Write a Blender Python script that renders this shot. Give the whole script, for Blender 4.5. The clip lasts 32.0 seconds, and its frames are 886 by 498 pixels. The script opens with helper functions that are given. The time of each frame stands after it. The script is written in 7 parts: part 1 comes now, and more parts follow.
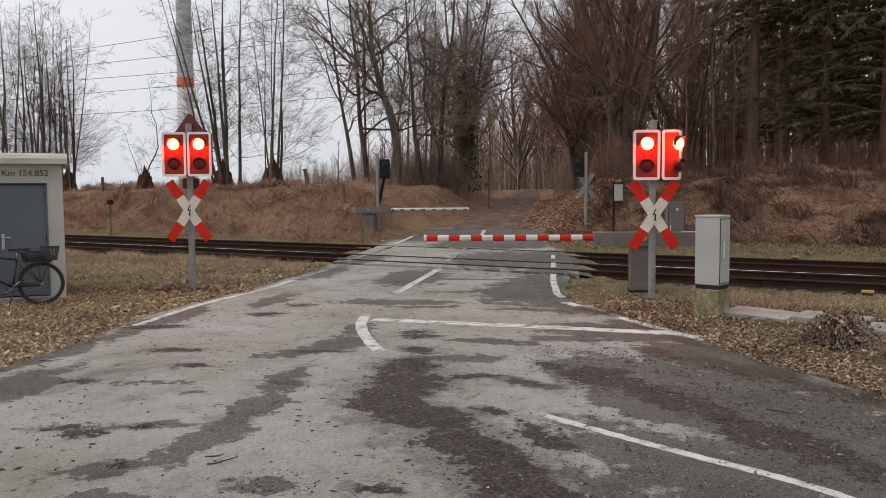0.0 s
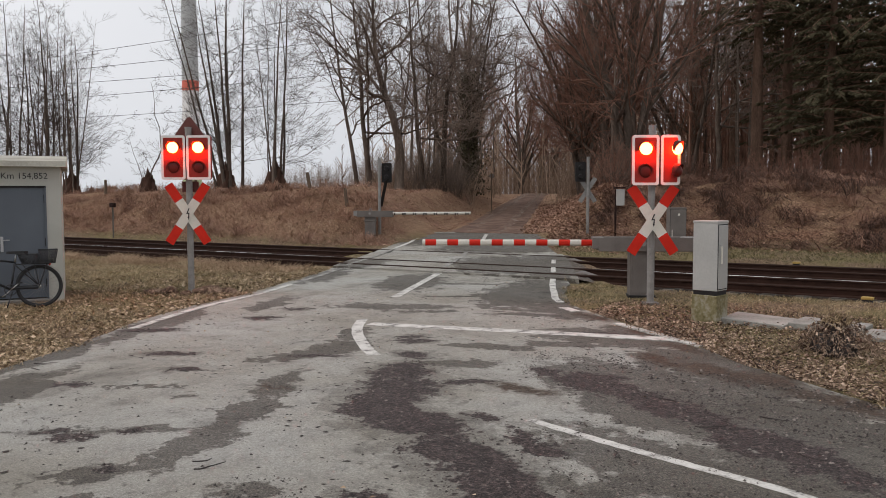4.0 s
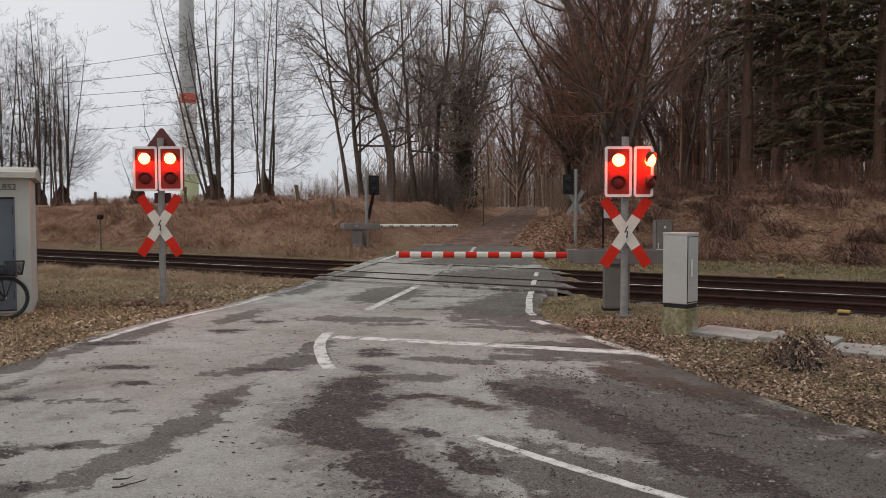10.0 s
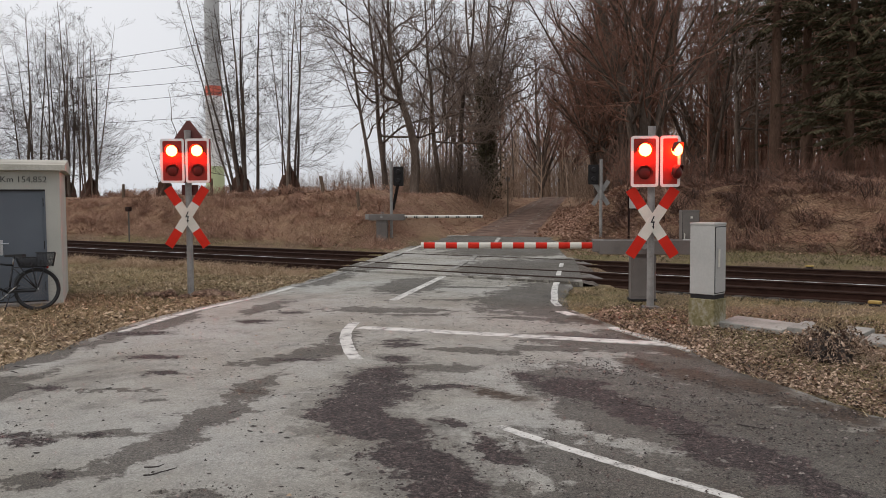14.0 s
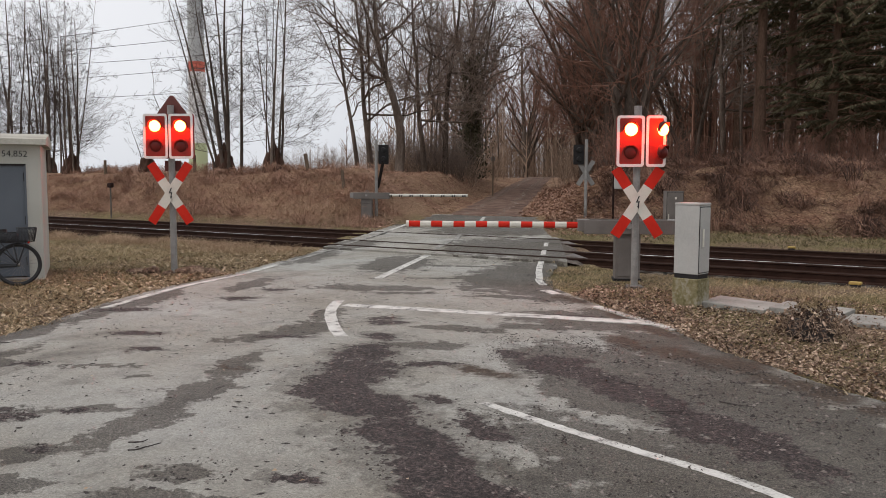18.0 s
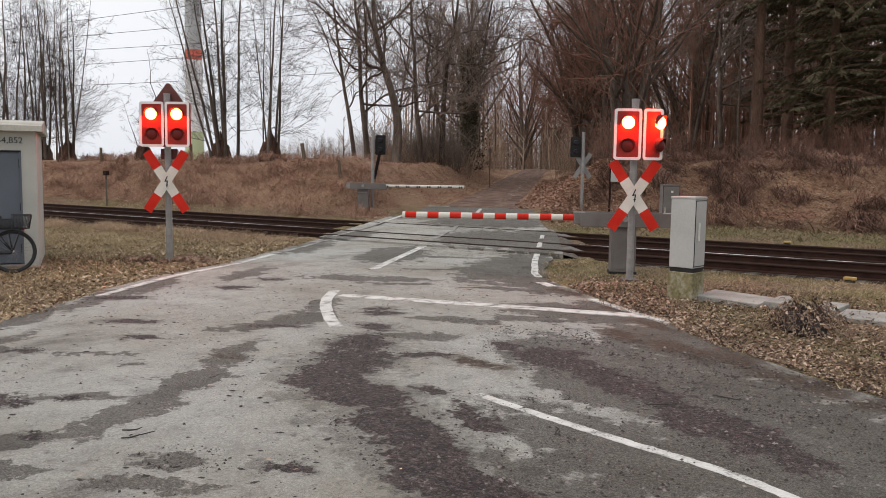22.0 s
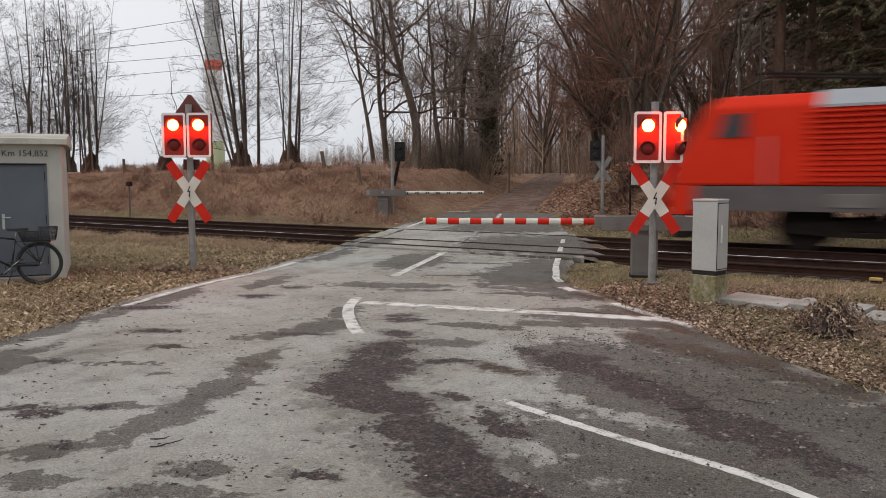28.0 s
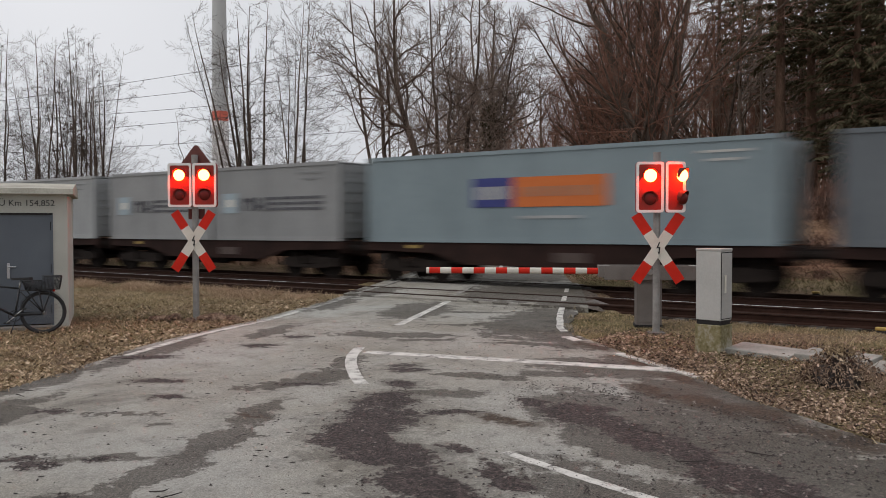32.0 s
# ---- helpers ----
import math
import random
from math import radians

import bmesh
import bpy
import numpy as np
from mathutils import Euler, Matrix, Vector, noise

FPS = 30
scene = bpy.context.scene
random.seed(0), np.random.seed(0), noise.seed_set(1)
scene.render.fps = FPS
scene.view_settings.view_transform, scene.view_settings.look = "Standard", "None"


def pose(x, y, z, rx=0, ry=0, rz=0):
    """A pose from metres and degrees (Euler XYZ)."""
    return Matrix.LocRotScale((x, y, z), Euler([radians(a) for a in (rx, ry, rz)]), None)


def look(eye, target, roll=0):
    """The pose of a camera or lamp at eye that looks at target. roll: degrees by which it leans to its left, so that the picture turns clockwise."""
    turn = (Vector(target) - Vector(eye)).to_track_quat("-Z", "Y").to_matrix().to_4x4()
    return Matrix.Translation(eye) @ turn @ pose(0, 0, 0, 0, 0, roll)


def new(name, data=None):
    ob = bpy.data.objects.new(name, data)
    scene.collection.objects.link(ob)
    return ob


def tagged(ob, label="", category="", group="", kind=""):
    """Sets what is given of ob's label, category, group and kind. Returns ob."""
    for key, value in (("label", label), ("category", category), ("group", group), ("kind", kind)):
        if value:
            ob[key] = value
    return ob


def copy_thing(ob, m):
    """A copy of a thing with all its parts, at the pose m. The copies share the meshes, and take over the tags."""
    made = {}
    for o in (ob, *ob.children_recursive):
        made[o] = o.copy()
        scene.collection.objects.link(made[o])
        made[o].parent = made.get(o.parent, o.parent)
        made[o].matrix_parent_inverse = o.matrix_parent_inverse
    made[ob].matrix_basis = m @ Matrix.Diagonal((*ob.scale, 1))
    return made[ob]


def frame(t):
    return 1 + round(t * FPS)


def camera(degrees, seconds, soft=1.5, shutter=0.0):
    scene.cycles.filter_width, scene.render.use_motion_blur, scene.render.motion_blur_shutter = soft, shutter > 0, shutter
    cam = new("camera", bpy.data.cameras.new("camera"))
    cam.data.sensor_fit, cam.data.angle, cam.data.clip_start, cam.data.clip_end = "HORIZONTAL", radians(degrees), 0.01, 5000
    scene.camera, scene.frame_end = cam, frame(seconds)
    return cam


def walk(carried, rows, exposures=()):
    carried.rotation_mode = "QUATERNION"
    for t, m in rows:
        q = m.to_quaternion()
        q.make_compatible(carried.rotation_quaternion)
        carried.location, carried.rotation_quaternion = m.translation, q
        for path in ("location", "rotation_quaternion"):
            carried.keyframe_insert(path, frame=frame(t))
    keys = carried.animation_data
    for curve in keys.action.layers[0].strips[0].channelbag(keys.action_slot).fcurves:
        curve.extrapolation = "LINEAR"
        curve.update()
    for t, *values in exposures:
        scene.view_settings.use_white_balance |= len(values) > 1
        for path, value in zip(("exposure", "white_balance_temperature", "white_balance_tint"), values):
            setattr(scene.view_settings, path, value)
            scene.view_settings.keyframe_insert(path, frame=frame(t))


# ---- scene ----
cam = camera(56.8, 32.0, soft=0.78, shutter=0.6)
EXPOSURES = [(0, 0.08, 6650, 13.5), (3, 0.06, 6650, 13.5), (6, 0.03, 6650, 13.5), (7, -0.05, 6650, 13.5), (9, -0.02, 6650, 13.5), (10, -0.06, 6650, 13.5), (12, 0.03, 6650, 13.5), (14, 0.07, 6650, 13.5), (17, 0.07, 6650, 13.5), (19, 0.26, 6650, 13.5), (23, 0.33, 6650, 13.5), (24.5, 0.38, 6650, 13.5), (27, 0.34, 6650, 13.5), (28.2, 0.11, 6650, 13.5), (29.5, 0.09, 6650, 13.5), (31, 0.09, 6650, 13.5), (32, -0.03, 6650, 13.5)]
PATH = [
    (0, (-0.119, -0.669, 1.67), (-1.182, 1.02, 1.536), -0.4),
    (0.5, (-0.113, -0.668, 1.687), (-1.174, 1.022, 1.551), -0.4),
    (1, (-0.116, -0.653, 1.664), (-1.173, 1.039, 1.53), -0.4),
    (1.5, (-0.117, -0.659, 1.677), (-1.169, 1.037, 1.544), -0.3),
    (2, (-0.118, -0.666, 1.662), (-1.168, 1.032, 1.531), -0.2),
    (2.5, (-0.127, -0.68, 1.656), (-1.181, 1.015, 1.523), -0.2),
    (3, (-0.122, -0.672, 1.679), (-1.182, 1.019, 1.543), -0.1),
    (3.5, (-0.098, -0.644, 1.68), (-1.163, 1.045, 1.552), -0.1),
    (5.5, (0.114, -0.412, 1.66), (-0.974, 1.261, 1.539), -0.2),
    (6, (0.142, -0.357, 1.674), (-0.947, 1.317, 1.574), 0.4),
    (6.5, (0.191, -0.322, 1.679), (-0.932, 1.331, 1.589), 0.8),
    (7, (0.225, -0.268, 1.676), (-0.905, 1.38, 1.599), 0.5),
    (7.5, (0.225, -0.253, 1.668), (-0.881, 1.412, 1.606), 0.1),
    (8, (0.241, -0.243, 1.653), (-0.846, 1.434, 1.586), -0.1),
    (8.5, (0.248, -0.236, 1.665), (-0.824, 1.45, 1.58), -0.3),
    (9, (0.251, -0.236, 1.657), (-0.816, 1.454, 1.572), -0.4),
    (9.5, (0.242, -0.244, 1.656), (-0.823, 1.446, 1.566), -0.2),
    (10, (0.245, -0.244, 1.656), (-0.824, 1.443, 1.563), -0.1),
    (10.5, (0.24, -0.253, 1.658), (-0.832, 1.432, 1.558), -0.0),
    (11, (0.246, -0.251, 1.652), (-0.829, 1.432, 1.548), -0.1),
    (11.5, (0.24, -0.238, 1.649), (-0.843, 1.44, 1.535), -0.3),
    (12, (0.239, -0.238, 1.649), (-0.861, 1.428, 1.529), -0.4),
    (12.5, (0.231, -0.243, 1.651), (-0.876, 1.419, 1.53), -0.3),
    (13, (0.236, -0.254, 1.653), (-0.877, 1.403, 1.536), -0.4),
    (13.5, (0.235, -0.252, 1.654), (-0.883, 1.402, 1.54), -0.4),
    (14, (0.234, -0.251, 1.654), (-0.884, 1.403, 1.539), -0.3),
    (14.5, (0.235, -0.241, 1.649), (-0.882, 1.415, 1.533), -0.3),
    (16.5, (0.227, -0.254, 1.644), (-0.872, 1.413, 1.518), -0.1),
    (17, (0.231, -0.257, 1.648), (-0.859, 1.414, 1.503), 0.1),
    (17.5, (0.219, -0.254, 1.639), (-0.867, 1.418, 1.48), 0.1),
    (18, (0.213, -0.249, 1.634), (-0.871, 1.423, 1.469), 0.2),
    (18.5, (0.222, -0.249, 1.641), (-0.861, 1.423, 1.463), 0.2),
    (19, (0.219, -0.243, 1.634), (-0.866, 1.427, 1.455), 0.3),
    (19.5, (0.214, -0.246, 1.638), (-0.871, 1.425, 1.458), 0.5),
    (20, (0.211, -0.247, 1.637), (-0.872, 1.425, 1.457), 0.6),
    (20.5, (0.213, -0.247, 1.635), (-0.871, 1.424, 1.453), 0.6),
    (21, (0.212, -0.251, 1.638), (-0.868, 1.422, 1.452), 0.7),
    (21.5, (0.217, -0.252, 1.639), (-0.862, 1.422, 1.453), 0.7),
    (22, (0.214, -0.246, 1.632), (-0.861, 1.43, 1.446), 0.8),
    (22.5, (0.216, -0.238, 1.635), (-0.859, 1.438, 1.447), 0.7),
    (23, (0.216, -0.249, 1.639), (-0.859, 1.427, 1.45), 0.7),
    (23.5, (0.211, -0.248, 1.639), (-0.861, 1.431, 1.454), 0.7),
    (24, (0.214, -0.251, 1.636), (-0.857, 1.428, 1.455), 0.6),
    (24.5, (0.215, -0.253, 1.634), (-0.855, 1.427, 1.458), 0.7),
    (26.5, (0.217, -0.254, 1.637), (-0.86, 1.422, 1.457), 0.6),
    (27, (0.214, -0.266, 1.638), (-0.877, 1.401, 1.458), 0.4),
    (27.5, (0.213, -0.257, 1.637), (-0.895, 1.399, 1.461), 0.1),
    (28, (0.217, -0.27, 1.644), (-0.9, 1.38, 1.471), -0.1),
    (28.5, (0.218, -0.271, 1.65), (-0.908, 1.375, 1.496), -0.2),
    (29, (0.222, -0.269, 1.647), (-0.905, 1.378, 1.518), -0.1),
    (29.5, (0.225, -0.275, 1.645), (-0.899, 1.378, 1.557), -0.1),
    (30, (0.23, -0.28, 1.654), (-0.89, 1.376, 1.578), 0.0),
    (30.5, (0.221, -0.272, 1.649), (-0.895, 1.386, 1.576), -0.1),
    (31, (0.228, -0.275, 1.651), (-0.894, 1.38, 1.58), -0.0),
    (31.5, (0.224, -0.268, 1.649), (-0.903, 1.383, 1.585), -0.0),
    (32, (0.226, -0.27, 1.651), (-0.903, 1.381, 1.597), -0.1),
]
walk(cam, [(t, look(e, a, r)) for t, e, a, r in PATH], EXPOSURES)

# ---- light ----
world = bpy.data.worlds.new("overcast_sky")
scene.world = world
world.use_nodes = True
wn = world.node_tree
wn.nodes.clear()
w_out = wn.nodes.new("ShaderNodeOutputWorld")
w_bg = wn.nodes.new("ShaderNodeBackground")
w_sky = wn.nodes.new("ShaderNodeTexSky")
w_sky.sky_type = "NISHITA"
w_sky.sun_disc = False
w_sky.sun_elevation = radians(20)
w_sky.sun_rotation = radians(300)
w_sky.dust_density = 6.0
w_sky.air_density = 1.0
w_hsv = wn.nodes.new("ShaderNodeHueSaturation")
w_hsv.inputs["Saturation"].default_value = 0.10
w_mix = wn.nodes.new("ShaderNodeMix")
w_mix.data_type = "RGBA"
w_mix.inputs["Factor"].default_value = 0.985
w_mix.inputs["B"].default_value = (6.05, 6.45, 6.84, 1)
w_bg.inputs["Strength"].default_value = 0.105
wn.links.new(w_sky.outputs[0], w_hsv.inputs["Color"])
wn.links.new(w_hsv.outputs[0], w_mix.inputs["A"])
wn.links.new(w_mix.outputs["Result"], w_bg.inputs["Color"])
wn.links.new(w_bg.outputs[0], w_out.inputs["Surface"])

sun = new("sun", bpy.data.lights.new("sun", "SUN"))
sun.data.energy = 1.15
sun.data.angle = radians(60)
sun.data.color = (1.0, 0.97, 0.93)
sun.matrix_world = look((-30, -40, 70), (0, 0, 0))


# ---- materials ----
def ramp_node(nt, stops):
    r = nt.nodes.new("ShaderNodeValToRGB")
    el = r.color_ramp.elements
    el[0].position, el[0].color = stops[0][0], (*stops[0][1], 1)
    el[1].position, el[1].color = stops[-1][0], (*stops[-1][1], 1)
    for p, c in stops[1:-1]:
        e = el.new(p)
        e.color = (*c, 1)
    return r


def mat(name, stops, rough=0.8, metal=0.0, scale=6.0, fine=60.0, bump=0.3, dist=0.01, emit=0.0, rand=0.0, spec=0.5, stretch=None, fine_mix=0.35, island=False):
    """A surface of two noise scales: broad stains through a ramp, fine grain over them, and a bump."""
    m = bpy.data.materials.new(name)
    m.use_nodes = True
    nt = m.node_tree
    b = nt.nodes["Principled BSDF"]
    tc = nt.nodes.new("ShaderNodeTexCoord")
    vec = tc.outputs["Object"]
    if stretch:
        mp = nt.nodes.new("ShaderNodeMapping")
        mp.inputs["Scale"].default_value = stretch
        nt.links.new(vec, mp.inputs["Vector"])
        vec = mp.outputs[0]
    n1 = nt.nodes.new("ShaderNodeTexNoise")
    n1.inputs["Scale"].default_value = scale
    n1.inputs["Detail"].default_value = 5
    n2 = nt.nodes.new("ShaderNodeTexNoise")
    n2.inputs["Scale"].default_value = fine
    n2.inputs["Detail"].default_value = 3
    nt.links.new(vec, n1.inputs["Vector"])
    nt.links.new(vec, n2.inputs["Vector"])
    r1 = ramp_node(nt, stops)
    mixf = nt.nodes.new("ShaderNodeMix")
    mixf.data_type = "FLOAT"
    mixf.inputs[0].default_value = fine_mix
    nt.links.new(n1.outputs["Fac"], mixf.inputs[2])
    nt.links.new(n2.outputs["Fac"], mixf.inputs[3])
    last = mixf.outputs[0]
    if rand or island:
        src = nt.nodes.new("ShaderNodeNewGeometry") if island else nt.nodes.new("ShaderNodeObjectInfo")
        add = nt.nodes.new("ShaderNodeMath")
        add.operation = "MULTIPLY_ADD"
        nt.links.new(src.outputs["Random Per Island" if island else "Random"], add.inputs[0])
        add.inputs[1].default_value = rand or 0.4
        nt.links.new(last, add.inputs[2])
        sub = nt.nodes.new("ShaderNodeMath")
        sub.operation = "SUBTRACT"
        nt.links.new(add.outputs[0], sub.inputs[0])
        sub.inputs[1].default_value = (rand or 0.4) / 2
        last = sub.outputs[0]
    nt.links.new(last, r1.inputs[0])
    nt.links.new(r1.outputs[0], b.inputs["Base Color"])
    b.inputs["Roughness"].default_value = rough
    b.inputs["Metallic"].default_value = metal
    b.inputs["Specular IOR Level"].default_value = spec
    if emit:
        b.inputs["Emission Strength"].default_value = emit
        b.inputs["Emission Color"].default_value = (*stops[-1][1], 1)
    if bump:
        bp = nt.nodes.new("ShaderNodeBump")
        bp.inputs["Strength"].default_value = bump
        bp.inputs["Distance"].default_value = dist
        nt.links.new(n2.outputs["Fac"], bp.inputs["Height"])
        nt.links.new(bp.outputs[0], b.inputs["Normal"])
    return m


def duo(name, a, c, **k):
    return mat(name, [(0.3, a), (0.7, c)], **k)


def ground_material():
    """Grass, leaf litter and bare bank, mixed by broad noise and by the height of the bank."""
    m = bpy.data.materials.new("grass_and_leaf_litter")
    m.use_nodes = True
    nt = m.node_tree
    b = nt.nodes["Principled BSDF"]
    b.inputs["Roughness"].default_value = 0.95
    b.inputs["Specular IOR Level"].default_value = 0.15
    tc = nt.nodes.new("ShaderNodeTexCoord")

    def noise_at(s, detail=6):
        n = nt.nodes.new("ShaderNodeTexNoise")
        n.inputs["Scale"].default_value = s
        n.inputs["Detail"].default_value = detail
        n.inputs["Roughness"].default_value = 0.65
        nt.links.new(tc.outputs["Object"], n.inputs["Vector"])
        return n.outputs["Fac"]

    def mixed(f, a, c):
        x = nt.nodes.new("ShaderNodeMix")
        x.data_type = "RGBA"
        nt.links.new(f, x.inputs["Factor"])
        nt.links.new(a, x.inputs["A"])
        nt.links.new(c, x.inputs["B"])
        return x.outputs["Result"]

    fine = noise_at(28)
    litter = ramp_node(nt, [(0.36, (0.036, 0.023, 0.015)), (0.5, (0.15, 0.10, 0.064)), (0.62, (0.40, 0.29, 0.195))])
    nt.links.new(fine, litter.inputs[0])
    grass = ramp_node(nt, [(0.36, (0.055, 0.048, 0.022)), (0.5, (0.165, 0.135, 0.064)), (0.62, (0.33, 0.26, 0.14))])
    nt.links.new(fine, grass.inputs[0])
    bank = ramp_node(nt, [(0.36, (0.075, 0.037, 0.024)), (0.5, (0.225, 0.122, 0.08)), (0.64, (0.40, 0.245, 0.165))])
    nt.links.new(noise_at(14, 8), bank.inputs[0])
    sel = ramp_node(nt, [(0.42, (0, 0, 0)), (0.58, (1, 1, 1))])
    nt.links.new(noise_at(0.55), sel.inputs[0])
    flat = mixed(sel.outputs[0], litter.outputs[0], grass.outputs[0])
    sep = nt.nodes.new("ShaderNodeSeparateXYZ")
    nt.links.new(tc.outputs["Object"], sep.inputs[0])
    hi = nt.nodes.new("ShaderNodeMapRange")
    hi.inputs[1].default_value, hi.inputs[2].default_value = 0.0, 0.28
    nt.links.new(sep.outputs[2], hi.inputs[0])
    straw = ramp_node(nt, [(0.36, (0.11, 0.064, 0.041)), (0.5, (0.30, 0.187, 0.118)), (0.64, (0.48, 0.33, 0.215))])
    nt.links.new(noise_at(18, 8), straw.inputs[0])
    patch = ramp_node(nt, [(0.40, (0, 0, 0)), (0.54, (1, 1, 1))])
    nt.links.new(noise_at(0.8, 5), patch.inputs[0])
    slope = mixed(patch.outputs[0], bank.outputs[0], straw.outputs[0])
    nt.links.new(mixed(hi.outputs[0], flat, slope), b.inputs["Base Color"])
    bp = nt.nodes.new("ShaderNodeBump")
    bp.inputs["Strength"].default_value = 0.8
    bp.inputs["Distance"].default_value = 0.05
    nt.links.new(fine, bp.inputs["Height"])
    nt.links.new(bp.outputs[0], b.inputs["Normal"])
    return m


# oval stains: x, y, half length, half width, turn
MUD_STAINS = [(-4.72, 6.0, 0.55, 0.34, 110), (-4.3, 5.3, 0.75, 0.48, 112), (-4.0, 4.7, 0.55, 0.42, 120), (-3.5, 4.5, 0.6, 0.36, -35), (-2.85, 4.0, 0.7, 0.42, -30), (-2.35, 3.6, 0.6, 0.36, -30), (-1.9, 3.4, 0.8, 0.36, -25), (-5.1, 6.75, 0.34, 0.16, 20), (-5.75, 7.6, 0.3, 0.12, 30), (-3.15, 4.9, 0.25, 0.13, -20), (-2.55, 4.48, 0.4, 0.16, -30), (-2.95, 3.1, 0.16, 0.1, 0), (-3.4, 6.7, 0.4, 0.2, -30), (-2.9, 6.4, 0.5, 0.24, -35), (-7.47, 5.31, 0.38, 0.18, 32), (-6.55, 4.94, 0.3, 0.13, 32), (-8.54, 7.89, 0.3, 0.18, 30), (-8.67, 8.93, 0.32, 0.18, 30), (-5.44, 2.91, 0.24, 0.14, 30), (-9.0, 6.3, 0.5, 0.16, 32), (-2.75, 6.5, 0.9, 0.28, -35), (-1.9, 5.9, 1.0, 0.34, -35), (-1.0, 5.2, 1.1, 0.36, -35), (-4.0, 9.0, 0.7, 0.16, 20), (-5.6, 7.4, 0.4, 0.14, 35), (-3.9, 5.9, 0.35, 0.14, 20), (-6.0, 6.1, 0.3, 0.12, 32), (-7.0, 3.9, 0.28, 0.12, 32), (-5.75, 2.88, 0.24, 0.09, 30), (-4.65, 2.55, 0.16, 0.09, 30), (-5.2, 3.2, 0.2, 0.08, 30)]
WET_STAINS = [(-3.5, 2.85, 0.36, 0.22, 10), (-2.4, 6.6, 2.0, 1.0, -35), (-1.0, 5.8, 2.4, 1.3, -35), (-1.5, 4.4, 1.7, 0.7, -25), (0.8, 5.0, 3.6, 2.4, -25), (-3.3, 9.1, 1.9, 1.1, 15), (-2.2, 7.9, 1.7, 0.9, -40), (-6.5, 7.5, 0.7, 0.3, 120), (-6.1, 6.6, 0.7, 0.5, 100), (-6.2, 5.9, 0.5, 0.3, 60), (-5.4, 4.95, 0.9, 0.26, 112), (-4.95, 4.1, 0.8, 0.26, 108), (-4.55, 3.2, 0.9, 0.28, 106), (-4.4, 6.6, 0.6, 0.3, 10), (-4.0, 8.2, 0.7, 0.25, 15), (-9.4, 6.8, 2.4, 0.4, 118), (-8.5, 4.4, 2.2, 0.5, 112), (-12.0, 13.4, 2.6, 0.5, 115), (-8.3, 17.2, 3.6, 1.3, 115), (-6.4, 12.9, 1.9, 0.5, 115), (-6.7, 13.3, 2.9, 1.15, 115), (-6.2, 12.2, 2.0, 0.9, 115), (-2.2, 5.7, 1.3, 0.6, -35), (-13.4, 16.4, 2.2, 1.0, 115), (-5.2, 10.8, 1.4, 0.7, 130), (-7.2, 3.2, 1.8, 0.5, 115), (-9.6, 13.2, 2.6, 1.0, 115), (-6.6, 11.9, 2.4, 0.9, 115), (-7.6, 9.9, 1.6, 0.5, 20), (-9.9, 18.2, 4.6, 2.3, 115), (-13.5, 24.0, 4.0, 3.2, 115), (1.5, 3.3, 3.2, 1.8, -20), (-4.6, 7.6, 0.9, 0.3, 25), (-16.5, 28.5, 2.5, 2.5, 60), (-17.0, 28.4, 7.0, 5.2, 115), (-0.4, 3.0, 2.6, 1.5, -25), (2.8, 4.2, 4.0, 2.6, -20), (0.6, 4.2, 3.6, 1.8, -25), (-7.6, 2.4, 1.9, 0.5, 112), (-9.6, 9.2, 1.4, 0.35, 115), (-7.5, 11.5, 0.8, 0.18, 30), (-8.6, 13.3, 1.2, 0.25, 20), (-5.3, 10.2, 1.0, 0.22, 20), (-7.0, 9.6, 0.7, 0.14, 25), (-4.62, 2.5, 0.55, 0.2, 60), (-7.7, 16.8, 2.0, 1.2, 115), (-8.9, 18.9, 2.4, 1.3, 115), (-9.9, 20.8, 2.0, 1.2, 115), (-5.1, 3.3, 0.6, 0.16, 30), (-3.35, 2.5, 0.6, 0.16, 25), (-5.75, 4.1, 0.3, 0.1, 25), (-4.15, 2.2, 0.4, 0.16, 40), (-5.75, 2.9, 0.4, 0.12, 30), (-6.3, 4.2, 0.5, 0.1, 30), (-4.5, 3.4, 0.35, 0.14, 28)]

RUST_STAINS = [(-5.5, 11.95, 0.7, 0.22, -62), (-4.5, 10.45, 0.8, 0.24, -42), (-3.5, 9.5, 0.8, 0.22, -42), (-2.7, 8.7, 0.7, 0.22, -40), (-2.2, 7.7, 0.8, 0.34, -30), (-1.6, 7.4, 0.9, 0.4, -30), (-0.9, 6.9, 0.9, 0.36, -30), (-0.1, 6.4, 0.9, 0.3, -30), (-3.4, 5.9, 0.5, 0.2, 20), (-2.7, 7.8, 0.7, 0.2, -40), (-9.9, 6.2, 0.9, 0.12, 60), (-5.35, 4.8, 0.3, 0.09, 20)]


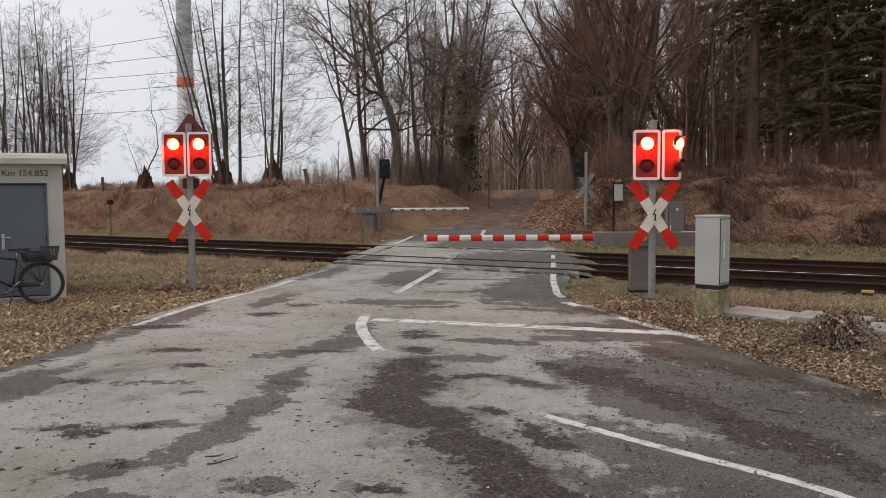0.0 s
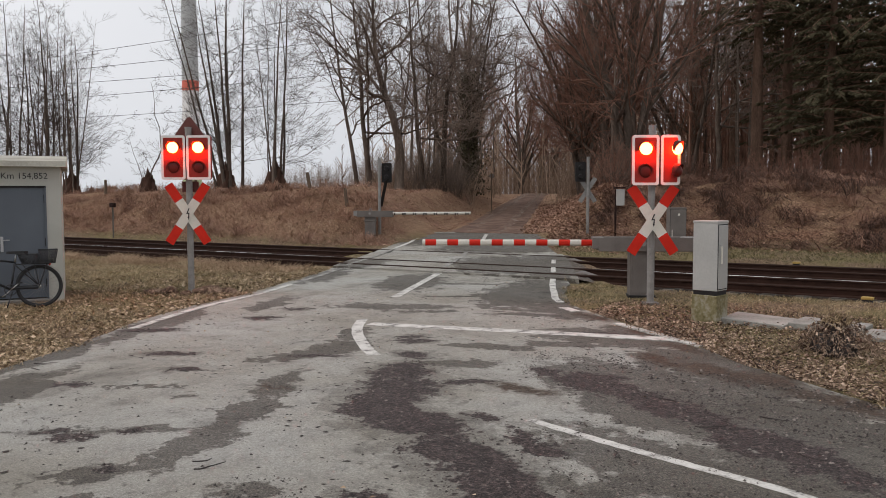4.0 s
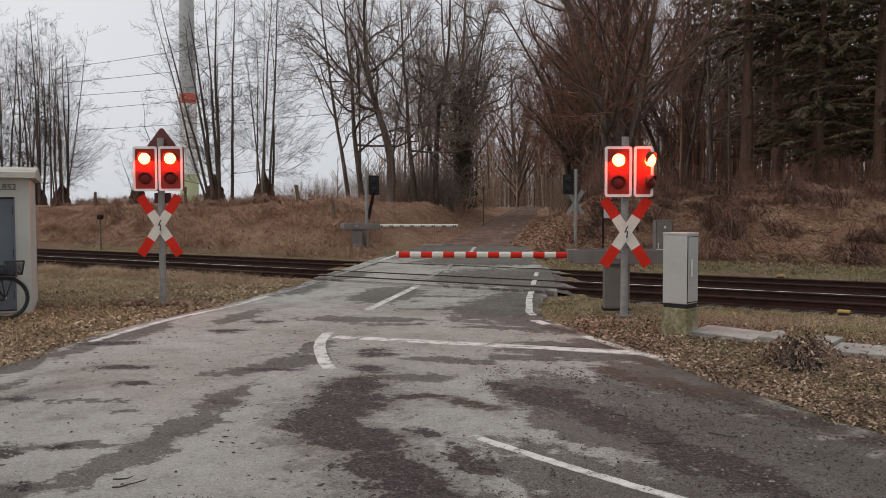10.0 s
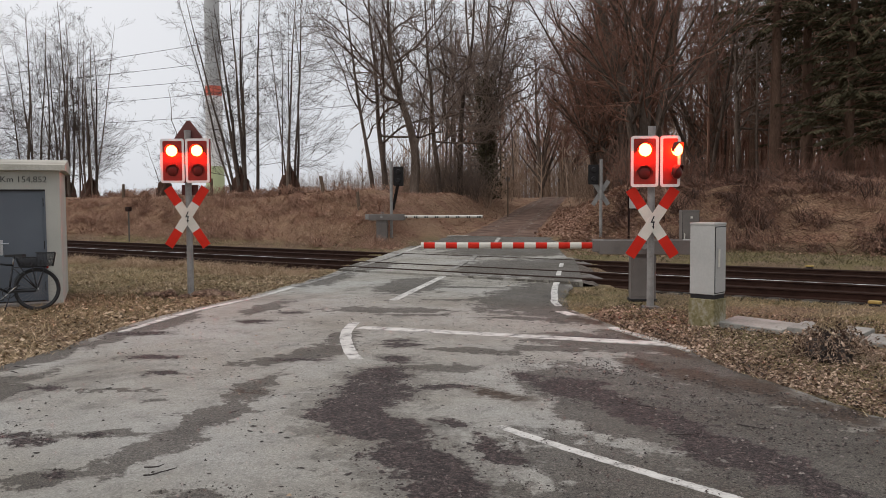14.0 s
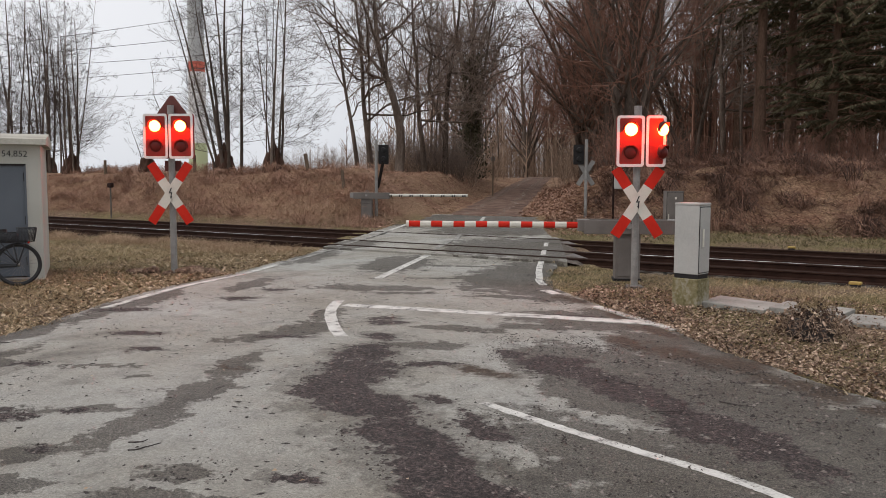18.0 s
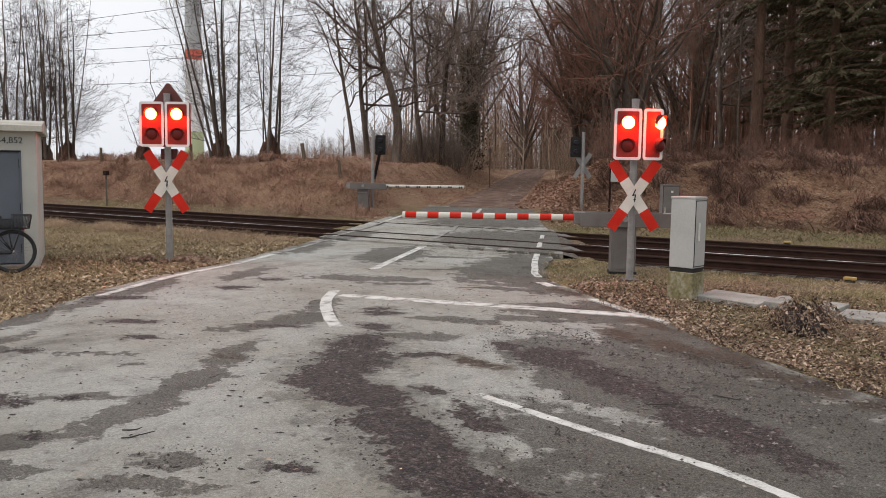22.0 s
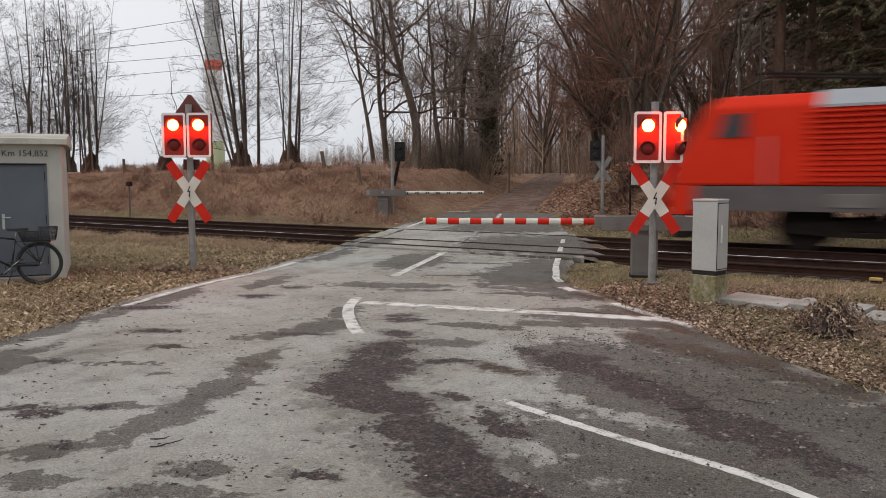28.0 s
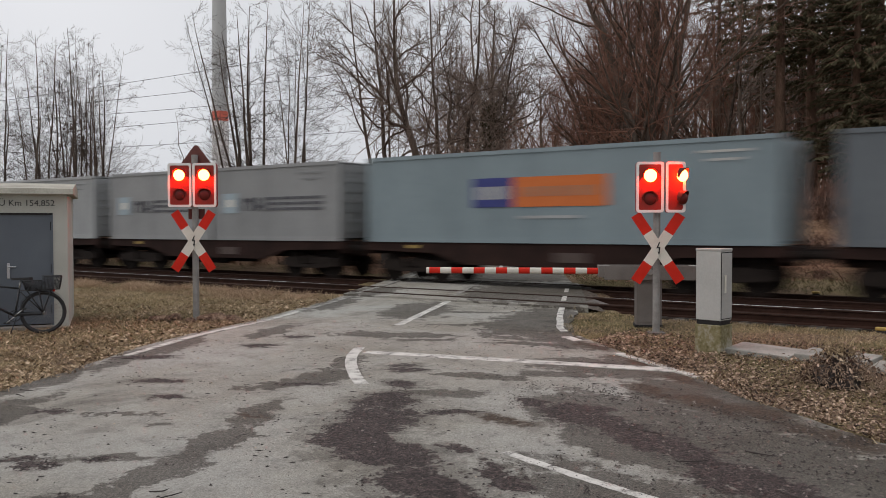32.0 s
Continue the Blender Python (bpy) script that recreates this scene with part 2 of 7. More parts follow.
def asphalt_material():
    """Old grey asphalt with damp dark patches, mud and fine stone."""
    m = bpy.data.materials.new("worn_asphalt")
    m.use_nodes = True
    nt = m.node_tree
    b = nt.nodes["Principled BSDF"]
    tc = nt.nodes.new("ShaderNodeTexCoord")

    def noise_at(s, detail=5, rough=0.6, stretch=(1, 1, 1), turn=0.0):
        mp = nt.nodes.new("ShaderNodeMapping")
        mp.inputs["Scale"].default_value = stretch
        mp.inputs["Rotation"].default_value = (0, 0, turn)
        nt.links.new(tc.outputs["Object"], mp.inputs["Vector"])
        n = nt.nodes.new("ShaderNodeTexNoise")
        n.inputs["Scale"].default_value = s
        n.inputs["Detail"].default_value = detail
        n.inputs["Roughness"].default_value = rough
        nt.links.new(mp.outputs[0], n.inputs["Vector"])
        return n.outputs["Fac"]

    grain = ramp_node(nt, [(0.38, (0.137, 0.134, 0.125)), (0.46, (0.304, 0.298, 0.276)), (0.53, (0.377, 0.37, 0.342)), (0.62, (0.588, 0.578, 0.536))])
    nt.links.new(noise_at(70, 8, 0.95), grain.inputs[0])
    warp = nt.nodes.new("ShaderNodeTexNoise")
    warp.inputs["Scale"].default_value = 1.3
    warp.inputs["Detail"].default_value = 8
    warp.inputs["Roughness"].default_value = 0.7
    nt.links.new(tc.outputs["Object"], warp.inputs["Vector"])
    wsub = nt.nodes.new("ShaderNodeVectorMath")
    wsub.operation = "SUBTRACT"
    wsub.inputs[1].default_value = (0.5, 0.5, 0.5)
    nt.links.new(warp.outputs["Color"], wsub.inputs[0])
    wmad = nt.nodes.new("ShaderNodeVectorMath")
    wmad.operation = "MULTIPLY_ADD"
    wmad.inputs[1].default_value = (0.75, 0.75, 0)
    nt.links.new(wsub.outputs[0], wmad.inputs[0])
    nt.links.new(tc.outputs["Object"], wmad.inputs[2])

    warp2 = nt.nodes.new("ShaderNodeTexNoise")
    warp2.inputs["Scale"].default_value = 7.0
    warp2.inputs["Detail"].default_value = 6
    warp2.inputs["Roughness"].default_value = 0.7
    nt.links.new(tc.outputs["Object"], warp2.inputs["Vector"])
    wsub2 = nt.nodes.new("ShaderNodeVectorMath")
    wsub2.operation = "SUBTRACT"
    wsub2.inputs[1].default_value = (0.5, 0.5, 0.5)
    nt.links.new(warp2.outputs["Color"], wsub2.inputs[0])
    wmad2 = nt.nodes.new("ShaderNodeVectorMath")
    wmad2.operation = "MULTIPLY_ADD"
    wmad2.inputs[1].default_value = (0.5, 0.5, 0)
    nt.links.new(wsub2.outputs[0], wmad2.inputs[0])
    nt.links.new(wmad.outputs[0], wmad2.inputs[2])

    def blots(shapes):
        """Greatest nearness to any of the oval stains (x, y, half length, half width, turn)."""
        last = None
        for x, y, ra, rb, turn in shapes:
            mp = nt.nodes.new("ShaderNodeMapping")
            mp.vector_type = "TEXTURE"
            mp.inputs["Location"].default_value = (x, y, -0.04)
            mp.inputs["Rotation"].default_value = (0, 0, radians(turn))
            mp.inputs["Scale"].default_value = (ra, rb, 50)
            nt.links.new(wmad2.outputs[0], mp.inputs["Vector"])
            g = nt.nodes.new("ShaderNodeTexGradient")
            g.gradient_type = "SPHERICAL"
            nt.links.new(mp.outputs[0], g.inputs["Vector"])
            if last is None:
                last = g.outputs["Fac"]
            else:
                mx = nt.nodes.new("ShaderNodeMath")
                mx.operation = "MAXIMUM"
                nt.links.new(last, mx.inputs[0])
                nt.links.new(g.outputs["Fac"], mx.inputs[1])
                last = mx.outputs[0]
        return last

    def masked(fac, lo, hi):
        r = ramp_node(nt, [(lo, (0, 0, 0)), (hi, (1, 1, 1))])
        nt.links.new(fac, r.inputs[0])
        return r.outputs[0]

    def ragged(fac, s, amount, detail=4):
        """Breaks the stain up with a finer noise."""
        n = nt.nodes.new("ShaderNodeMath")
        n.operation = "MULTIPLY_ADD"
        nt.links.new(noise_at(s, detail, 0.6), n.inputs[0])
        n.inputs[1].default_value = amount
        nt.links.new(fac, n.inputs[2])
        o = nt.nodes.new("ShaderNodeMath")
        o.operation = "SUBTRACT"
        nt.links.new(n.outputs[0], o.inputs[0])
        o.inputs[1].default_value = amount / 2
        return o.outputs[0]

    mud_near = blots(MUD_STAINS)
    mud_wide = blots([(x, y, 1.55 * ra, 1.7 * rb, turn) for x, y, ra, rb, turn in MUD_STAINS])
    mud_mask = masked(ragged(ragged(mud_near, 5.0, 1.1), 22.0, 0.55), 0.20, 0.32)
    halo_mask = masked(ragged(ragged(mud_wide, 3.0, 1.2), 12.0, 0.5), 0.24, 0.40)
    spot_mask = masked(noise_at(8.0, 6, 0.75), 0.62, 0.70)
    wet_mask = masked(ragged(ragged(blots(WET_STAINS), 3.2, 1.3), 13.0, 0.5), 0.24, 0.38)
    wear_mask = masked(noise_at(0.75, 8, 0.7, (1.0, 0.4, 1), radians(-25)), 0.57, 0.66)
    both = nt.nodes.new("ShaderNodeMath")
    both.operation = "MAXIMUM"
    half = nt.nodes.new("ShaderNodeMath")
    half.operation = "MULTIPLY"
    half.inputs[1].default_value = 0.6
    nt.links.new(wear_mask, half.inputs[0])
    halo = nt.nodes.new("ShaderNodeMath")
    halo.operation = "MAXIMUM"
    nt.links.new(halo_mask, halo.inputs[0])
    nt.links.new(spot_mask, halo.inputs[1])
    soaked = nt.nodes.new("ShaderNodeMath")
    soaked.operation = "MULTIPLY_ADD"
    soaked.use_clamp = True
    soaked.inputs[1].default_value = 0.5
    nt.links.new(halo.outputs[0], soaked.inputs[0])
    nt.links.new(wet_mask, soaked.inputs[2])
    nt.links.new(soaked.outputs[0], both.inputs[0])
    nt.links.new(half.outputs[0], both.inputs[1])
    damp = ramp_node(nt, [(0.38, (0.014, 0.0125, 0.011)), (0.49, (0.074, 0.067, 0.0585)), (0.6, (0.24, 0.222, 0.195))])
    nt.links.new(noise_at(70, 8, 0.9), damp.inputs[0])
    x = nt.nodes.new("ShaderNodeMix")
    x.data_type = "RGBA"
    mild = nt.nodes.new("ShaderNodeMath")
    mild.operation = "MULTIPLY"
    mild.inputs[1].default_value = 0.9
    nt.links.new(both.outputs[0], mild.inputs[0])
    nt.links.new(mild.outputs[0], x.inputs["Factor"])
    nt.links.new(grain.outputs[0], x.inputs["A"])
    nt.links.new(damp.outputs[0], x.inputs["B"])
    broad = ramp_node(nt, [(0.34, (0.66, 0.65, 0.64)), (0.43, (0.92, 0.91, 0.90)), (0.52, (1.0, 0.99, 0.98)), (0.66, (1.1, 1.09, 1.07))])
    nt.links.new(noise_at(2.6, 9, 0.72), broad.inputs[0])
    mu = nt.nodes.new("ShaderNodeMix")
    mu.data_type = "RGBA"
    mu.blend_type = "MULTIPLY"
    mu.inputs["Factor"].default_value = 1
    nt.links.new(x.outputs["Result"], mu.inputs["A"])
    nt.links.new(broad.outputs[0], mu.inputs["B"])
    film = ramp_node(nt, [(0.36, (0.80, 0.765, 0.71)), (0.5, (0.97, 0.955, 0.93)), (0.62, (1.07, 1.075, 1.08))])
    nt.links.new(noise_at(0.5, 6, 0.6), film.inputs[0])
    fm = nt.nodes.new("ShaderNodeMix")
    fm.data_type = "RGBA"
    fm.blend_type = "MULTIPLY"
    fm.inputs["Factor"].default_value = 1
    nt.links.new(mu.outputs["Result"], fm.inputs["A"])
    nt.links.new(film.outputs[0], fm.inputs["B"])
    mud = ramp_node(nt, [(0.42, (0.005, 0.0039, 0.0037)), (0.5, (0.033, 0.0244, 0.0232)), (0.6, (0.155, 0.12, 0.111))])
    nt.links.new(noise_at(30, 8, 0.95), mud.inputs[0])
    lumps = ramp_node(nt, [(0.36, (0.4, 0.4, 0.4)), (0.5, (1.15, 1.15, 1.15)), (0.64, (2.0, 1.95, 1.9))])
    nt.links.new(noise_at(11, 8, 0.85), lumps.inputs[0])
    lm = nt.nodes.new("ShaderNodeMix")
    lm.data_type = "RGBA"
    lm.blend_type = "MULTIPLY"
    lm.inputs["Factor"].default_value = 1
    nt.links.new(mud.outputs[0], lm.inputs["A"])
    nt.links.new(lumps.outputs[0], lm.inputs["B"])
    mm = nt.nodes.new("ShaderNodeMix")
    mm.data_type = "RGBA"
    nt.links.new(mud_mask, mm.inputs["Factor"])
    nt.links.new(fm.outputs["Result"], mm.inputs["A"])
    nt.links.new(lm.outputs["Result"], mm.inputs["B"])
    rust_mask = masked(ragged(blots(RUST_STAINS), 3.5, 0.9), 0.15, 0.6)
    rust = ramp_node(nt, [(0.38, (0.026, 0.018, 0.013)), (0.6, (0.11, 0.078, 0.054))])
    nt.links.new(noise_at(38, 6, 0.7), rust.inputs[0])
    mr = nt.nodes.new("ShaderNodeMix")
    mr.data_type = "RGBA"
    nt.links.new(rust_mask, mr.inputs["Factor"])
    nt.links.new(mm.outputs["Result"], mr.inputs["A"])
    nt.links.new(rust.outputs[0], mr.inputs["B"])
    pits = ramp_node(nt, [(0.34, (0.6, 0.59, 0.58)), (0.42, (0.95, 0.95, 0.94)), (0.56, (1.01, 1.01, 1.0)), (0.68, (1.18, 1.17, 1.15))])
    nt.links.new(noise_at(23, 6, 0.8), pits.inputs[0])
    pm = nt.nodes.new("ShaderNodeMix")
    pm.data_type = "RGBA"
    pm.blend_type = "MULTIPLY"
    pm.inputs["Factor"].default_value = 1
    nt.links.new(mr.outputs["Result"], pm.inputs["A"])
    nt.links.new(pits.outputs[0], pm.inputs["B"])
    nt.links.new(pm.outputs["Result"], b.inputs["Base Color"])
    b.inputs["Specular IOR Level"].default_value = 0.3
    b.inputs["Roughness"].default_value = 0.7
    bp = nt.nodes.new("ShaderNodeBump")
    bp.inputs["Strength"].default_value = 0.9
    bp.inputs["Distance"].default_value = 0.012
    nt.links.new(noise_at(75, 6, 0.8), bp.inputs["Height"])
    nt.links.new(bp.outputs[0], b.inputs["Normal"])
    return m


M_GROUND = ground_material()
M_ASPHALT = asphalt_material()
M_CRUMB = mat("brown_grey_stone_crumbs", [(0.25, (0.03, 0.024, 0.021)), (0.5, (0.10, 0.081, 0.07)), (0.75, (0.27, 0.23, 0.205))], 0.8, scale=1.0, fine=30, bump=0, island=True, rand=0.5)
M_SOIL = mat("crumbly_brown_soil", [(0.36, (0.035, 0.022, 0.016)), (0.5, (0.14, 0.093, 0.066)), (0.64, (0.33, 0.245, 0.18))], 0.95, spec=0.1, scale=8, fine=34, bump=1.0, dist=0.03)
M_GRAVEL = mat("gravel_track", [(0.3, (0.06, 0.037, 0.028)), (0.5, (0.155, 0.10, 0.078)), (0.7, (0.31, 0.212, 0.168))], 0.95, spec=0.1, scale=1.4, fine=16, bump=0.8, dist=0.04, fine_mix=0.5)
M_MUD = mat("dark_mud_and_wet_leaves", [(0.3, (0.016, 0.012, 0.011)), (0.55, (0.045, 0.034, 0.03)), (0.75, (0.10, 0.08, 0.07))], 0.75, scale=3, fine=55, bump=0.7, dist=0.012)
M_PAINTGONE = mat("almost_worn_off_road_paint", [(0.40, (0.16, 0.152, 0.14)), (0.5, (0.25, 0.24, 0.22)), (0.62, (0.48, 0.465, 0.43))], 0.75, scale=5, fine=40, bump=0.2, spec=0.2)
M_PAINT = mat("worn_white_road_paint", [(0.37, (0.13, 0.122, 0.112)), (0.43, (0.40, 0.385, 0.355)), (0.5, (0.575, 0.56, 0.52)), (0.68, (0.70, 0.685, 0.64))], 0.7, scale=7, fine=55, bump=0.2)
M_RAIL = duo("rusty_rail_steel", (0.020, 0.010, 0.007), (0.05, 0.025, 0.018), rough=0.8, scale=5, spec=0.12)
M_RAILDULL = duo("dull_brown_rail_head", (0.03, 0.019, 0.015), (0.06, 0.04, 0.031), rough=0.7, spec=0.15)
# Broken sky reflection on the rail, painted as pale and dark noise.
M_RAILGLINT = mat("rail_head_with_painted_sky_glint", [(0.42, (0.16, 0.15, 0.145)), (0.54, (0.95, 0.95, 0.96))], 0.4, metal=0.15, scale=2.2, bump=0.05, fine_mix=0.1)
M_SLEEPER = duo("concrete_sleeper", (0.085, 0.074, 0.064), (0.19, 0.17, 0.15), rough=0.9, scale=5, spec=0.15)
M_BALLAST = mat("brown_ballast_stone", [(0.25, (0.010, 0.007, 0.0055)), (0.5, (0.038, 0.027, 0.021)), (0.75, (0.105, 0.083, 0.07))], 0.95, scale=18, fine=45, bump=1.0, dist=0.04, spec=0.08)
M_SHOULDER = mat("loose_shoulder_stone", [(0.3, (0.03, 0.023, 0.018)), (0.5, (0.105, 0.083, 0.066)), (0.7, (0.24, 0.20, 0.165))], 0.95, scale=9, fine=38, bump=1.0, dist=0.03)
M_BARK = mat("grey_brown_bark", [(0.3, (0.052, 0.039, 0.031)), (0.55, (0.135, 0.104, 0.084)), (0.75, (0.255, 0.206, 0.17))], 0.95, scale=3, fine=22, bump=0.8, dist=0.03, stretch=(1, 1, 0.25), rand=0.2, spec=0.15)
M_SPRUCEBARK = mat("red_brown_spruce_bark", [(0.3, (0.07, 0.042, 0.03)), (0.55, (0.17, 0.108, 0.078)), (0.75, (0.28, 0.19, 0.145))], 0.95, scale=3, fine=22, bump=0.8, dist=0.03, stretch=(1, 1, 0.25), rand=0.2, spec=0.12)
# Far twigs: distance haze is painted into their base colour.
M_HAZETWIG = mat("twigs_paled_for_haze", [(0.3, (0.20, 0.165, 0.145)), (0.7, (0.40, 0.34, 0.30))], 0.95, scale=1.0, fine=8, bump=0, rand=0.15, spec=0.1)
M_TWIG = mat("brown_twigs", [(0.3, (0.125, 0.094, 0.078)), (0.7, (0.275, 0.215, 0.178))], 0.95, scale=1.0, fine=8, bump=0, rand=0.15, spec=0.15)
M_ALDERTWIG = mat("dark_alder_twigs", [(0.3, (0.05, 0.04, 0.035)), (0.7, (0.115, 0.092, 0.08))], 0.95, scale=1.0, fine=8, bump=0, rand=0.15, spec=0.15)
M_BRUSH = mat("tan_brush_stems", [(0.25, (0.14, 0.097, 0.071)), (0.5, (0.29, 0.207, 0.15)), (0.75, (0.46, 0.345, 0.26))], 0.95, spec=0.12, scale=1.0, fine=8, bump=0, island=True, rand=0.45)
M_REDTWIG = mat("reddish_beech_twigs", [(0.3, (0.15, 0.078, 0.056)), (0.7, (0.31, 0.175, 0.128))], 0.95, scale=1.0, fine=8, bump=0, rand=0.15, spec=0.15)
M_IVY = mat("ivy_leaves", [(0.3, (0.045, 0.042, 0.026)), (0.7, (0.115, 0.10, 0.062))], 0.85, spec=0.12, scale=2, fine=10, bump=0, island=True, rand=0.4)
M_NEEDLE = mat("dark_conifer_needles", [(0.3, (0.055, 0.05, 0.03)), (0.7, (0.125, 0.108, 0.066))], 0.9, spec=0.06, scale=1.2, fine=8, bump=0, island=True, rand=0.4)
M_DRYGRASS = mat("dry_grass_blades", [(0.25, (0.14, 0.10, 0.055)), (0.5, (0.37, 0.272, 0.155)), (0.75, (0.58, 0.45, 0.28))], 0.9, scale=1.0, fine=5, bump=0, island=True, rand=0.5)
M_GREENGRASS = mat("green_grass_blades", [(0.25, (0.055, 0.046, 0.02)), (0.5, (0.14, 0.118, 0.052)), (0.75, (0.25, 0.20, 0.10))], 0.9, scale=1.0, fine=5, bump=0, island=True, rand=0.5)
M_LEAF = mat("dry_fallen_leaves", [(0.2, (0.022, 0.013, 0.008)), (0.5, (0.18, 0.108, 0.07)), (0.8, (0.56, 0.415, 0.305))], 0.85, scale=1.5, fine=8, bump=0, island=True, rand=0.6)
M_PALELEAF = mat("pale_dry_leaves_and_straw", [(0.2, (0.06, 0.038, 0.024)), (0.5, (0.30, 0.20, 0.12)), (0.8, (0.66, 0.51, 0.355))], 0.85, scale=1.5, fine=8, bump=0, island=True, rand=0.6)
M_BANKLEAF = mat("red_brown_bank_leaves", [(0.2, (0.14, 0.072, 0.048)), (0.5, (0.33, 0.19, 0.13)), (0.8, (0.52, 0.34, 0.24))], 0.85, scale=1.5, fine=8, bump=0, island=True, rand=0.5)
M_STRAW = mat("pale_straw", [(0.25, (0.20, 0.13, 0.085)), (0.5, (0.40, 0.28, 0.185)), (0.75, (0.58, 0.44, 0.31))], 0.95, spec=0.1, scale=1.0, fine=6, bump=0, island=True, rand=0.45)
M_BRAMBLE = mat("brown_bramble_stems", [(0.25, (0.14, 0.07, 0.048)), (0.5, (0.31, 0.175, 0.12)), (0.8, (0.50, 0.315, 0.22))], 0.9, scale=1.0, fine=6, bump=0, island=True, rand=0.5)
M_DARKBRAMBLE = mat("dark_bramble_thicket", [(0.25, (0.032, 0.016, 0.011)), (0.5, (0.105, 0.054, 0.036)), (0.8, (0.22, 0.118, 0.078))], 0.9, scale=1.0, fine=6, bump=0, island=True, rand=0.5)
M_CONCRETE = duo("grey_concrete", (0.15, 0.146, 0.13), (0.29, 0.28, 0.255), rough=0.9, scale=2.5, fine=35)
M_SLAB = mat("pale_weathered_concrete", [(0.3, (0.19, 0.185, 0.165)), (0.5, (0.31, 0.30, 0.27)), (0.7, (0.40, 0.39, 0.35))], 0.9, scale=3.5, fine=35, bump=0.3, spec=0.2)
M_MOSSY = mat("mossy_concrete", [(0.34, (0.11, 0.092, 0.036)), (0.46, (0.215, 0.185, 0.095)), (0.54, (0.30, 0.27, 0.195)), (0.68, (0.40, 0.375, 0.315))], 0.95, scale=3, fine=26, bump=0.5)
# Dark grey sign back; a red flare tint is painted into it.
M_SIGNBACK = duo("sign_back_with_red_flare_tint", (0.10, 0.03, 0.025), (0.17, 0.045, 0.035), rough=0.7)
M_HUT = mat("pale_rendered_wall", [(0.3, (0.38, 0.38, 0.335)), (0.5, (0.47, 0.47, 0.42)), (0.7, (0.53, 0.53, 0.475))], 0.9, scale=1.3, fine=60, bump=0.25)
M_HUTROOF = mat("weathered_roof_slab", [(0.3, (0.28, 0.265, 0.22)), (0.7, (0.52, 0.50, 0.43))], 0.9, scale=2.0, fine=35)
M_DOOR = duo("blue_grey_painted_steel", (0.085, 0.10, 0.12), (0.12, 0.138, 0.16), rough=0.5, scale=1.5, fine=80, bump=0.08)
M_DARK = duo("black_lettering_paint", (0.012, 0.012, 0.013), (0.03, 0.03, 0.03), rough=0.6)
M_RUTSTONE = mat("pale_pressed_gravel", [(0.25, (0.15, 0.112, 0.092)), (0.5, (0.235, 0.185, 0.155)), (0.75, (0.33, 0.27, 0.23))], 0.95, spec=0.1, scale=1.2, fine=20, bump=0, island=True, rand=0.3)
M_GALV = mat("galvanised_steel", [(0.3, (0.19, 0.182, 0.172)), (0.7, (0.35, 0.338, 0.32))], 0.6, metal=0.25, scale=9, fine=50, bump=0.1)
M_CABINET = mat("grey_plastic_cabinet", [(0.3, (0.36, 0.355, 0.335)), (0.7, (0.47, 0.46, 0.435))], 0.6, scale=1.4, fine=40, bump=0.12)
M_MOTOR = duo("grey_painted_motor_casing", (0.125, 0.11, 0.10), (0.20, 0.178, 0.163), rough=0.65, scale=2.5, spec=0.25)
M_RED = duo("red_reflective_sheet", (0.52, 0.02, 0.010), (0.66, 0.032, 0.016), rough=0.5, scale=5, spec=0.15)
M_WHITE = duo("white_reflective_sheet", (0.58, 0.55, 0.48), (0.74, 0.71, 0.63), rough=0.5, scale=5, spec=0.3)
# Black board: the lamps' red glow is put into its colour.
M_BOARD = duo("signal_board_with_painted_red_glow", (0.26, 0.025, 0.018), (0.34, 0.035, 0.025), rough=0.6, spec=0.2)
M_BORDER = duo("white_signal_border", (0.72, 0.69, 0.66), (0.84, 0.81, 0.78), rough=0.4)
M_HOOD = duo("black_plastic_hood", (0.012, 0.011, 0.011), (0.025, 0.022, 0.022), rough=0.7, spec=0.3)
# Black hoods, with the red lamplight on them mixed into the colour.
M_SIGHOOD = duo("lamp_hood_with_painted_red_light", (0.05, 0.011, 0.009), (0.075, 0.016, 0.012), rough=0.7, spec=0.2)
M_RUBBER = duo("black_rubber", (0.014, 0.014, 0.014), (0.035, 0.034, 0.034), rough=0.8, scale=20)
M_BIKE = duo("black_bicycle_enamel", (0.012, 0.013, 0.015), (0.028, 0.03, 0.034), rough=0.35)
M_CHROME = duo("bare_bright_metal", (0.42, 0.42, 0.43), (0.6, 0.6, 0.61), rough=0.3, metal=0.9)
M_WOOD = mat("weathered_post_wood", [(0.3, (0.07, 0.045, 0.03)), (0.7, (0.20, 0.145, 0.10))], 0.95, scale=3, fine=30, stretch=(1, 1, 0.2))
M_STOOL = mat("dark_red_brown_stump", [(0.3, (0.035, 0.02, 0.015)), (0.7, (0.13, 0.075, 0.055))], 0.95, scale=5, fine=24, bump=0.9, dist=0.03, stretch=(1, 1, 0.3), spec=0.1)
M_YELLOW = duo("faded_yellow_plastic", (0.32, 0.21, 0.05), (0.50, 0.35, 0.10), rough=0.6)
# Turbine tower: distance haze is partly mixed into these two greys.
M_TOWER = duo("grey_turbine_tower", (0.42, 0.445, 0.45), (0.47, 0.495, 0.50), rough=0.6, scale=0.05)
M_TOWERLIGHT = duo("pale_turbine_tower", (0.78, 0.79, 0.79), (0.84, 0.85, 0.85), rough=0.6, scale=0.05)
M_TOWERGREEN = duo("pale_green_tower_foot", (0.42, 0.50, 0.28), (0.52, 0.58, 0.36), rough=0.6, scale=0.05)
M_TOWERRED = duo("red_tower_band", (0.66, 0.14, 0.09), (0.72, 0.17, 0.12), rough=0.6, scale=0.05)
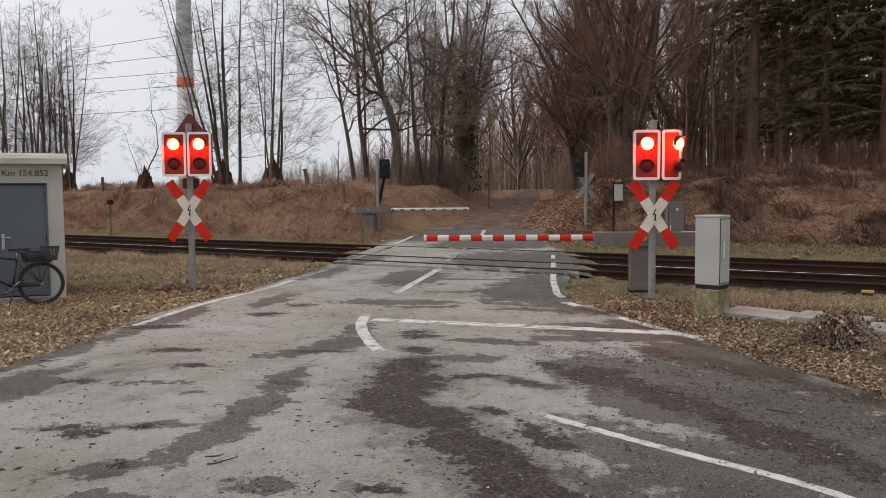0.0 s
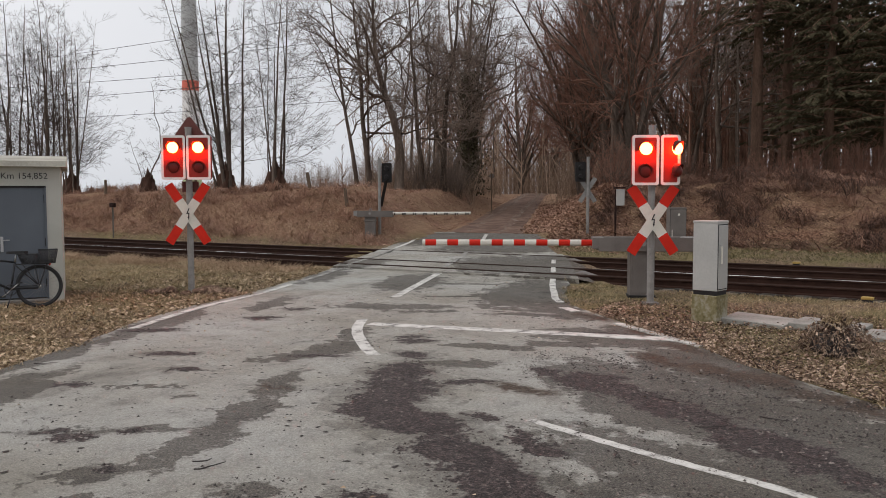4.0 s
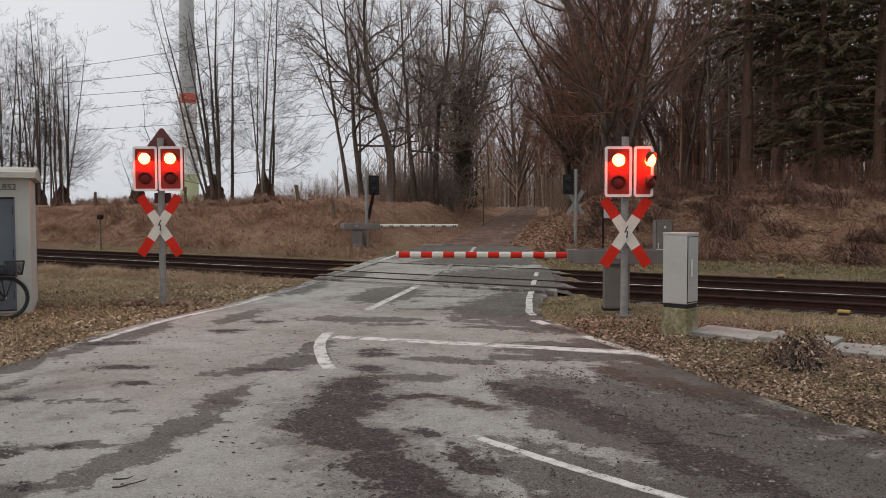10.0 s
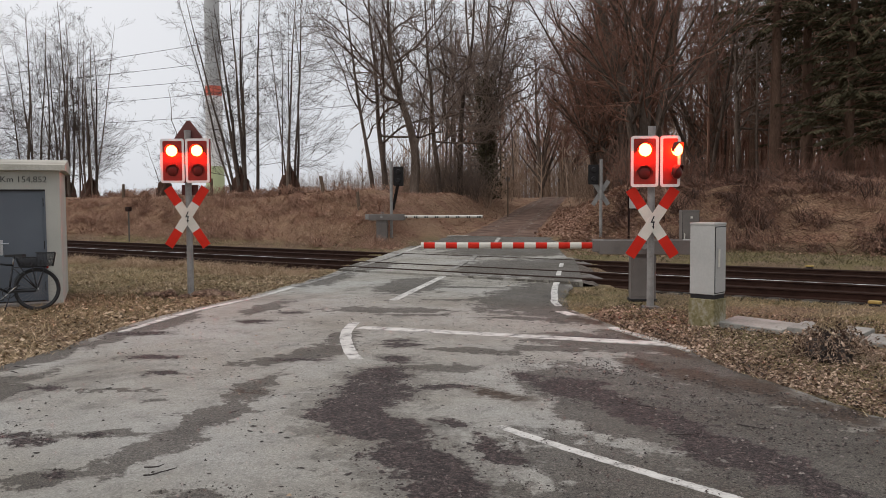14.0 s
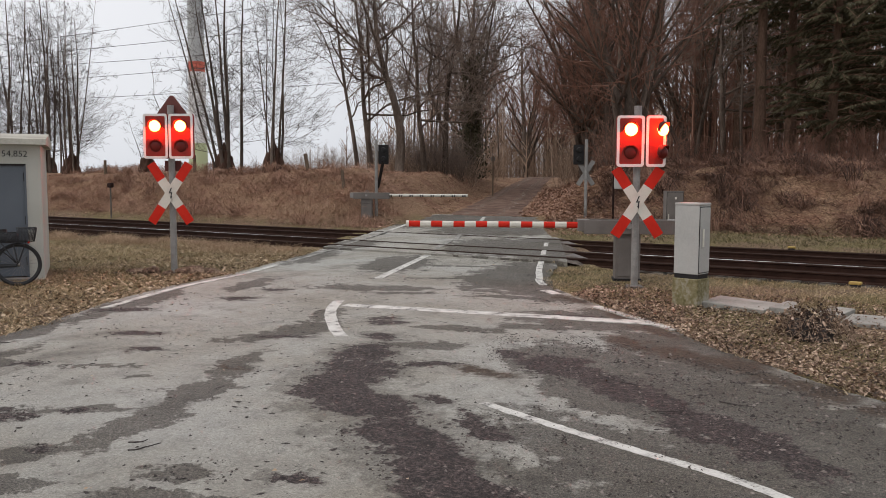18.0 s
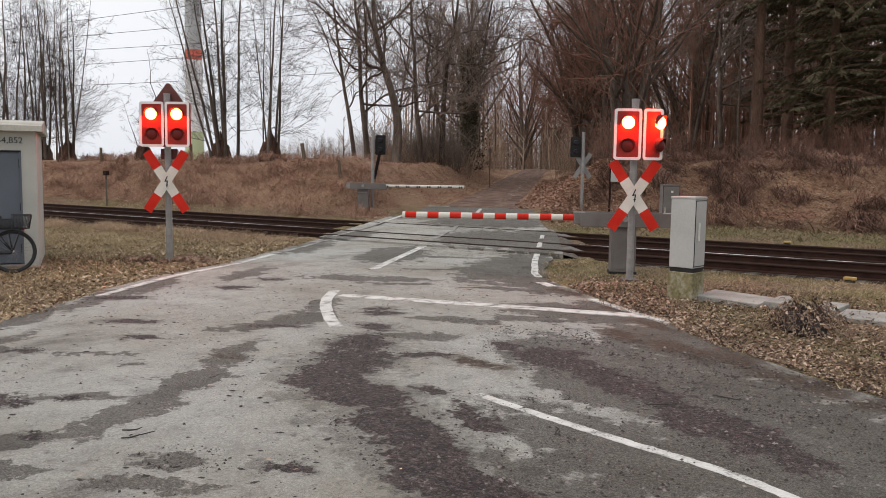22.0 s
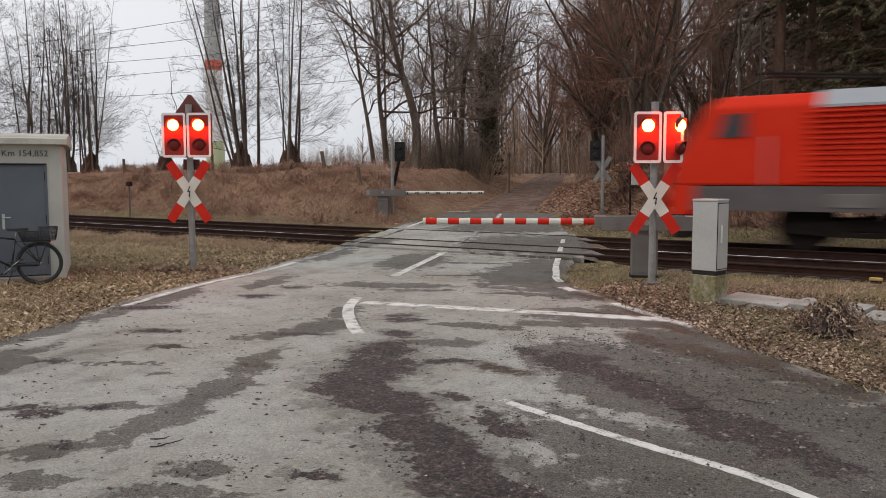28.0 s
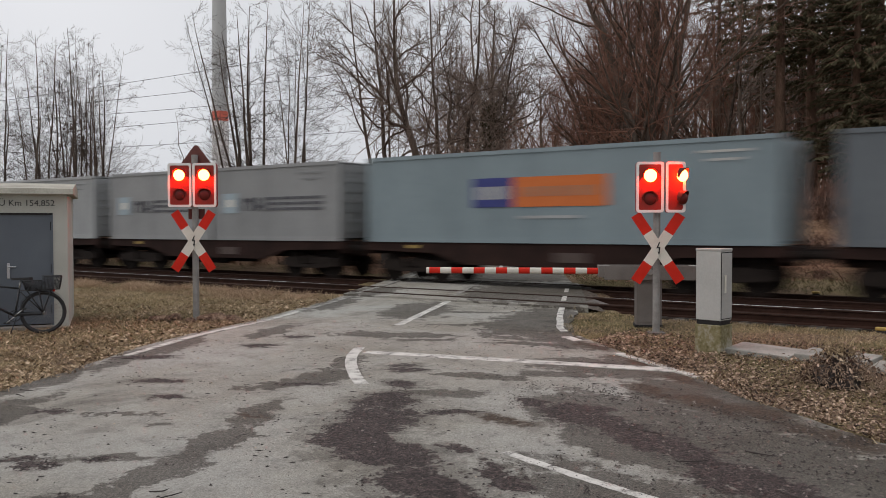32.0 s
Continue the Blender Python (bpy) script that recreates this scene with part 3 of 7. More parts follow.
M_WIRE = duo("dull_power_cable", (0.10, 0.105, 0.11), (0.14, 0.145, 0.15), rough=0.6, bump=0)
M_LOCO = duo("traffic_red_loco_paint", (0.58, 0.026, 0.010), (0.66, 0.036, 0.013), rough=0.55, scale=0.9, spec=0.06)
M_LOCOGRIME = mat("brake_dusted_red_paint", [(0.32, (0.17, 0.018, 0.011)), (0.5, (0.40, 0.026, 0.013)), (0.66, (0.58, 0.032, 0.014))], 0.7, spec=0.06, scale=0.35, fine=5, bump=0.1, stretch=(1, 1, 0.5))
M_LOCOGREY = duo("dark_grey_loco_skirt", (0.062, 0.052, 0.049), (0.12, 0.105, 0.10), rough=0.7, scale=2)
M_LOCOROOF = duo("silver_grey_loco_roof", (0.24, 0.26, 0.28), (0.34, 0.36, 0.38), rough=0.5, scale=1.5)
M_UNDER = mat("sooty_running_gear", [(0.3, (0.009, 0.0075, 0.007)), (0.7, (0.034, 0.026, 0.022))], 0.9, scale=3, fine=20, spec=0.12)
M_WAGONPLATE = duo("grimy_brown_plate", (0.05, 0.035, 0.03), (0.10, 0.072, 0.062), rough=0.8)
M_WAGON = mat("rusty_brown_wagon_frame", [(0.3, (0.013, 0.008, 0.0068)), (0.7, (0.043, 0.022, 0.018))], 0.85, scale=2, fine=18, spec=0.15)
M_GLASS = duo("dark_cab_glass", (0.012, 0.014, 0.016), (0.02, 0.022, 0.025), rough=0.08, bump=0)
M_CONT = mat("light_grey_container_steel", [(0.3, (0.265, 0.275, 0.275)), (0.55, (0.35, 0.36, 0.36)), (0.75, (0.41, 0.42, 0.415))], 0.6, scale=0.9, fine=14, bump=0.05, stretch=(1, 1, 0.4), rand=0.12)
M_CONTMID = mat("dull_grey_container_steel", [(0.3, (0.20, 0.205, 0.205)), (0.55, (0.275, 0.28, 0.28)), (0.75, (0.33, 0.335, 0.33))], 0.65, scale=0.9, fine=14, bump=0.05, stretch=(1, 1, 0.4), rand=0.12)
M_CONTDARK = mat("dark_grey_blue_container_steel", [(0.3, (0.075, 0.088, 0.098)), (0.55, (0.115, 0.132, 0.145)), (0.75, (0.155, 0.172, 0.182))], 0.65, scale=0.9, fine=14, bump=0.05, stretch=(1, 1, 0.4))
M_CONTTAN = mat("grimy_warm_grey_container_steel", [(0.3, (0.19, 0.175, 0.155)), (0.55, (0.29, 0.272, 0.245)), (0.75, (0.36, 0.34, 0.31))], 0.7, scale=0.9, fine=14, bump=0.05, stretch=(1, 1, 0.4), spec=0.25)
M_CODE = duo("faded_grey_code_paint", (0.17, 0.175, 0.18), (0.22, 0.225, 0.23), rough=0.6)
M_PALEBLUE = duo("faded_pale_blue_panel_paint", (0.29, 0.36, 0.40), (0.34, 0.41, 0.45), rough=0.6, scale=3)
M_CONTBLUE = mat("blue_grey_container_steel", [(0.3, (0.16, 0.205, 0.225)), (0.7, (0.235, 0.295, 0.315))], 0.6, scale=0.9, fine=14, bump=0.05, stretch=(1, 1, 0.4))
M_TEAL = duo("sky_blue_panel_paint", (0.10, 0.33, 0.45), (0.13, 0.40, 0.53), rough=0.55, scale=3)
M_LOGO_FADED = duo("faded_brown_lettering", (0.30, 0.13, 0.07), (0.38, 0.17, 0.09), rough=0.6, scale=3)
M_LOGO_DARK = duo("dark_grey_panel_paint", (0.045, 0.045, 0.055), (0.08, 0.08, 0.09), rough=0.55, scale=3)
M_NAVY = duo("navy_panel_paint", (0.018, 0.025, 0.14), (0.03, 0.04, 0.19), rough=0.55)
M_ORANGE = duo("orange_panel_paint", (0.50, 0.13, 0.035), (0.60, 0.17, 0.05), rough=0.6, spec=0.2)
M_LAMP = bpy.data.materials.new("lit_red_signal_lens")
M_LAMP.use_nodes = True
_b = M_LAMP.node_tree.nodes["Principled BSDF"]
_b.inputs["Base Color"].default_value = (0.6, 0.05, 0.01, 1)
_b.inputs["Emission Color"].default_value = (1.0, 0.045, 0.009, 1)
_b.inputs["Emission Strength"].default_value = 100
M_LAMPOFF = duo("unlit_dark_lens", (0.10, 0.012, 0.009), (0.13, 0.015, 0.011), rough=0.35, bump=0, spec=0.2)


# ---- building helpers ----
def part(name, bm, material, parent=None, label="", smooth=False):
    me = bpy.data.meshes.new(name)
    bmesh.ops.recalc_face_normals(bm, faces=bm.faces)
    bm.to_mesh(me)
    bm.free()
    return part_mesh(name, me, material, parent, label, smooth)


def part_mesh(name, me, material, parent=None, label="", smooth=False):
    me.materials.append(material)
    if smooth:
        me.polygons.foreach_set("use_smooth", [True] * len(me.polygons))
    ob = new(name, me)
    if parent is not None:
        ob.parent = parent
    if label:
        tagged(ob, label)
    return ob


def thing(name, x, y, z, rz, label, category, group=""):
    ob = new(name)
    ob.matrix_basis = pose(x, y, z, 0, 0, rz)
    ob.empty_display_size = 0.2
    return tagged(ob, label, category, group)


def box(cx, cy, cz, sx, sy, sz, bevel=0.0, m=None, bm=None):
    bm = bm or bmesh.new()
    r = bmesh.ops.create_cube(bm, size=1)
    bmesh.ops.scale(bm, vec=(sx, sy, sz), verts=r["verts"])
    if bevel:
        es = list({e for v in r["verts"] for e in v.link_edges})
        rb = bmesh.ops.bevel(bm, geom=es, offset=bevel, segments=2, affect="EDGES", profile=0.5)
        vs = list({v for f in rb["faces"] for v in f.verts} | {v for v in r["verts"] if v.is_valid})
    else:
        vs = r["verts"]
    mm = Matrix.Translation((cx, cy, cz)) @ (m or Matrix())
    bmesh.ops.transform(bm, matrix=mm, verts=vs)
    return bm


def tube(a, b, r0, r1=None, n=10, bm=None):
    bm = bm or bmesh.new()
    a, b = Vector(a), Vector(b)
    r1 = r0 if r1 is None else r1
    d = b - a
    m = Matrix.Translation((a + b) / 2) @ d.to_track_quat("Z", "Y").to_matrix().to_4x4()
    bmesh.ops.create_cone(bm, cap_ends=True, segments=n, radius1=r0, radius2=r1, depth=d.length, matrix=m)
    return bm


def torus(R, r, n=40, k=8, m=None, bm=None):
    bm = bm or bmesh.new()
    rings = []
    m = m or Matrix()
    for i in range(n):
        a = 2 * math.pi * i / n
        ring = []
        for j in range(k):
            c = 2 * math.pi * j / k
            ring.append(bm.verts.new(m @ Vector(((R + r * math.cos(c)) * math.cos(a), (R + r * math.cos(c)) * math.sin(a), r * math.sin(c)))))
        rings.append(ring)
    for i in range(n):
        for j in range(k):
            bm.faces.new((rings[i][j], rings[(i + 1) % n][j], rings[(i + 1) % n][(j + 1) % k], rings[i][(j + 1) % k]))
    return bm


def prism(outline, z0, z1, bm=None, axis="z"):
    """A solid with the outline (x, y) between z0 and z1; with axis 'y' the outline is (x, z) and runs along y; with 'x' it is (y, z)."""
    bm = bm or bmesh.new()

    def at(p, h):
        return {"z": (p[0], p[1], h), "y": (p[0], h, p[1]), "x": (h, p[0], p[1])}[axis]

    lo = [bm.verts.new(at(p, z0)) for p in outline]
    hi = [bm.verts.new(at(p, z1)) for p in outline]
    n = len(outline)
    bm.faces.new(lo)
    bm.faces.new(hi)
    for i in range(n):
        bm.faces.new((lo[i], lo[(i + 1) % n], hi[(i + 1) % n], hi[i]))
    return bm


def rounded(w, h, r, cx=0, cy=0, k=4):
    out = []
    for sx, sy, a0 in ((1, 1, 0), (-1, 1, 90), (-1, -1, 180), (1, -1, 270)):
        for i in range(k + 1):
            a = radians(a0 + 90 * i / k)
            out.append((cx + sx * (w / 2 - r) + r * math.cos(a), cy + sy * (h / 2 - r) + r * math.sin(a)))
    return out


def raw_mesh(name, verts, faces):
    me = bpy.data.meshes.new(name)
    me.from_pydata(verts, [], faces)
    me.update()
    return me


def smooth01(t):
    t = min(1.0, max(0.0, t))
    return t * t * (3 - 2 * t)


def interp(table, v):
    if v <= table[0][0]:
        return table[0][1]
    for (a, p), (b, q) in zip(table, table[1:]):
        if v <= b:
            return p + (q - p) * (v - a) / (b - a)
    return table[-1][1]


# ---- the lie of the land ----
RAIL_Y = (16.0, 17.5, 20.0, 21.5)
RAIL_Z = (0.0, 0.0, -0.04, -0.04)
ROAD_X = [(-40, 2.0), (5, -5.0), (10.9, -8.35), (15.2, -10.2), (21.4, -13.4), (30.8, -17.9), (43.7, -23.6), (85.2, -42.2), (100, -47.5), (120, -52.0), (160, -56.0), (400, -60.0)]
ROAD_Z = [(26, -0.05), (30.8, 0.14), (43.7, 0.62), (85, 2.1), (130, 2.2)]


LEFT_EDGE = [(-6.2, -14.0), (-7.0, 0.5), (-8.15, 3.7), (-8.85, 5.15), (-9.75, 6.6), (-10.45, 8.1), (-10.95, 9.9), (-11.7, 11.6), (-12.4, 13.3), (-13.7, 15.9), (-15.1, 18.8), (-16.7, 21.7), (-19.0, 26.2), (-20.9, 30.2)]
RIGHT_EDGE = [(9.0, -14.0), (9.0, 3.0), (1.6, 5.6), (-0.55, 6.95), (-1.85, 8.05), (-2.7, 9.0), (-4.15, 10.35), (-5.35, 11.55), (-6.13, 13.1), (-7.0, 15.3), (-8.6, 18.6), (-10.1, 21.6), (-12.9, 26.6), (-15.2, 31.6)]


def edge_at(edge, y):
    return interp([(p[1], p[0]) for p in edge], y)


def road_z(y):
    return interp(ROAD_Z, y)


def land(x, y):
    """Height of the ground: flat by the crossing, a bank beyond the tracks, and the road's cutting through it."""
    base = -0.07
    foot = interp([(-24, 22.4), (-19.5, 24.0), (-12, 28.2)], x)
    width = interp([(-24, 5.6), (-19.5, 4.2), (-12, 5.5)], x)
    rise = interp([(-20, 2.1), (-12, 2.25)], x) * smooth01((y - foot) / width) ** 0.85
    rise += interp([(-19, 0.2), (-12, 0.42)], x) * smooth01(rise) * (noise.noise((x * 0.23, y * 0.23, 1.7)) + 0.7 * noise.noise((x * 0.8, y * 0.8, 4.1)))
    off = abs(x - interp(ROAD_X, y)) * 0.9
    if y > 18:
        near = smooth01((y - 27) / 8) if x < interp(ROAD_X, y) else 0.0
        k = smooth01((off - 2.2 + 0.5 * near) / (3.4 - 1.1 * near))
        z = base + rise * k + (1 - k) * (road_z(y) + 0.05 if y > 26 else 0.0)
    else:
        z = base + rise
    if y < 14.5 and y > -30:
        z += 0.04 * noise.noise((x * 0.9, y * 0.9, 0.3)) * smooth01((off - 2) / 3)
    bed = smooth01((y - 14.5) / 1.25) * (1 - smooth01((y - 22.3) / 1.0))
    l, r = edge_at(LEFT_EDGE, y), edge_at(RIGHT_EDGE, y)
    out = max(l - x, x - r)
    z -= bed * (0.2 + 0.14 * smooth01((out - 0.9) / 0.8) - 0.16 * smooth01((out + 0.1) / 0.25) * (1 - smooth01((out - 0.7) / 1.0)))
    return z


def axis_steps(near0, near1, step, far):
    out = list(np.arange(near0, near1 + step / 2, step))
    s = step
    v = near1
    while v < far:
        s *= 1.35
        v += s
        out.append(v)
    s = step
    v = near0
    while v > -far:
        s *= 1.35
        v -= s
        out.insert(0, v)
    return out


xs = axis_steps(-52, 8, 0.5, 3000)
ys = axis_steps(-4, 62, 0.5, 3000)
gv = [(x, y, land(x, y)) for y in ys for x in xs]
nx = len(xs)
gf = [(j * nx + i, j * nx + i + 1, (j + 1) * nx + i + 1, (j + 1) * nx + i) for j in range(len(ys) - 1) for i in range(nx - 1)]
ground = part_mesh("ground", raw_mesh("ground", gv, gf), M_GROUND, smooth=True)
tagged(ground, "flat grassy ground and brown leaf-covered bank beside the crossing", "ground", kind="structure")

# Asphalt: a junction in front, a strip over the tracks, then a gravel track up the cutting.
def road_sheet(name, y0, y1, step, left, right, material, lift, cols, rough_edge=0.06, ruts=0.0, drop=0.0):
    v, f = [], []
    rows = int(round((y1 - y0) / step))
    for j in range(rows + 1):
        y = y0 + (y1 - y0) * j / rows
        a, b = left(y), right(y)
        a += rough_edge * noise.noise((y * 2.1, 0.0, 3.0))
        b += rough_edge * noise.noise((y * 1.9, 7.0, 3.0))
        for i in range(cols + 1):
            x = a + (b - a) * i / cols
            camber = 0.03 * (1 - (2 * i / cols - 1) ** 2)
            v.append((x, y, lift(y) + camber * 0.3 + 0.006 * noise.noise((x * 1.2, y * 1.2, 9.0)) - drop * abs(2 * i / cols - 1) ** 5 - ruts * math.exp(-((abs(2 * i / cols - 1) - 0.5) / 0.17) ** 2) * (1 + noise.noise((x * 0.4, y * 0.4, 2.0)))))
    for j in range(rows):
        for i in range(cols):
            k = j * (cols + 1) + i
            f.append((k, k + 1, k + cols + 2, k + cols + 1))
    n = len(v)
    rim = [i for i in range(cols + 1)] + [j * (cols + 1) + cols for j in range(1, rows + 1)] + [rows * (cols + 1) + i for i in range(cols - 1, -1, -1)] + [j * (cols + 1) for j in range(rows - 1, 0, -1)]
    for i in rim:
        v.append((v[i][0], v[i][1], v[i][2] - 0.15))
    for q in range(len(rim)):
        r = (q + 1) % len(rim)
        f.append((rim[q], n + q, n + r, rim[r]))
    return part_mesh(name, raw_mesh(name, v, f), material, smooth=ruts > 0)


road = road_sheet("road", -14, 30.6, 0.3, lambda y: edge_at(LEFT_EDGE, y), lambda y: edge_at(RIGHT_EDGE, y), M_ASPHALT, lambda y: (-0.045 if not 15.25 < y < 22.4 else -0.22) if y < 26 else road_z(y) + 0.01, 24)
tagged(road, "worn grey asphalt road with damp dark patches", "road", kind="structure")
track = road_sheet("gravel_road", 30.4, 130, 0.5, lambda y: interp(ROAD_X, y) - interp([(30, 2.1), (34, 1.75), (330, 1.6)], y), lambda y: interp(ROAD_X, y) + interp([(30, 2.2), (36, 1.85), (330, 1.6)], y), M_GRAVEL, lambda y: road_z(y) + 0.05, 16, 0.5, 0.05, 0.1)
tagged(track, "brown gravel track climbing between leafy banks", "road", kind="structure")


# ---- tracks ----
def rail_profile(y, z):
    return [(y - 0.075, z - 0.17), (y + 0.075, z - 0.17), (y + 0.07, z - 0.15), (y + 0.012, z - 0.13), (y + 0.012, z - 0.045), (y + 0.036, z - 0.035), (y + 0.036, z - 0.012), (y - 0.036, z - 0.012), (y - 0.036, z - 0.035), (y - 0.012, z - 0.045), (y - 0.012, z - 0.13), (y - 0.07, z - 0.15)]


for ry, rzz in zip(RAIL_Y, RAIL_Z):
    rl = part("rail", prism(rail_profile(ry, rzz), -400, 60, axis="x"), M_RAIL)
    tagged(rl, "rusty brown steel rail with a polished head", "rail", "rails of the two tracks", "structure")
    part("rail_head", prism([(ry - 0.034, rzz - 0.012), (ry + 0.034, rzz - 0.012), (ry + 0.028, rzz), (ry - 0.028, rzz)], -400, 60, axis="x"), M_RAILDULL, rl)
    # One rail carries the painted sky glint, except over the crossing.
    for x0, x1, shine in ((-400, -15.2, True), (-15.2, -7.4, False), (-7.4, 60, True)):
        part("running_band", prism([(ry - 0.022, rzz - 0.003), (ry + 0.022, rzz - 0.003), (ry + 0.02, rzz + 0.003), (ry - 0.02, rzz + 0.003)], x0, x1, axis="x"), M_RAILGLINT if ry == 17.5 and shine else M_RAIL, rl, "thin running band along the rail head")


def ballast_bed(y0, y1, z, name):
    v, f = [], []
    px = list(np.arange(-70, 10, 0.16))
    prof = [(y0 - 0.7, -0.50), (y0 - 0.35, -0.30), (y0 - 0.1, -0.23), (y0 + 0.2, -0.21), ((y0 + y1) / 2, -0.22), (y1 - 0.2, -0.21), (y1 + 0.1, -0.23), (y1 + 0.35, -0.30), (y1 + 0.9, -0.42)]
    rows = []
    for a, b in zip(prof, prof[1:]):
        for i in range(4):
            rows.append((a[0] + (b[0] - a[0]) * i / 4, a[1] + (b[1] - a[1]) * i / 4))
    rows.append(prof[-1])
    for x in px:
        for (y, h) in rows:
            v.append((x, y + 0.03 * noise.noise((x * 7, y * 7, 2)), z + h + 0.035 * noise.noise((x * 11, y * 11, 5)) + 0.02 * noise.noise((x * 23, y * 23, 8))))
    n = len(rows)
    for i in range(len(px) - 1):
        for j in range(n - 1):
            f.append((i * n + j, i * n + j + 1, (i + 1) * n + j + 1, (i + 1) * n + j))
    ob = part_mesh(name, raw_mesh(name, v, f), M_BALLAST)
    return tagged(ob, "dark brown ballast bed under the rails", "ballast", kind="structure")


ballast_bed(15.35, 18.15, -0.02, "ballast")
ballast_bed(19.35, 22.15, -0.06, "ballast")
def sleeper_mesh():
    bm = prism([(-0.15, 0), (0.15, 0), (0.11, 0.2), (-0.11, 0.2)], -1.3, 1.3, axis="y")
    me = bpy.data.meshes.new("sleeper")
    bmesh.ops.recalc_face_normals(bm, faces=bm.faces)
    bm.to_mesh(me)
    bm.free()
    me.materials.append(M_SLEEPER)
    return me


SLEEPER = sleeper_mesh()
for cy, zz, t_label in ((16.75, -0.375, "near"), (20.75, -0.415, "far")):
    holder = thing("sleeper_row", 0, cy, zz, 0, "grey concrete sleepers half sunk in dark ballast", "sleepers")
    holder["kind"] = "structure"
    x = -46.0
    while x < 4:
        if not (-17.5 < x < -6.2):
            s = new("sleeper", SLEEPER)
            s.parent = holder
            s.matrix_basis = pose(x, 0, 0.005 * random.uniform(-1, 1) - (0.09 if x < -14 else 0.02), 0, 0, random.uniform(-1, 1))
        x += 0.62

# crossing panels between and beside the rails
def crossing_x(y):
    return edge_at(LEFT_EDGE, y) - 0.06, edge_at(RIGHT_EDGE, y) + 0.2


def crossing_panels():
    for i, (ya, yb, z) in enumerate(((15.3, 15.93, -0.02), (16.1, 17.4, -0.015), (17.6, 19.9, -0.03), (20.1, 21.4, -0.05), (21.6, 22.4, -0.05))):
        l0, r0 = crossing_x(ya)
        l1, r1 = crossing_x(yb)
        holder = None
        n = 3
        for k in range(n):
            a0, b0 = l0 + (r0 - l0) * k / n + 0.0015, l0 + (r0 - l0) * (k + 1) / n - 0.0015
            a1, b1 = l1 + (r1 - l1) * k / n + 0.0015, l1 + (r1 - l1) * (k + 1) / n - 0.0015
            ob = part("crossing_panel", prism([(a0, ya), (b0, ya), (b1, yb), (a1, yb)], z - 0.2, z + 0.001 * (k % 2)), M_ASPHALT)
            tagged(ob, "asphalt-grey crossing panel between the rails", "crossing panel", "panels of the level crossing", "structure")


crossing_panels()


def deflectors():
    """Sloping steel plates that lead loose couplings up onto the crossing panels."""
    for y0, y1, z in ((16.25, 17.2, -0.02), (20.25, 21.2, -0.055)):
        x = edge_at(RIGHT_EDGE, (y0 + y1) / 2) + 0.2
        bm = bmesh.new()
        top = [bm.verts.new(p) for p in ((x, y0, z), (x, y1, z), (x + 0.75, y1 - 0.35, z - 0.13), (x + 0.75, y0 + 0.35, z - 0.13))]
        low = [bm.verts.new(q.co - Vector((0, 0, 0.03))) for q in top]
        bm.faces.new(top)
        bm.faces.new(low[::-1])
        for i in range(4):
            bm.faces.new((top[i], low[i], low[(i + 1) % 4], top[(i + 1) % 4]))
        tagged(part("deflector_plate", bm, M_MOTOR), "dull grey sloping steel plate at the panel end", "deflector plate", "plates of the crossing", "structure")


deflectors()


def shoulder():
    """Loose stone banked against the open end of the crossing, between the rails."""
    for ya, yb, z in ((15.3, 15.93, -0.02), (16.1, 17.4, -0.015), (17.6, 19.9, -0.03), (20.1, 21.4, -0.05), (21.6, 22.4, -0.05)):
        v, f = [], []
        rows = max(3, int((yb - ya) / 0.12))
        for j in range(rows + 1):
            y = ya + (yb - ya) * j / rows
            r = crossing_x(y)[1]
            for i in range(10):
                k = i / 9
                v.append((r - 0.01 + 1.15 * k + 0.05 * noise.noise((k * 9, y * 5, 1)), y, z - 0.012 - 0.30 * smooth01(k) + 0.05 * noise.noise((k * 11, y * 9, 4)) * min(1, 4 * k)))
        for j in range(rows):
            for i in range(9):
                q = j * 10 + i
                f.append((q, q + 1, q + 11, q + 10))
        tagged(part_mesh("stone_shoulder", raw_mesh("stone_shoulder", v, f), M_SHOULDER), "loose grey-brown stone banked against the crossing panels", "gravel", "shoulders of the crossing", "structure")


shoulder()


# ---- road paint ----
def ribbon(points, w, z=None, taper=None):
    bm = bmesh.new()
    n = len(points)
    rows = []
    for i, p in enumerate(points):
        q0 = Vector(points[max(0, i - 1)])
        q1 = Vector(points[min(n - 1, i + 1)])
        d = (q1 - q0).normalized()
        s = Vector((-d.y, d.x)) * (w if taper is None else w * taper[i]) / 2
        h = (-0.034 if p[1] < 26 else road_z(p[1]) + 0.03) if z is None else z
        j = 0.006
        rows.append([bm.verts.new((p[0] + s.x + random.uniform(-j, j), p[1] + s.y + random.uniform(-j, j), h)), bm.verts.new((p[0] - s.x + random.uniform(-j, j), p[1] - s.y + random.uniform(-j, j), h))])
    low = [[bm.verts.new(v.co - Vector((0, 0, 0.02))) for v in r] for r in rows]
    for i in range(n - 1):
        bm.faces.new((rows[i][0], rows[i + 1][0], rows[i + 1][1], rows[i][1]))
        bm.faces.new((rows[i][0], low[i][0], low[i + 1][0], rows[i + 1][0]))
        bm.faces.new((rows[i][1], rows[i + 1][1], low[i + 1][1], low[i][1]))
    bm.faces.new((rows[0][0], rows[0][1], low[0][1], low[0][0]))
    bm.faces.new((rows[-1][1], rows[-1][0], low[-1][0], low[-1][1]))
    return bm


def along(a, b, n=12):
    return [(a[0] + (b[0] - a[0]) * i / n, a[1] + (b[1] - a[1]) * i / n) for i in range(n + 1)]


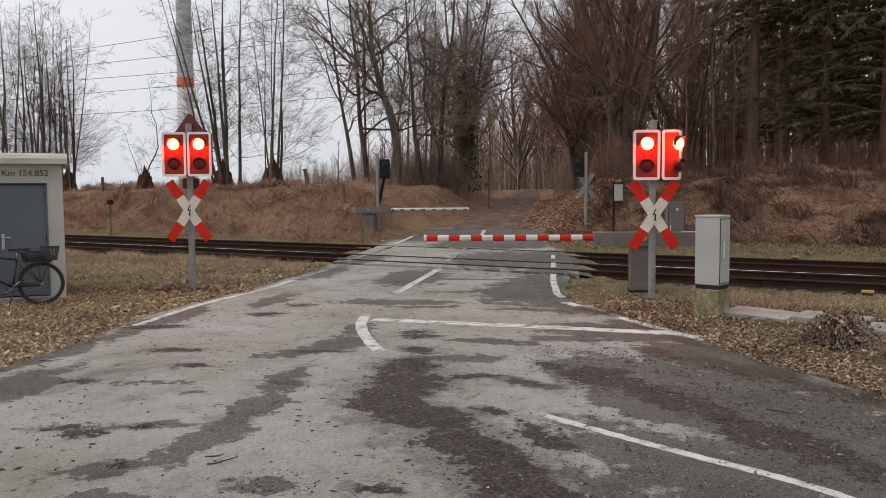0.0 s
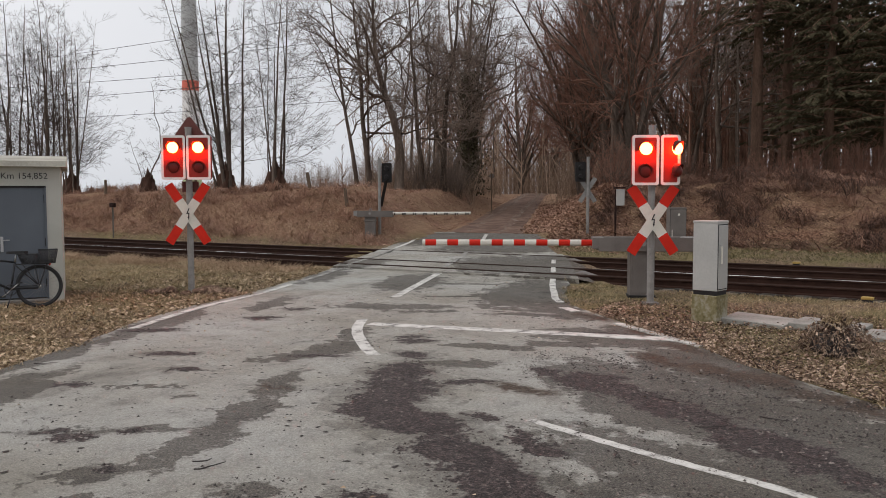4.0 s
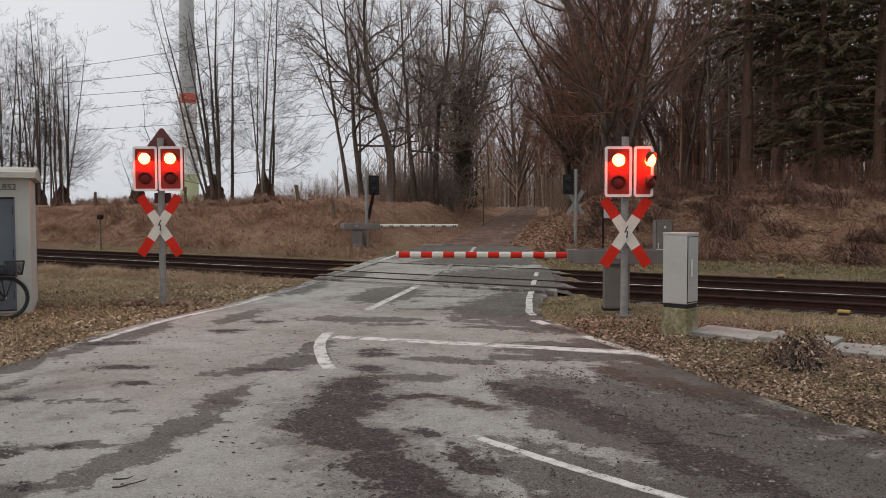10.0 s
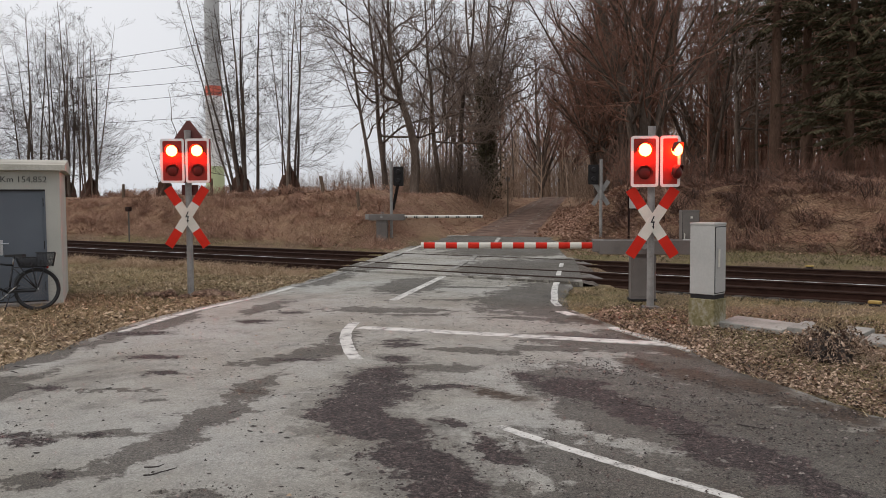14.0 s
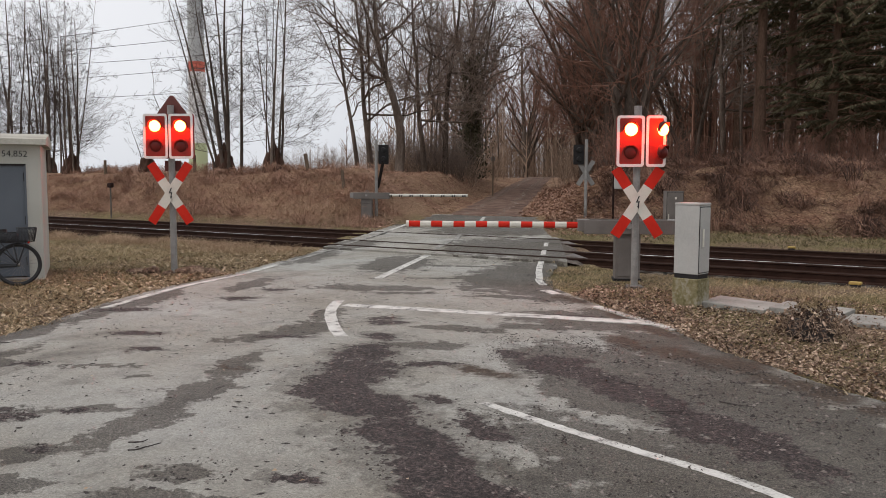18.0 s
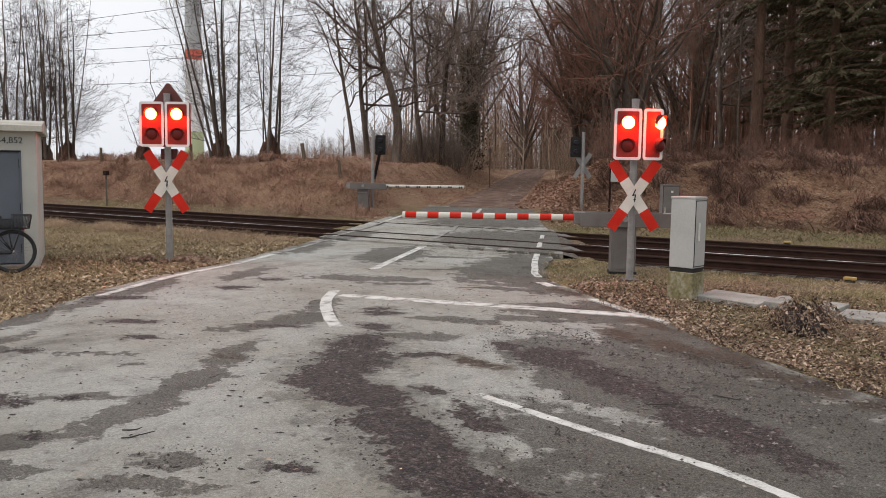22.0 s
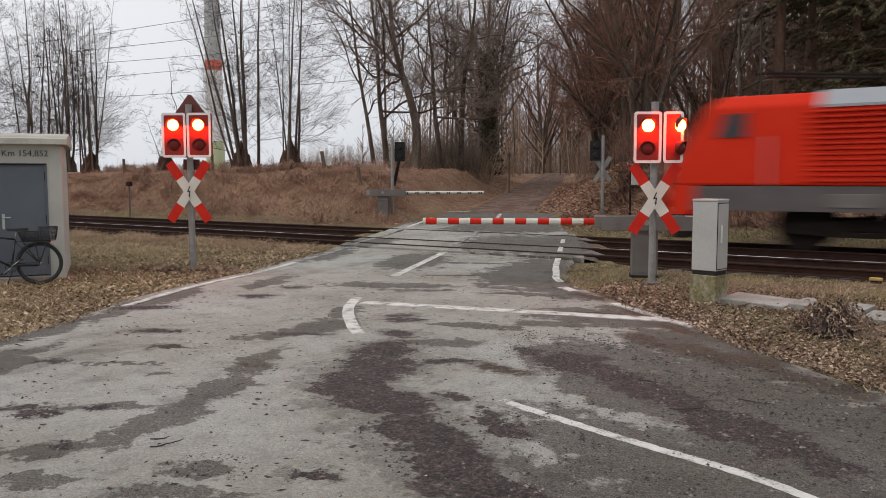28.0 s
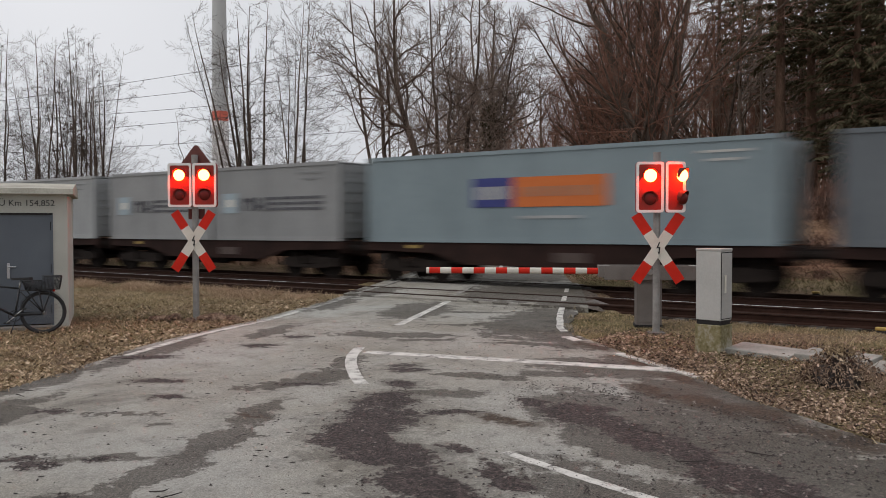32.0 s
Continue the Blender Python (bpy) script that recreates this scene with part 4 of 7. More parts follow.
def curve(pts, n=8):
    out = []
    for i in range(len(pts) - 1):
        p0, p1, p2, p3 = (Vector(pts[max(0, min(len(pts) - 1, i + k))]) for k in (-1, 0, 1, 2))
        for k in range(n):
            t = k / n
            out.append(tuple(0.5 * (2 * p1 + (p2 - p0) * t + (2 * p0 - 5 * p1 + 4 * p2 - p3) * t * t + (3 * p1 - p0 - 3 * p2 + p3) * t ** 3)))
    out.append(tuple(pts[-1]))
    return out


def paint(name, bm, label, material=None):
    return tagged(part(name, bm, material or M_PAINT), label, "road marking", "white road markings", "structure")


paint("edge_line", ribbon(curve([(-9.3, 6.28), (-10.15, 8.1), (-10.72, 9.95), (-11.4, 11.6)]), 0.12), "worn white edge line along the grass verge")
paint("edge_line", ribbon(curve([(-11.43, 11.68), (-12.1, 13.25), (-12.9, 15.0)]), 0.11), "half worn white edge line near the rails", M_PAINTGONE)
paint("edge_line", ribbon(curve([(-13.3, 15.7), (-14.6, 18.6), (-15.9, 21.2)]), 0.12, -0.008), "faint white edge line over the tracks", M_PAINTGONE)
paint("edge_line", ribbon(along((-16.5, 22.2), (-19.6, 28.3)), 0.14), "white edge line beyond the tracks")
paint("stop_line", ribbon(along((-6.86, 8.24), (-2.93, 9.2), 60), 0.25), "broad white stop line across the lane")
paint("curved_line", ribbon(curve([(-7.21, 8.54), (-6.85, 7.96), (-6.47, 7.48), (-6.13, 7.12), (-5.75, 6.74), (-5.45, 6.48)]), 0.145), "short curved white line at the stop line")
paint("centre_line", ribbon(along((-8.35, 10.9), (-10.15, 15.1)), 0.15), "white centre line dash before the tracks")
paint("centre_line", ribbon(along((-10.75, 16.3), (-12.0, 19.0)), 0.13, -0.006), "worn white centre line dash on the crossing", M_PAINTGONE)
paint("centre_line", ribbon(along((-12.4, 19.9), (-13.3, 21.6)), 0.13, -0.03), "worn white centre line dash on the crossing", M_PAINTGONE)
paint("centre_line", ribbon(along((-15.6, 26.6), (-17.2, 29.8)), 0.14), "white centre line dash beyond the tracks")
paint("edge_line", ribbon(curve([(-7.35, 15.2), (-6.66, 13.7), (-6.18, 12.75), (-5.92, 12.2), (-5.6, 11.72)]), 0.12), "thick white edge line curving to the verge")
paint("edge_line", ribbon(along((-8.4, 17.5), (-7.9, 16.4), 4), 0.11, -0.004), "white edge line dash between the rails")
paint("edge_line", ribbon(along((-9.5, 19.9), (-9.0, 18.8), 4), 0.11, -0.02), "white edge line dash between the tracks")
paint("edge_line", ribbon(along((-5.3, 11.15), (-4.95, 10.85), 3), 0.16), "short white edge line scrap")
paint("edge_line", ribbon(along((-3.98, 10.02), (-2.56, 8.87)), 0.12, -0.029), "white edge line by the leaf litter")
paint("lane_line", ribbon(curve([(-2.84, 5.02), (-2.05, 4.76), (-1.47, 4.59), (-0.95, 4.45), (-0.45, 4.22), (0.5, 3.6), (2.0, 2.4)], 14), 0.088), "long white lane line bending away")
paint("cross_line", ribbon(along((-20.4, 30.1), (-17.2, 31.0)), 0.1), "thin white line where the asphalt ends")


# ---- crossing equipment ----
def signal(name, x, y, rz, label, crossed, has_triangle, side_lamps, board_z=2.42, group="crossing signals"):
    """A post with two boards of red lamps, a crossbuck and hoods; local -y faces the road."""
    t = thing(name, x, y, -0.06, rz, label, "crossing signal", group)
    bm = tube((0, 0, 0), (0, 0, board_z + 0.54), 0.058, n=16)
    tube((0, 0, board_z + 0.52), (0, 0, board_z + 0.56), 0.06, n=16, bm=bm)
    part("post", bm, M_GALV, t, smooth=False)
    part("foot_plate", box(0, 0, 0.012, 0.26, 0.26, 0.04, 0.008), M_MOTOR, t, "flat grey foot plate")
    for sx, turned, w in (((-0.235, 0, 0.44), (0.225, 0, 0.44)) if not side_lamps else ((-0.135, 0, 0.43), (0.262, 1, 0.31))):
        m = pose(sx, -0.12, board_z)
        bm = prism(rounded(w, 0.80, 0.045), -0.02, 0.06, axis="y")
        bmesh.ops.transform(bm, matrix=m, verts=bm.verts)
        board = part("signal_board", bm, M_BOARD, t, "dark board with a white rim")
        outer, inner = rounded(w, 0.80, 0.045), rounded(w - 0.085, 0.80 - 0.085, 0.02)
        bm = bmesh.new()
        lo = [[bm.verts.new(m @ Vector((p[0], yy, p[1]))) for p in ring] for ring, yy in ((outer, -0.026), (inner, -0.026), (inner, -0.018), (outer, -0.018))]
        n = len(outer)
        for q in range(4):
            for i in range(n):
                bm.faces.new((lo[q][i], lo[q][(i + 1) % n], lo[(q + 1) % 4][(i + 1) % n], lo[(q + 1) % 4][i]))
        part("rim", bm, M_BORDER, board, "white rim")
        for zz, lit in ((0.18, True), (-0.18, False)):
            ml = m @ (pose(0.05, -0.06, 0, 0, 0, 52) if turned else Matrix())
            bm = bmesh.new()
            bmesh.ops.create_uvsphere(bm, u_segments=20, v_segments=10, radius=0.10)
            bmesh.ops.scale(bm, vec=(1, 0.8 if lit or turned else 0.3, 1), verts=bm.verts)
            bmesh.ops.transform(bm, matrix=ml @ pose(0, -0.05 if lit or turned else -0.02, zz), verts=bm.verts)
            part("lamp" if lit else "spare_lamp", bm, M_LAMP if lit else M_LAMPOFF, board, "glowing red lamp lens" if lit else "dark unlit lens", smooth=True)
            bm = bmesh.new()
            seg = 14
            ring0, ring1, ring2 = [], [], []
            for i in range(seg + 1):
                a = radians(-15 + 210 * i / seg)
                rr = 0.125
                deep = 0.12 if lit or turned else 0.04
                ring0.append(bm.verts.new(ml @ Vector((rr * math.cos(a), -0.02, zz + rr * math.sin(a)))))
                ring1.append(bm.verts.new(ml @ Vector((rr * math.cos(a), -0.02 - deep * (0.35 + 0.65 * max(0, math.sin(a))), zz + rr * math.sin(a) - 0.01))))
                ring2.append(bm.verts.new(ml @ Vector(((rr - 0.006) * math.cos(a), -0.02 - deep * (0.35 + 0.65 * max(0, math.sin(a))), zz + (rr - 0.006) * math.sin(a) - 0.01))))
            for i in range(seg):
                bm.faces.new((ring0[i], ring0[i + 1], ring1[i + 1], ring1[i]))
                bm.faces.new((ring1[i], ring1[i + 1], ring2[i + 1], ring2[i]))
            part("hood", bm, M_SIGHOOD, board, "short dark hood")
        part("bracket", box(sx * 0.6, -0.03, board_z, 0.25, 0.1, 0.06, 0.005), M_GALV, t)
    if has_triangle:
        part("warning_sign_back", prism([(-0.36, board_z + 0.3), (0.36, board_z + 0.3), (0.03, board_z + 0.74), (-0.03, board_z + 0.74)], 0.06, 0.085, axis="y"), M_SIGNBACK, t, "dull back of a triangular sign with a painted red tint")
        part("lower_plate", prism([(-0.15, 1.86), (0.15, 1.86), (0.15, 2.05), (-0.15, 2.05)], 0.06, 0.08, axis="y"), M_SIGNBACK, t, "dull brown plate behind the post")
    crossbuck(t, crossed)
    return t


def crossbuck(t, zc, flip=1):
    """Two crossed arms, white with red ends, and a black lightning mark."""
    L, w, ang = 1.27, 0.165, 56.5
    for k, s in enumerate((1, -1)):
        yy = -0.10 - 0.012 * k
        for name, a, b, mm in (("arm", -L / 2 * 0.46, L / 2 * 0.46, M_WHITE), ("arm_end", L / 2 * 0.46, L / 2, M_RED), ("arm_end", -L / 2, -L / 2 * 0.46, M_RED)):
            bm = box((a + b) / 2, 0, 0, b - a, 0.008, w, 0.0)
            bmesh.ops.transform(bm, matrix=pose(0, yy * flip, zc, 0, s * ang, 0), verts=bm.verts)
            part(name, bm, mm, t, "red end of the crossbuck arm" if mm is M_RED else "white crossbuck arm")
    if flip > 0:
        pts = [(0.015, 0.10), (-0.03, -0.005), (0.012, 0.0), (0.005, -0.06), (-0.008, -0.055), (0.014, -0.11), (0.032, -0.05), (0.022, -0.055), (0.034, 0.02), (-0.002, 0.015), (0.035, 0.10)]
        part("lightning_mark", prism([(p[0], zc + p[1]) for p in pts], -0.122, -0.117, axis="y"), M_DARK, t, "black lightning arrow")


VIEW = 31.5
signal("crossing_signal", -12.05, 9.61, VIEW, "grey signal post with lit red lamps and a crossbuck", 1.46, True, 0, 2.48)
signal("crossing_signal", -4.33, 12.42, VIEW, "grey signal post with lit lamps and crossbuck beside the barrier", 1.37, False, 1, 2.33)


def barrier(x, y, rz, length, label, far=False):
    """A half barrier: motor casing, counterweight beam on both sides, and a striped boom along local -x."""
    t = thing("barrier", x, y, -0.07, rz, label, "barrier", "half barriers")
    bm = box(0, 0, 0.42, 0.42, 0.34, 0.84, 0.015)
    box(0, 0, 0.86, 0.46, 0.38, 0.05, 0.012, bm=bm)
    part("motor_casing", bm, M_MOTOR, t, "grey motor casing")
    part("casing_door", box(0, -0.175, 0.42, 0.34, 0.012, 0.66, 0.004), M_MOTOR, t)
    part("casing_foot", box(0, 0, 0.02, 0.46, 0.37, 0.06, 0.01), M_HOOD, t)
    zb = 0.955 if not far else 1.15
    if far:
        part("casing_top", box(0, 0, 1.0, 0.42, 0.34, 0.26, 0.01), M_MOTOR, t)
    for s in (-1, 1):
        part("beam", box(0.12 if not far else -0.2, s * 0.225, zb - 0.02, 1.75 if not far else 1.4, 0.035, 0.24, 0.008), M_MOTOR, t, "flat counterweight beam")
    part("counterweight", box(0.85 if not far else 0.5, 0, zb, 0.28, 0.4, 0.2, 0.01), M_GALV, t)
    part("axle", tube((0, -0.27, zb), (0, 0.27, zb), 0.05, n=14), M_GALV, t)
    part("boom_socket", box(-0.75, 0, zb, 0.2, 0.4, 0.2, 0.01), M_MOTOR, t)
    part("lifting_eye", torus(0.05, 0.014, 16, 6, pose(0.02, -0.23, zb + 0.13, 90, 0, 0)), M_GALV, t)
    n = 15
    seg = length / n
    x0 = -0.84 if not far else -0.80
    for i in range(n):
        red = (i % 2 == 0)
        m = M_RED if red and not far else M_WHITE
        part("boom_segment", prism(rounded(0.09, 0.108, 0.042, 0, zb), x0 - (i + 1) * seg + 0.0005, x0 - i * seg - 0.0005, axis="x"), m, t, "" if m is M_RED else "")
        if far and red:
            for q in (0.35, 0.75):
                part("boom_clip", box(x0 - (i + q) * seg, 0.05, zb - 0.02, 0.05, 0.03, 0.07), M_HOOD, t, "small dark clip on the boom")
    part("boom_cap", prism(rounded(0.095, 0.113, 0.043, 0, zb), x0 - length - 0.05, x0 - length, axis="x"), M_WHITE, t)
    return t


barrier(-4.805, 13.33, 27.8, 2.95, "half barrier closed, red and white boom with a grey motor casing")
barrier(-19.72, 25.02, 211.5, 3.08, "far half barrier closed, pale boom with dark bands seen from behind", True)


def far_signal(x, y, rz, label, side):
    z = land(x, y)
    t = thing("far_signal", x, y, z, rz, label, "crossing signal", "signals facing the other way")
    part("post", tube((0, 0, 0), (0, 0, 3.0), 0.06, n=12), M_GALV, t)
    part("signal_board", prism(rounded(0.40, 0.76, 0.04, side * 0.28, 2.42), 0.05, 0.12, axis="y"), M_HOOD, t, "dark back of a signal board")
    for zz in (2.6, 2.25):
        part("lamp_housing", tube((side * 0.28, 0.05, zz), (side * 0.28, -0.12, zz), 0.1, 0.075, n=14), M_HOOD, t)
    if side > 0:
        part("brace", tube((0.05, 0.05, 1.1), (0.26, 0.06, 2.1), 0.06, n=8), M_UNDER, t, "dark strut behind the board")
    else:
        for s in (1, -1):
            bm = box(0, 0, 0, 1.1, 0.008, 0.17)
            bmesh.ops.transform(bm, matrix=pose(0, 0.10 + 0.012 * s, 1.72, 0, s * 57, 0), verts=bm.verts)
            part("crossbuck_back", bm, M_GALV, t, "grey back of a crossbuck arm")
    return t


far_signal(-19.55, 25.4, VIEW, "grey post with the dark back of a crossing signal", 1)
far_signal(-12.4, 29.3, VIEW, "grey post with the back of a signal by the leafy bank", -1)


def cabinet(x, y, rz, w, d, h, base_h, z, label, base=True, material=None):
    t = thing("cabinet", x, y, z, rz, label, "cabinet", "trackside cabinets")
    material = material or M_CABINET
    if base:
        part("plinth", box(0, 0, base_h / 2, w + 0.02, d + 0.02, base_h, 0.012), M_MOSSY, t, "mossy yellowish concrete plinth")
        part("sill", box(0, 0, base_h + 0.03, w - 0.02, d - 0.02, 0.07), M_HOOD, t, "dark recessed sill")
    zb = base_h + (0.06 if base else 0)
    part("body", box(0, 0, zb + (h - zb) / 2, w, d, h - zb, 0.008), material, t)
    part("lid", box(0, 0, h + 0.016, w + 0.014, d + 0.014, 0.032, 0.008), material, t)
    part("door_seal", box(0, -d / 2 + 0.002, zb + (h - zb) / 2, w - 0.012, 0.008, h - zb - 0.035), M_HOOD, t, "dark door seal")
    dr = part("door", box(0, -d / 2 - 0.006, zb + (h - zb) / 2, w - 0.04, 0.012, h - zb - 0.06, 0.004), material, t)
    part("handle", tube((0.075 - w / 2, -d / 2 - 0.03, zb + 0.38), (0.075 - w / 2, -d / 2 - 0.03, zb + 0.62), 0.013, n=8), M_WHITE, dr, "slim pale door handle")
    part("handle_plate", box(0.075 - w / 2, -d / 2 - 0.014, zb + 0.5, 0.045, 0.01, 0.3, 0.004), material, dr)
    return t


cabinet(-3.03, 11.05, 79, 0.32, 0.36, 1.42, 0.42, -0.1, "tall pale grey cabinet on a mossy concrete plinth")
CAB2 = (-8.05, 26.3)
small_cabinet = cabinet(*CAB2, 33, 0.55, 0.4, 1.36 - land(*CAB2), 0.1, land(*CAB2) - 0.05, "small brown-grey cabinet beyond the tracks before the bank", False, M_MOTOR)
part("label_plate", box(0.02, -0.214, 1.36 - land(*CAB2) - 0.2, 0.07, 0.012, 0.07), M_WHITE, small_cabinet, "small white label")


# ---- hut ----
def hut():
    w = Vector((0.55, 0.835, 0)).normalized()
    t = thing("equipment_hut", -13.12, 7.76, -0.1, math.degrees(math.atan2(w.y, w.x)), "pale rendered equipment hut with a blue-grey steel door", "hut")
    W, D, Hh = 2.6, 2.2, 2.32
    # local x runs along the front towards the right corner at 0, local y goes back
    dl, dr_, dt = -1.15, -0.23, 2.0
    bm = bmesh.new()
    box((-W + dl) / 2, 0.06, Hh / 2, W + dl, 0.12, Hh, 0.0, bm=bm)
    part("front_wall", bm, M_HUT, t)
    part("front_wall", box(dr_ / 2, 0.06, Hh / 2, -dr_, 0.12, Hh), M_HUT, t)
    part("lintel", box((dl + dr_) / 2, 0.06, (dt + Hh) / 2, dr_ - dl, 0.12, Hh - dt), M_HUT, t)
    part("side_wall", box(-0.06, D / 2 + 0.06, Hh / 2, 0.12, D - 0.12, Hh), M_HUT, t)
    part("side_wall", box(-W + 0.06, D / 2 + 0.06, Hh / 2, 0.12, D - 0.12, Hh), M_HUT, t)
    part("back_wall", box(-W / 2, D + 0.06, Hh / 2, W, 0.12, Hh), M_HUT, t)
    bm = prism([(-0.16, Hh), (D + 0.3, Hh), (D + 0.3, Hh + 0.1), (D / 2 + 0.07, Hh + 0.24), (-0.14, Hh + 0.095)], -W - 0.12, 0.1, axis="x")
    part("roof", bm, M_HUTROOF, t, "weathered overhanging roof slab")
    part("threshold", box((dl + dr_) / 2, -0.02, 0.03, dr_ - dl + 0.1, 0.28, 0.10, 0.01), M_CONCRETE, t)
    for x in (dl + 0.035, dr_ - 0.015):
        part("door_frame", box(x, 0.03, (dt + 0.08) / 2, 0.07 if x < -0.9 else 0.03, 0.09, dt - 0.08), M_HOOD if x < -0.9 else M_DOOR, t)
    part("door_frame", box((dl + dr_) / 2, 0.03, dt - 0.015, dr_ - dl, 0.09, 0.03), M_HOOD, t)
    d = part("door", box((dl + dr_) / 2 + 0.02, 0.035, dt / 2 + 0.04, dr_ - dl - 0.1, 0.045, dt - 0.12, 0.004), M_DOOR, t, "blue-grey steel door")
    part("handle_plate", box(dl + 0.23, 0.005, 1.02, 0.045, 0.015, 0.26, 0.006), M_CHROME, d, "bright handle plate")
    part("handle", tube((dl + 0.23, -0.05, 1.09), (dl + 0.35, -0.05, 1.09), 0.011, n=8), M_CHROME, d, "bright lever handle")
    part("handle_neck", tube((dl + 0.23, 0.0, 1.09), (dl + 0.23, -0.055, 1.09), 0.011, n=8), M_CHROME, d)
    for zz in (0.35, 1.05, 1.78):
        part("hinge", tube((dr_ - 0.03, 0.005, zz - 0.07), (dr_ - 0.03, 0.005, zz + 0.07), 0.012, n=8), M_HOOD, d)
    cu = bpy.data.curves.new("wall_lettering", "FONT")
    cu.body = "BÜ Km 154,852"
    cu.size = 0.145
    cu.extrude = 0.003
    cu.align_x = "RIGHT"
    cu.materials.append(M_DARK)
    tx = new("wall_lettering", cu)
    tx.parent = t
    tx.matrix_basis = pose(-0.195, -0.004, 2.12, 90, 0, 0)
    tagged(tx, "black stencilled lettering on the wall")
    return t


hut()


def bicycle():
    w = Vector((0.55, 0.835, 0)).normalized()
    t = thing("bicycle", -12.63, 7.02, -0.07, math.degrees(math.atan2(w.y, w.x)), "black bicycle with a wire rear basket leaning by the hut door", "bicycle")
    R = 0.345
    hub_r, hub_f, bb = (0.0, 0, R), (-1.08, 0, R), (-0.41, 0, 0.30)
    seat, head, headlow = (-0.345, 0, 0.74), (-1.0, 0, 0.84), (-0.98, 0, 0.64)
    lean = pose(0, 0, 0, -5, 0, 0)

    def add(name, bm, m, parent=t, label="", smooth=True):
        bmesh.ops.transform(bm, matrix=lean, verts=bm.verts)
        return part(name, bm, m, parent, label, smooth)

    for hx in (0.0, -1.08):
        wheel = add("wheel", torus(R - 0.05, 0.010, 48, 6, pose(hx, 0, R, 90, 0, 0)), M_BIKE, label="bicycle wheel")
        add("tyre", torus(R - 0.024, 0.025, 48, 8, pose(hx, 0, R, 90, 0, 0)), M_RUBBER, wheel, "black tyre")
        add("hub", tube((hx, -0.05, R), (hx, 0.05, R), 0.025, n=10), M_CHROME, wheel)
        bm = bmesh.new()
        for i in range(24):
            a = 2 * math.pi * i / 24
            tube((hx + 0.025 * math.cos(a + 1.2), 0.03 * (-1) ** i, R + 0.025 * math.sin(a + 1.2)), (hx + (R - 0.05) * math.cos(a), 0, R + (R - 0.05) * math.sin(a)), 0.0018, n=4, bm=bm)
        add("spokes", bm, M_GALV, wheel)
        bm = bmesh.new()
        prev = None
        for i in range(20):
            a = radians(20 + 150 * i / 19)
            row = [bm.verts.new((hx + (R + 0.018) * math.cos(a), yy, R + (R + 0.018 - abs(yy) * 0.25) * math.sin(a))) for yy in (-0.028, 0, 0.028)]
            if prev:
                for q in (0, 1):
                    bm.faces.new((prev[q], row[q], row[q + 1], prev[q + 1]))
            prev = row
        bmesh.ops.solidify(bm, geom=bm.faces[:], thickness=0.003)
        add("mudguard", bm, M_BIKE)
    bm = bmesh.new()
    for a, b, r in ((bb, seat, 0.016), (bb, headlow, 0.019), (seat, head, 0.016), (head, headlow, 0.02), (hub_r, bb, 0.011), (hub_r, (-0.35, 0, 0.70), 0.010), (headlow, hub_f, 0.013)):
        tube(a, b, r, n=10, bm=bm)
    add("frame", bm, M_BIKE)
    add("seat_post", tube(seat, (-0.32, 0, 0.88), 0.014, n=10), M_CHROME)
    bm = prism([(-0.46, 0.0), (-0.43, 0.02), (-0.30, 0.04), (-0.20, 0.08), (-0.15, 0.05), (-0.15, -0.05), (-0.20, -0.08), (-0.30, -0.04), (-0.43, -0.02)], 0.875, 0.915)
    add("saddle", bm, M_RUBBER, label="black saddle", smooth=False)
    add("chainring", torus(0.085, 0.008, 28, 5, pose(-0.41, -0.05, 0.30, 90, 0, 0)), M_BIKE)
    add("chain_guard", box(-0.22, -0.055, 0.33, 0.42, 0.02, 0.06, 0.02), M_BIKE)
    for s, a in ((-1, 40), (1, 220)):
        ex, ez = -0.41 + 0.17 * math.cos(radians(a)), 0.30 + 0.17 * math.sin(radians(a))
        add("crank", tube((-0.41, s * 0.07, 0.30), (ex, s * 0.08, ez), 0.009, n=8), M_CHROME)
        add("pedal", box(ex, s * 0.13, ez, 0.09, 0.08, 0.022, 0.004), M_RUBBER)
    bm = bmesh.new()
    for s in (-1, 1):
        for px in (-0.24, -0.06, 0.12):
            tube((0.0, s * 0.055, R), (px, s * 0.07, 0.705), 0.006, n=6, bm=bm)
        tube((-0.33, s * 0.07, 0.705), (0.16, s * 0.07, 0.705), 0.007, n=6, bm=bm)
    add("rear_rack", bm, M_BIKE, label="black rear rack")
    bm = bmesh.new()
    x0, x1, y0, y1, z0, z1 = -0.24, 0.24, -0.17, 0.17, 0.715, 0.93
    def rim(x, y, q):
        """A point of the basket's flaring side: the rim steps up towards the back."""
        top = z1 if x > 0.0 else z1 - 0.07
        return (x + (0.04 if x > 0 else -0.05) * q * abs(x) / 0.24, y * (1 + 0.1 * q), z0 + (top - z0) * q)

    for k in range(12):
        q = k / 11
        r = 0.008 if k == 11 else 0.0038
        for yy in (y0, y1):
            tube(rim(x0, yy, q), rim(-0.001, yy, q), r, n=5, bm=bm)
            tube(rim(0.001, yy, q), rim(x1, yy, q), r, n=5, bm=bm)
        for xx in (x0, x1):
            tube(rim(xx, y0, q), rim(xx, y1, q), r, n=5, bm=bm)
    for k in range(26):
        xx = x0 + (x1 - x0) * k / 25
        for yy in (y0, y1):
            tube(rim(xx, yy, 0), rim(xx, yy, 1), 0.0038, n=4, bm=bm)
    for k in range(15):
        yy = y0 + (y1 - y0) * k / 14
        for xx in (x0, x1):
            tube(rim(xx, yy, 0), rim(xx, yy, 1), 0.0038, n=4, bm=bm)
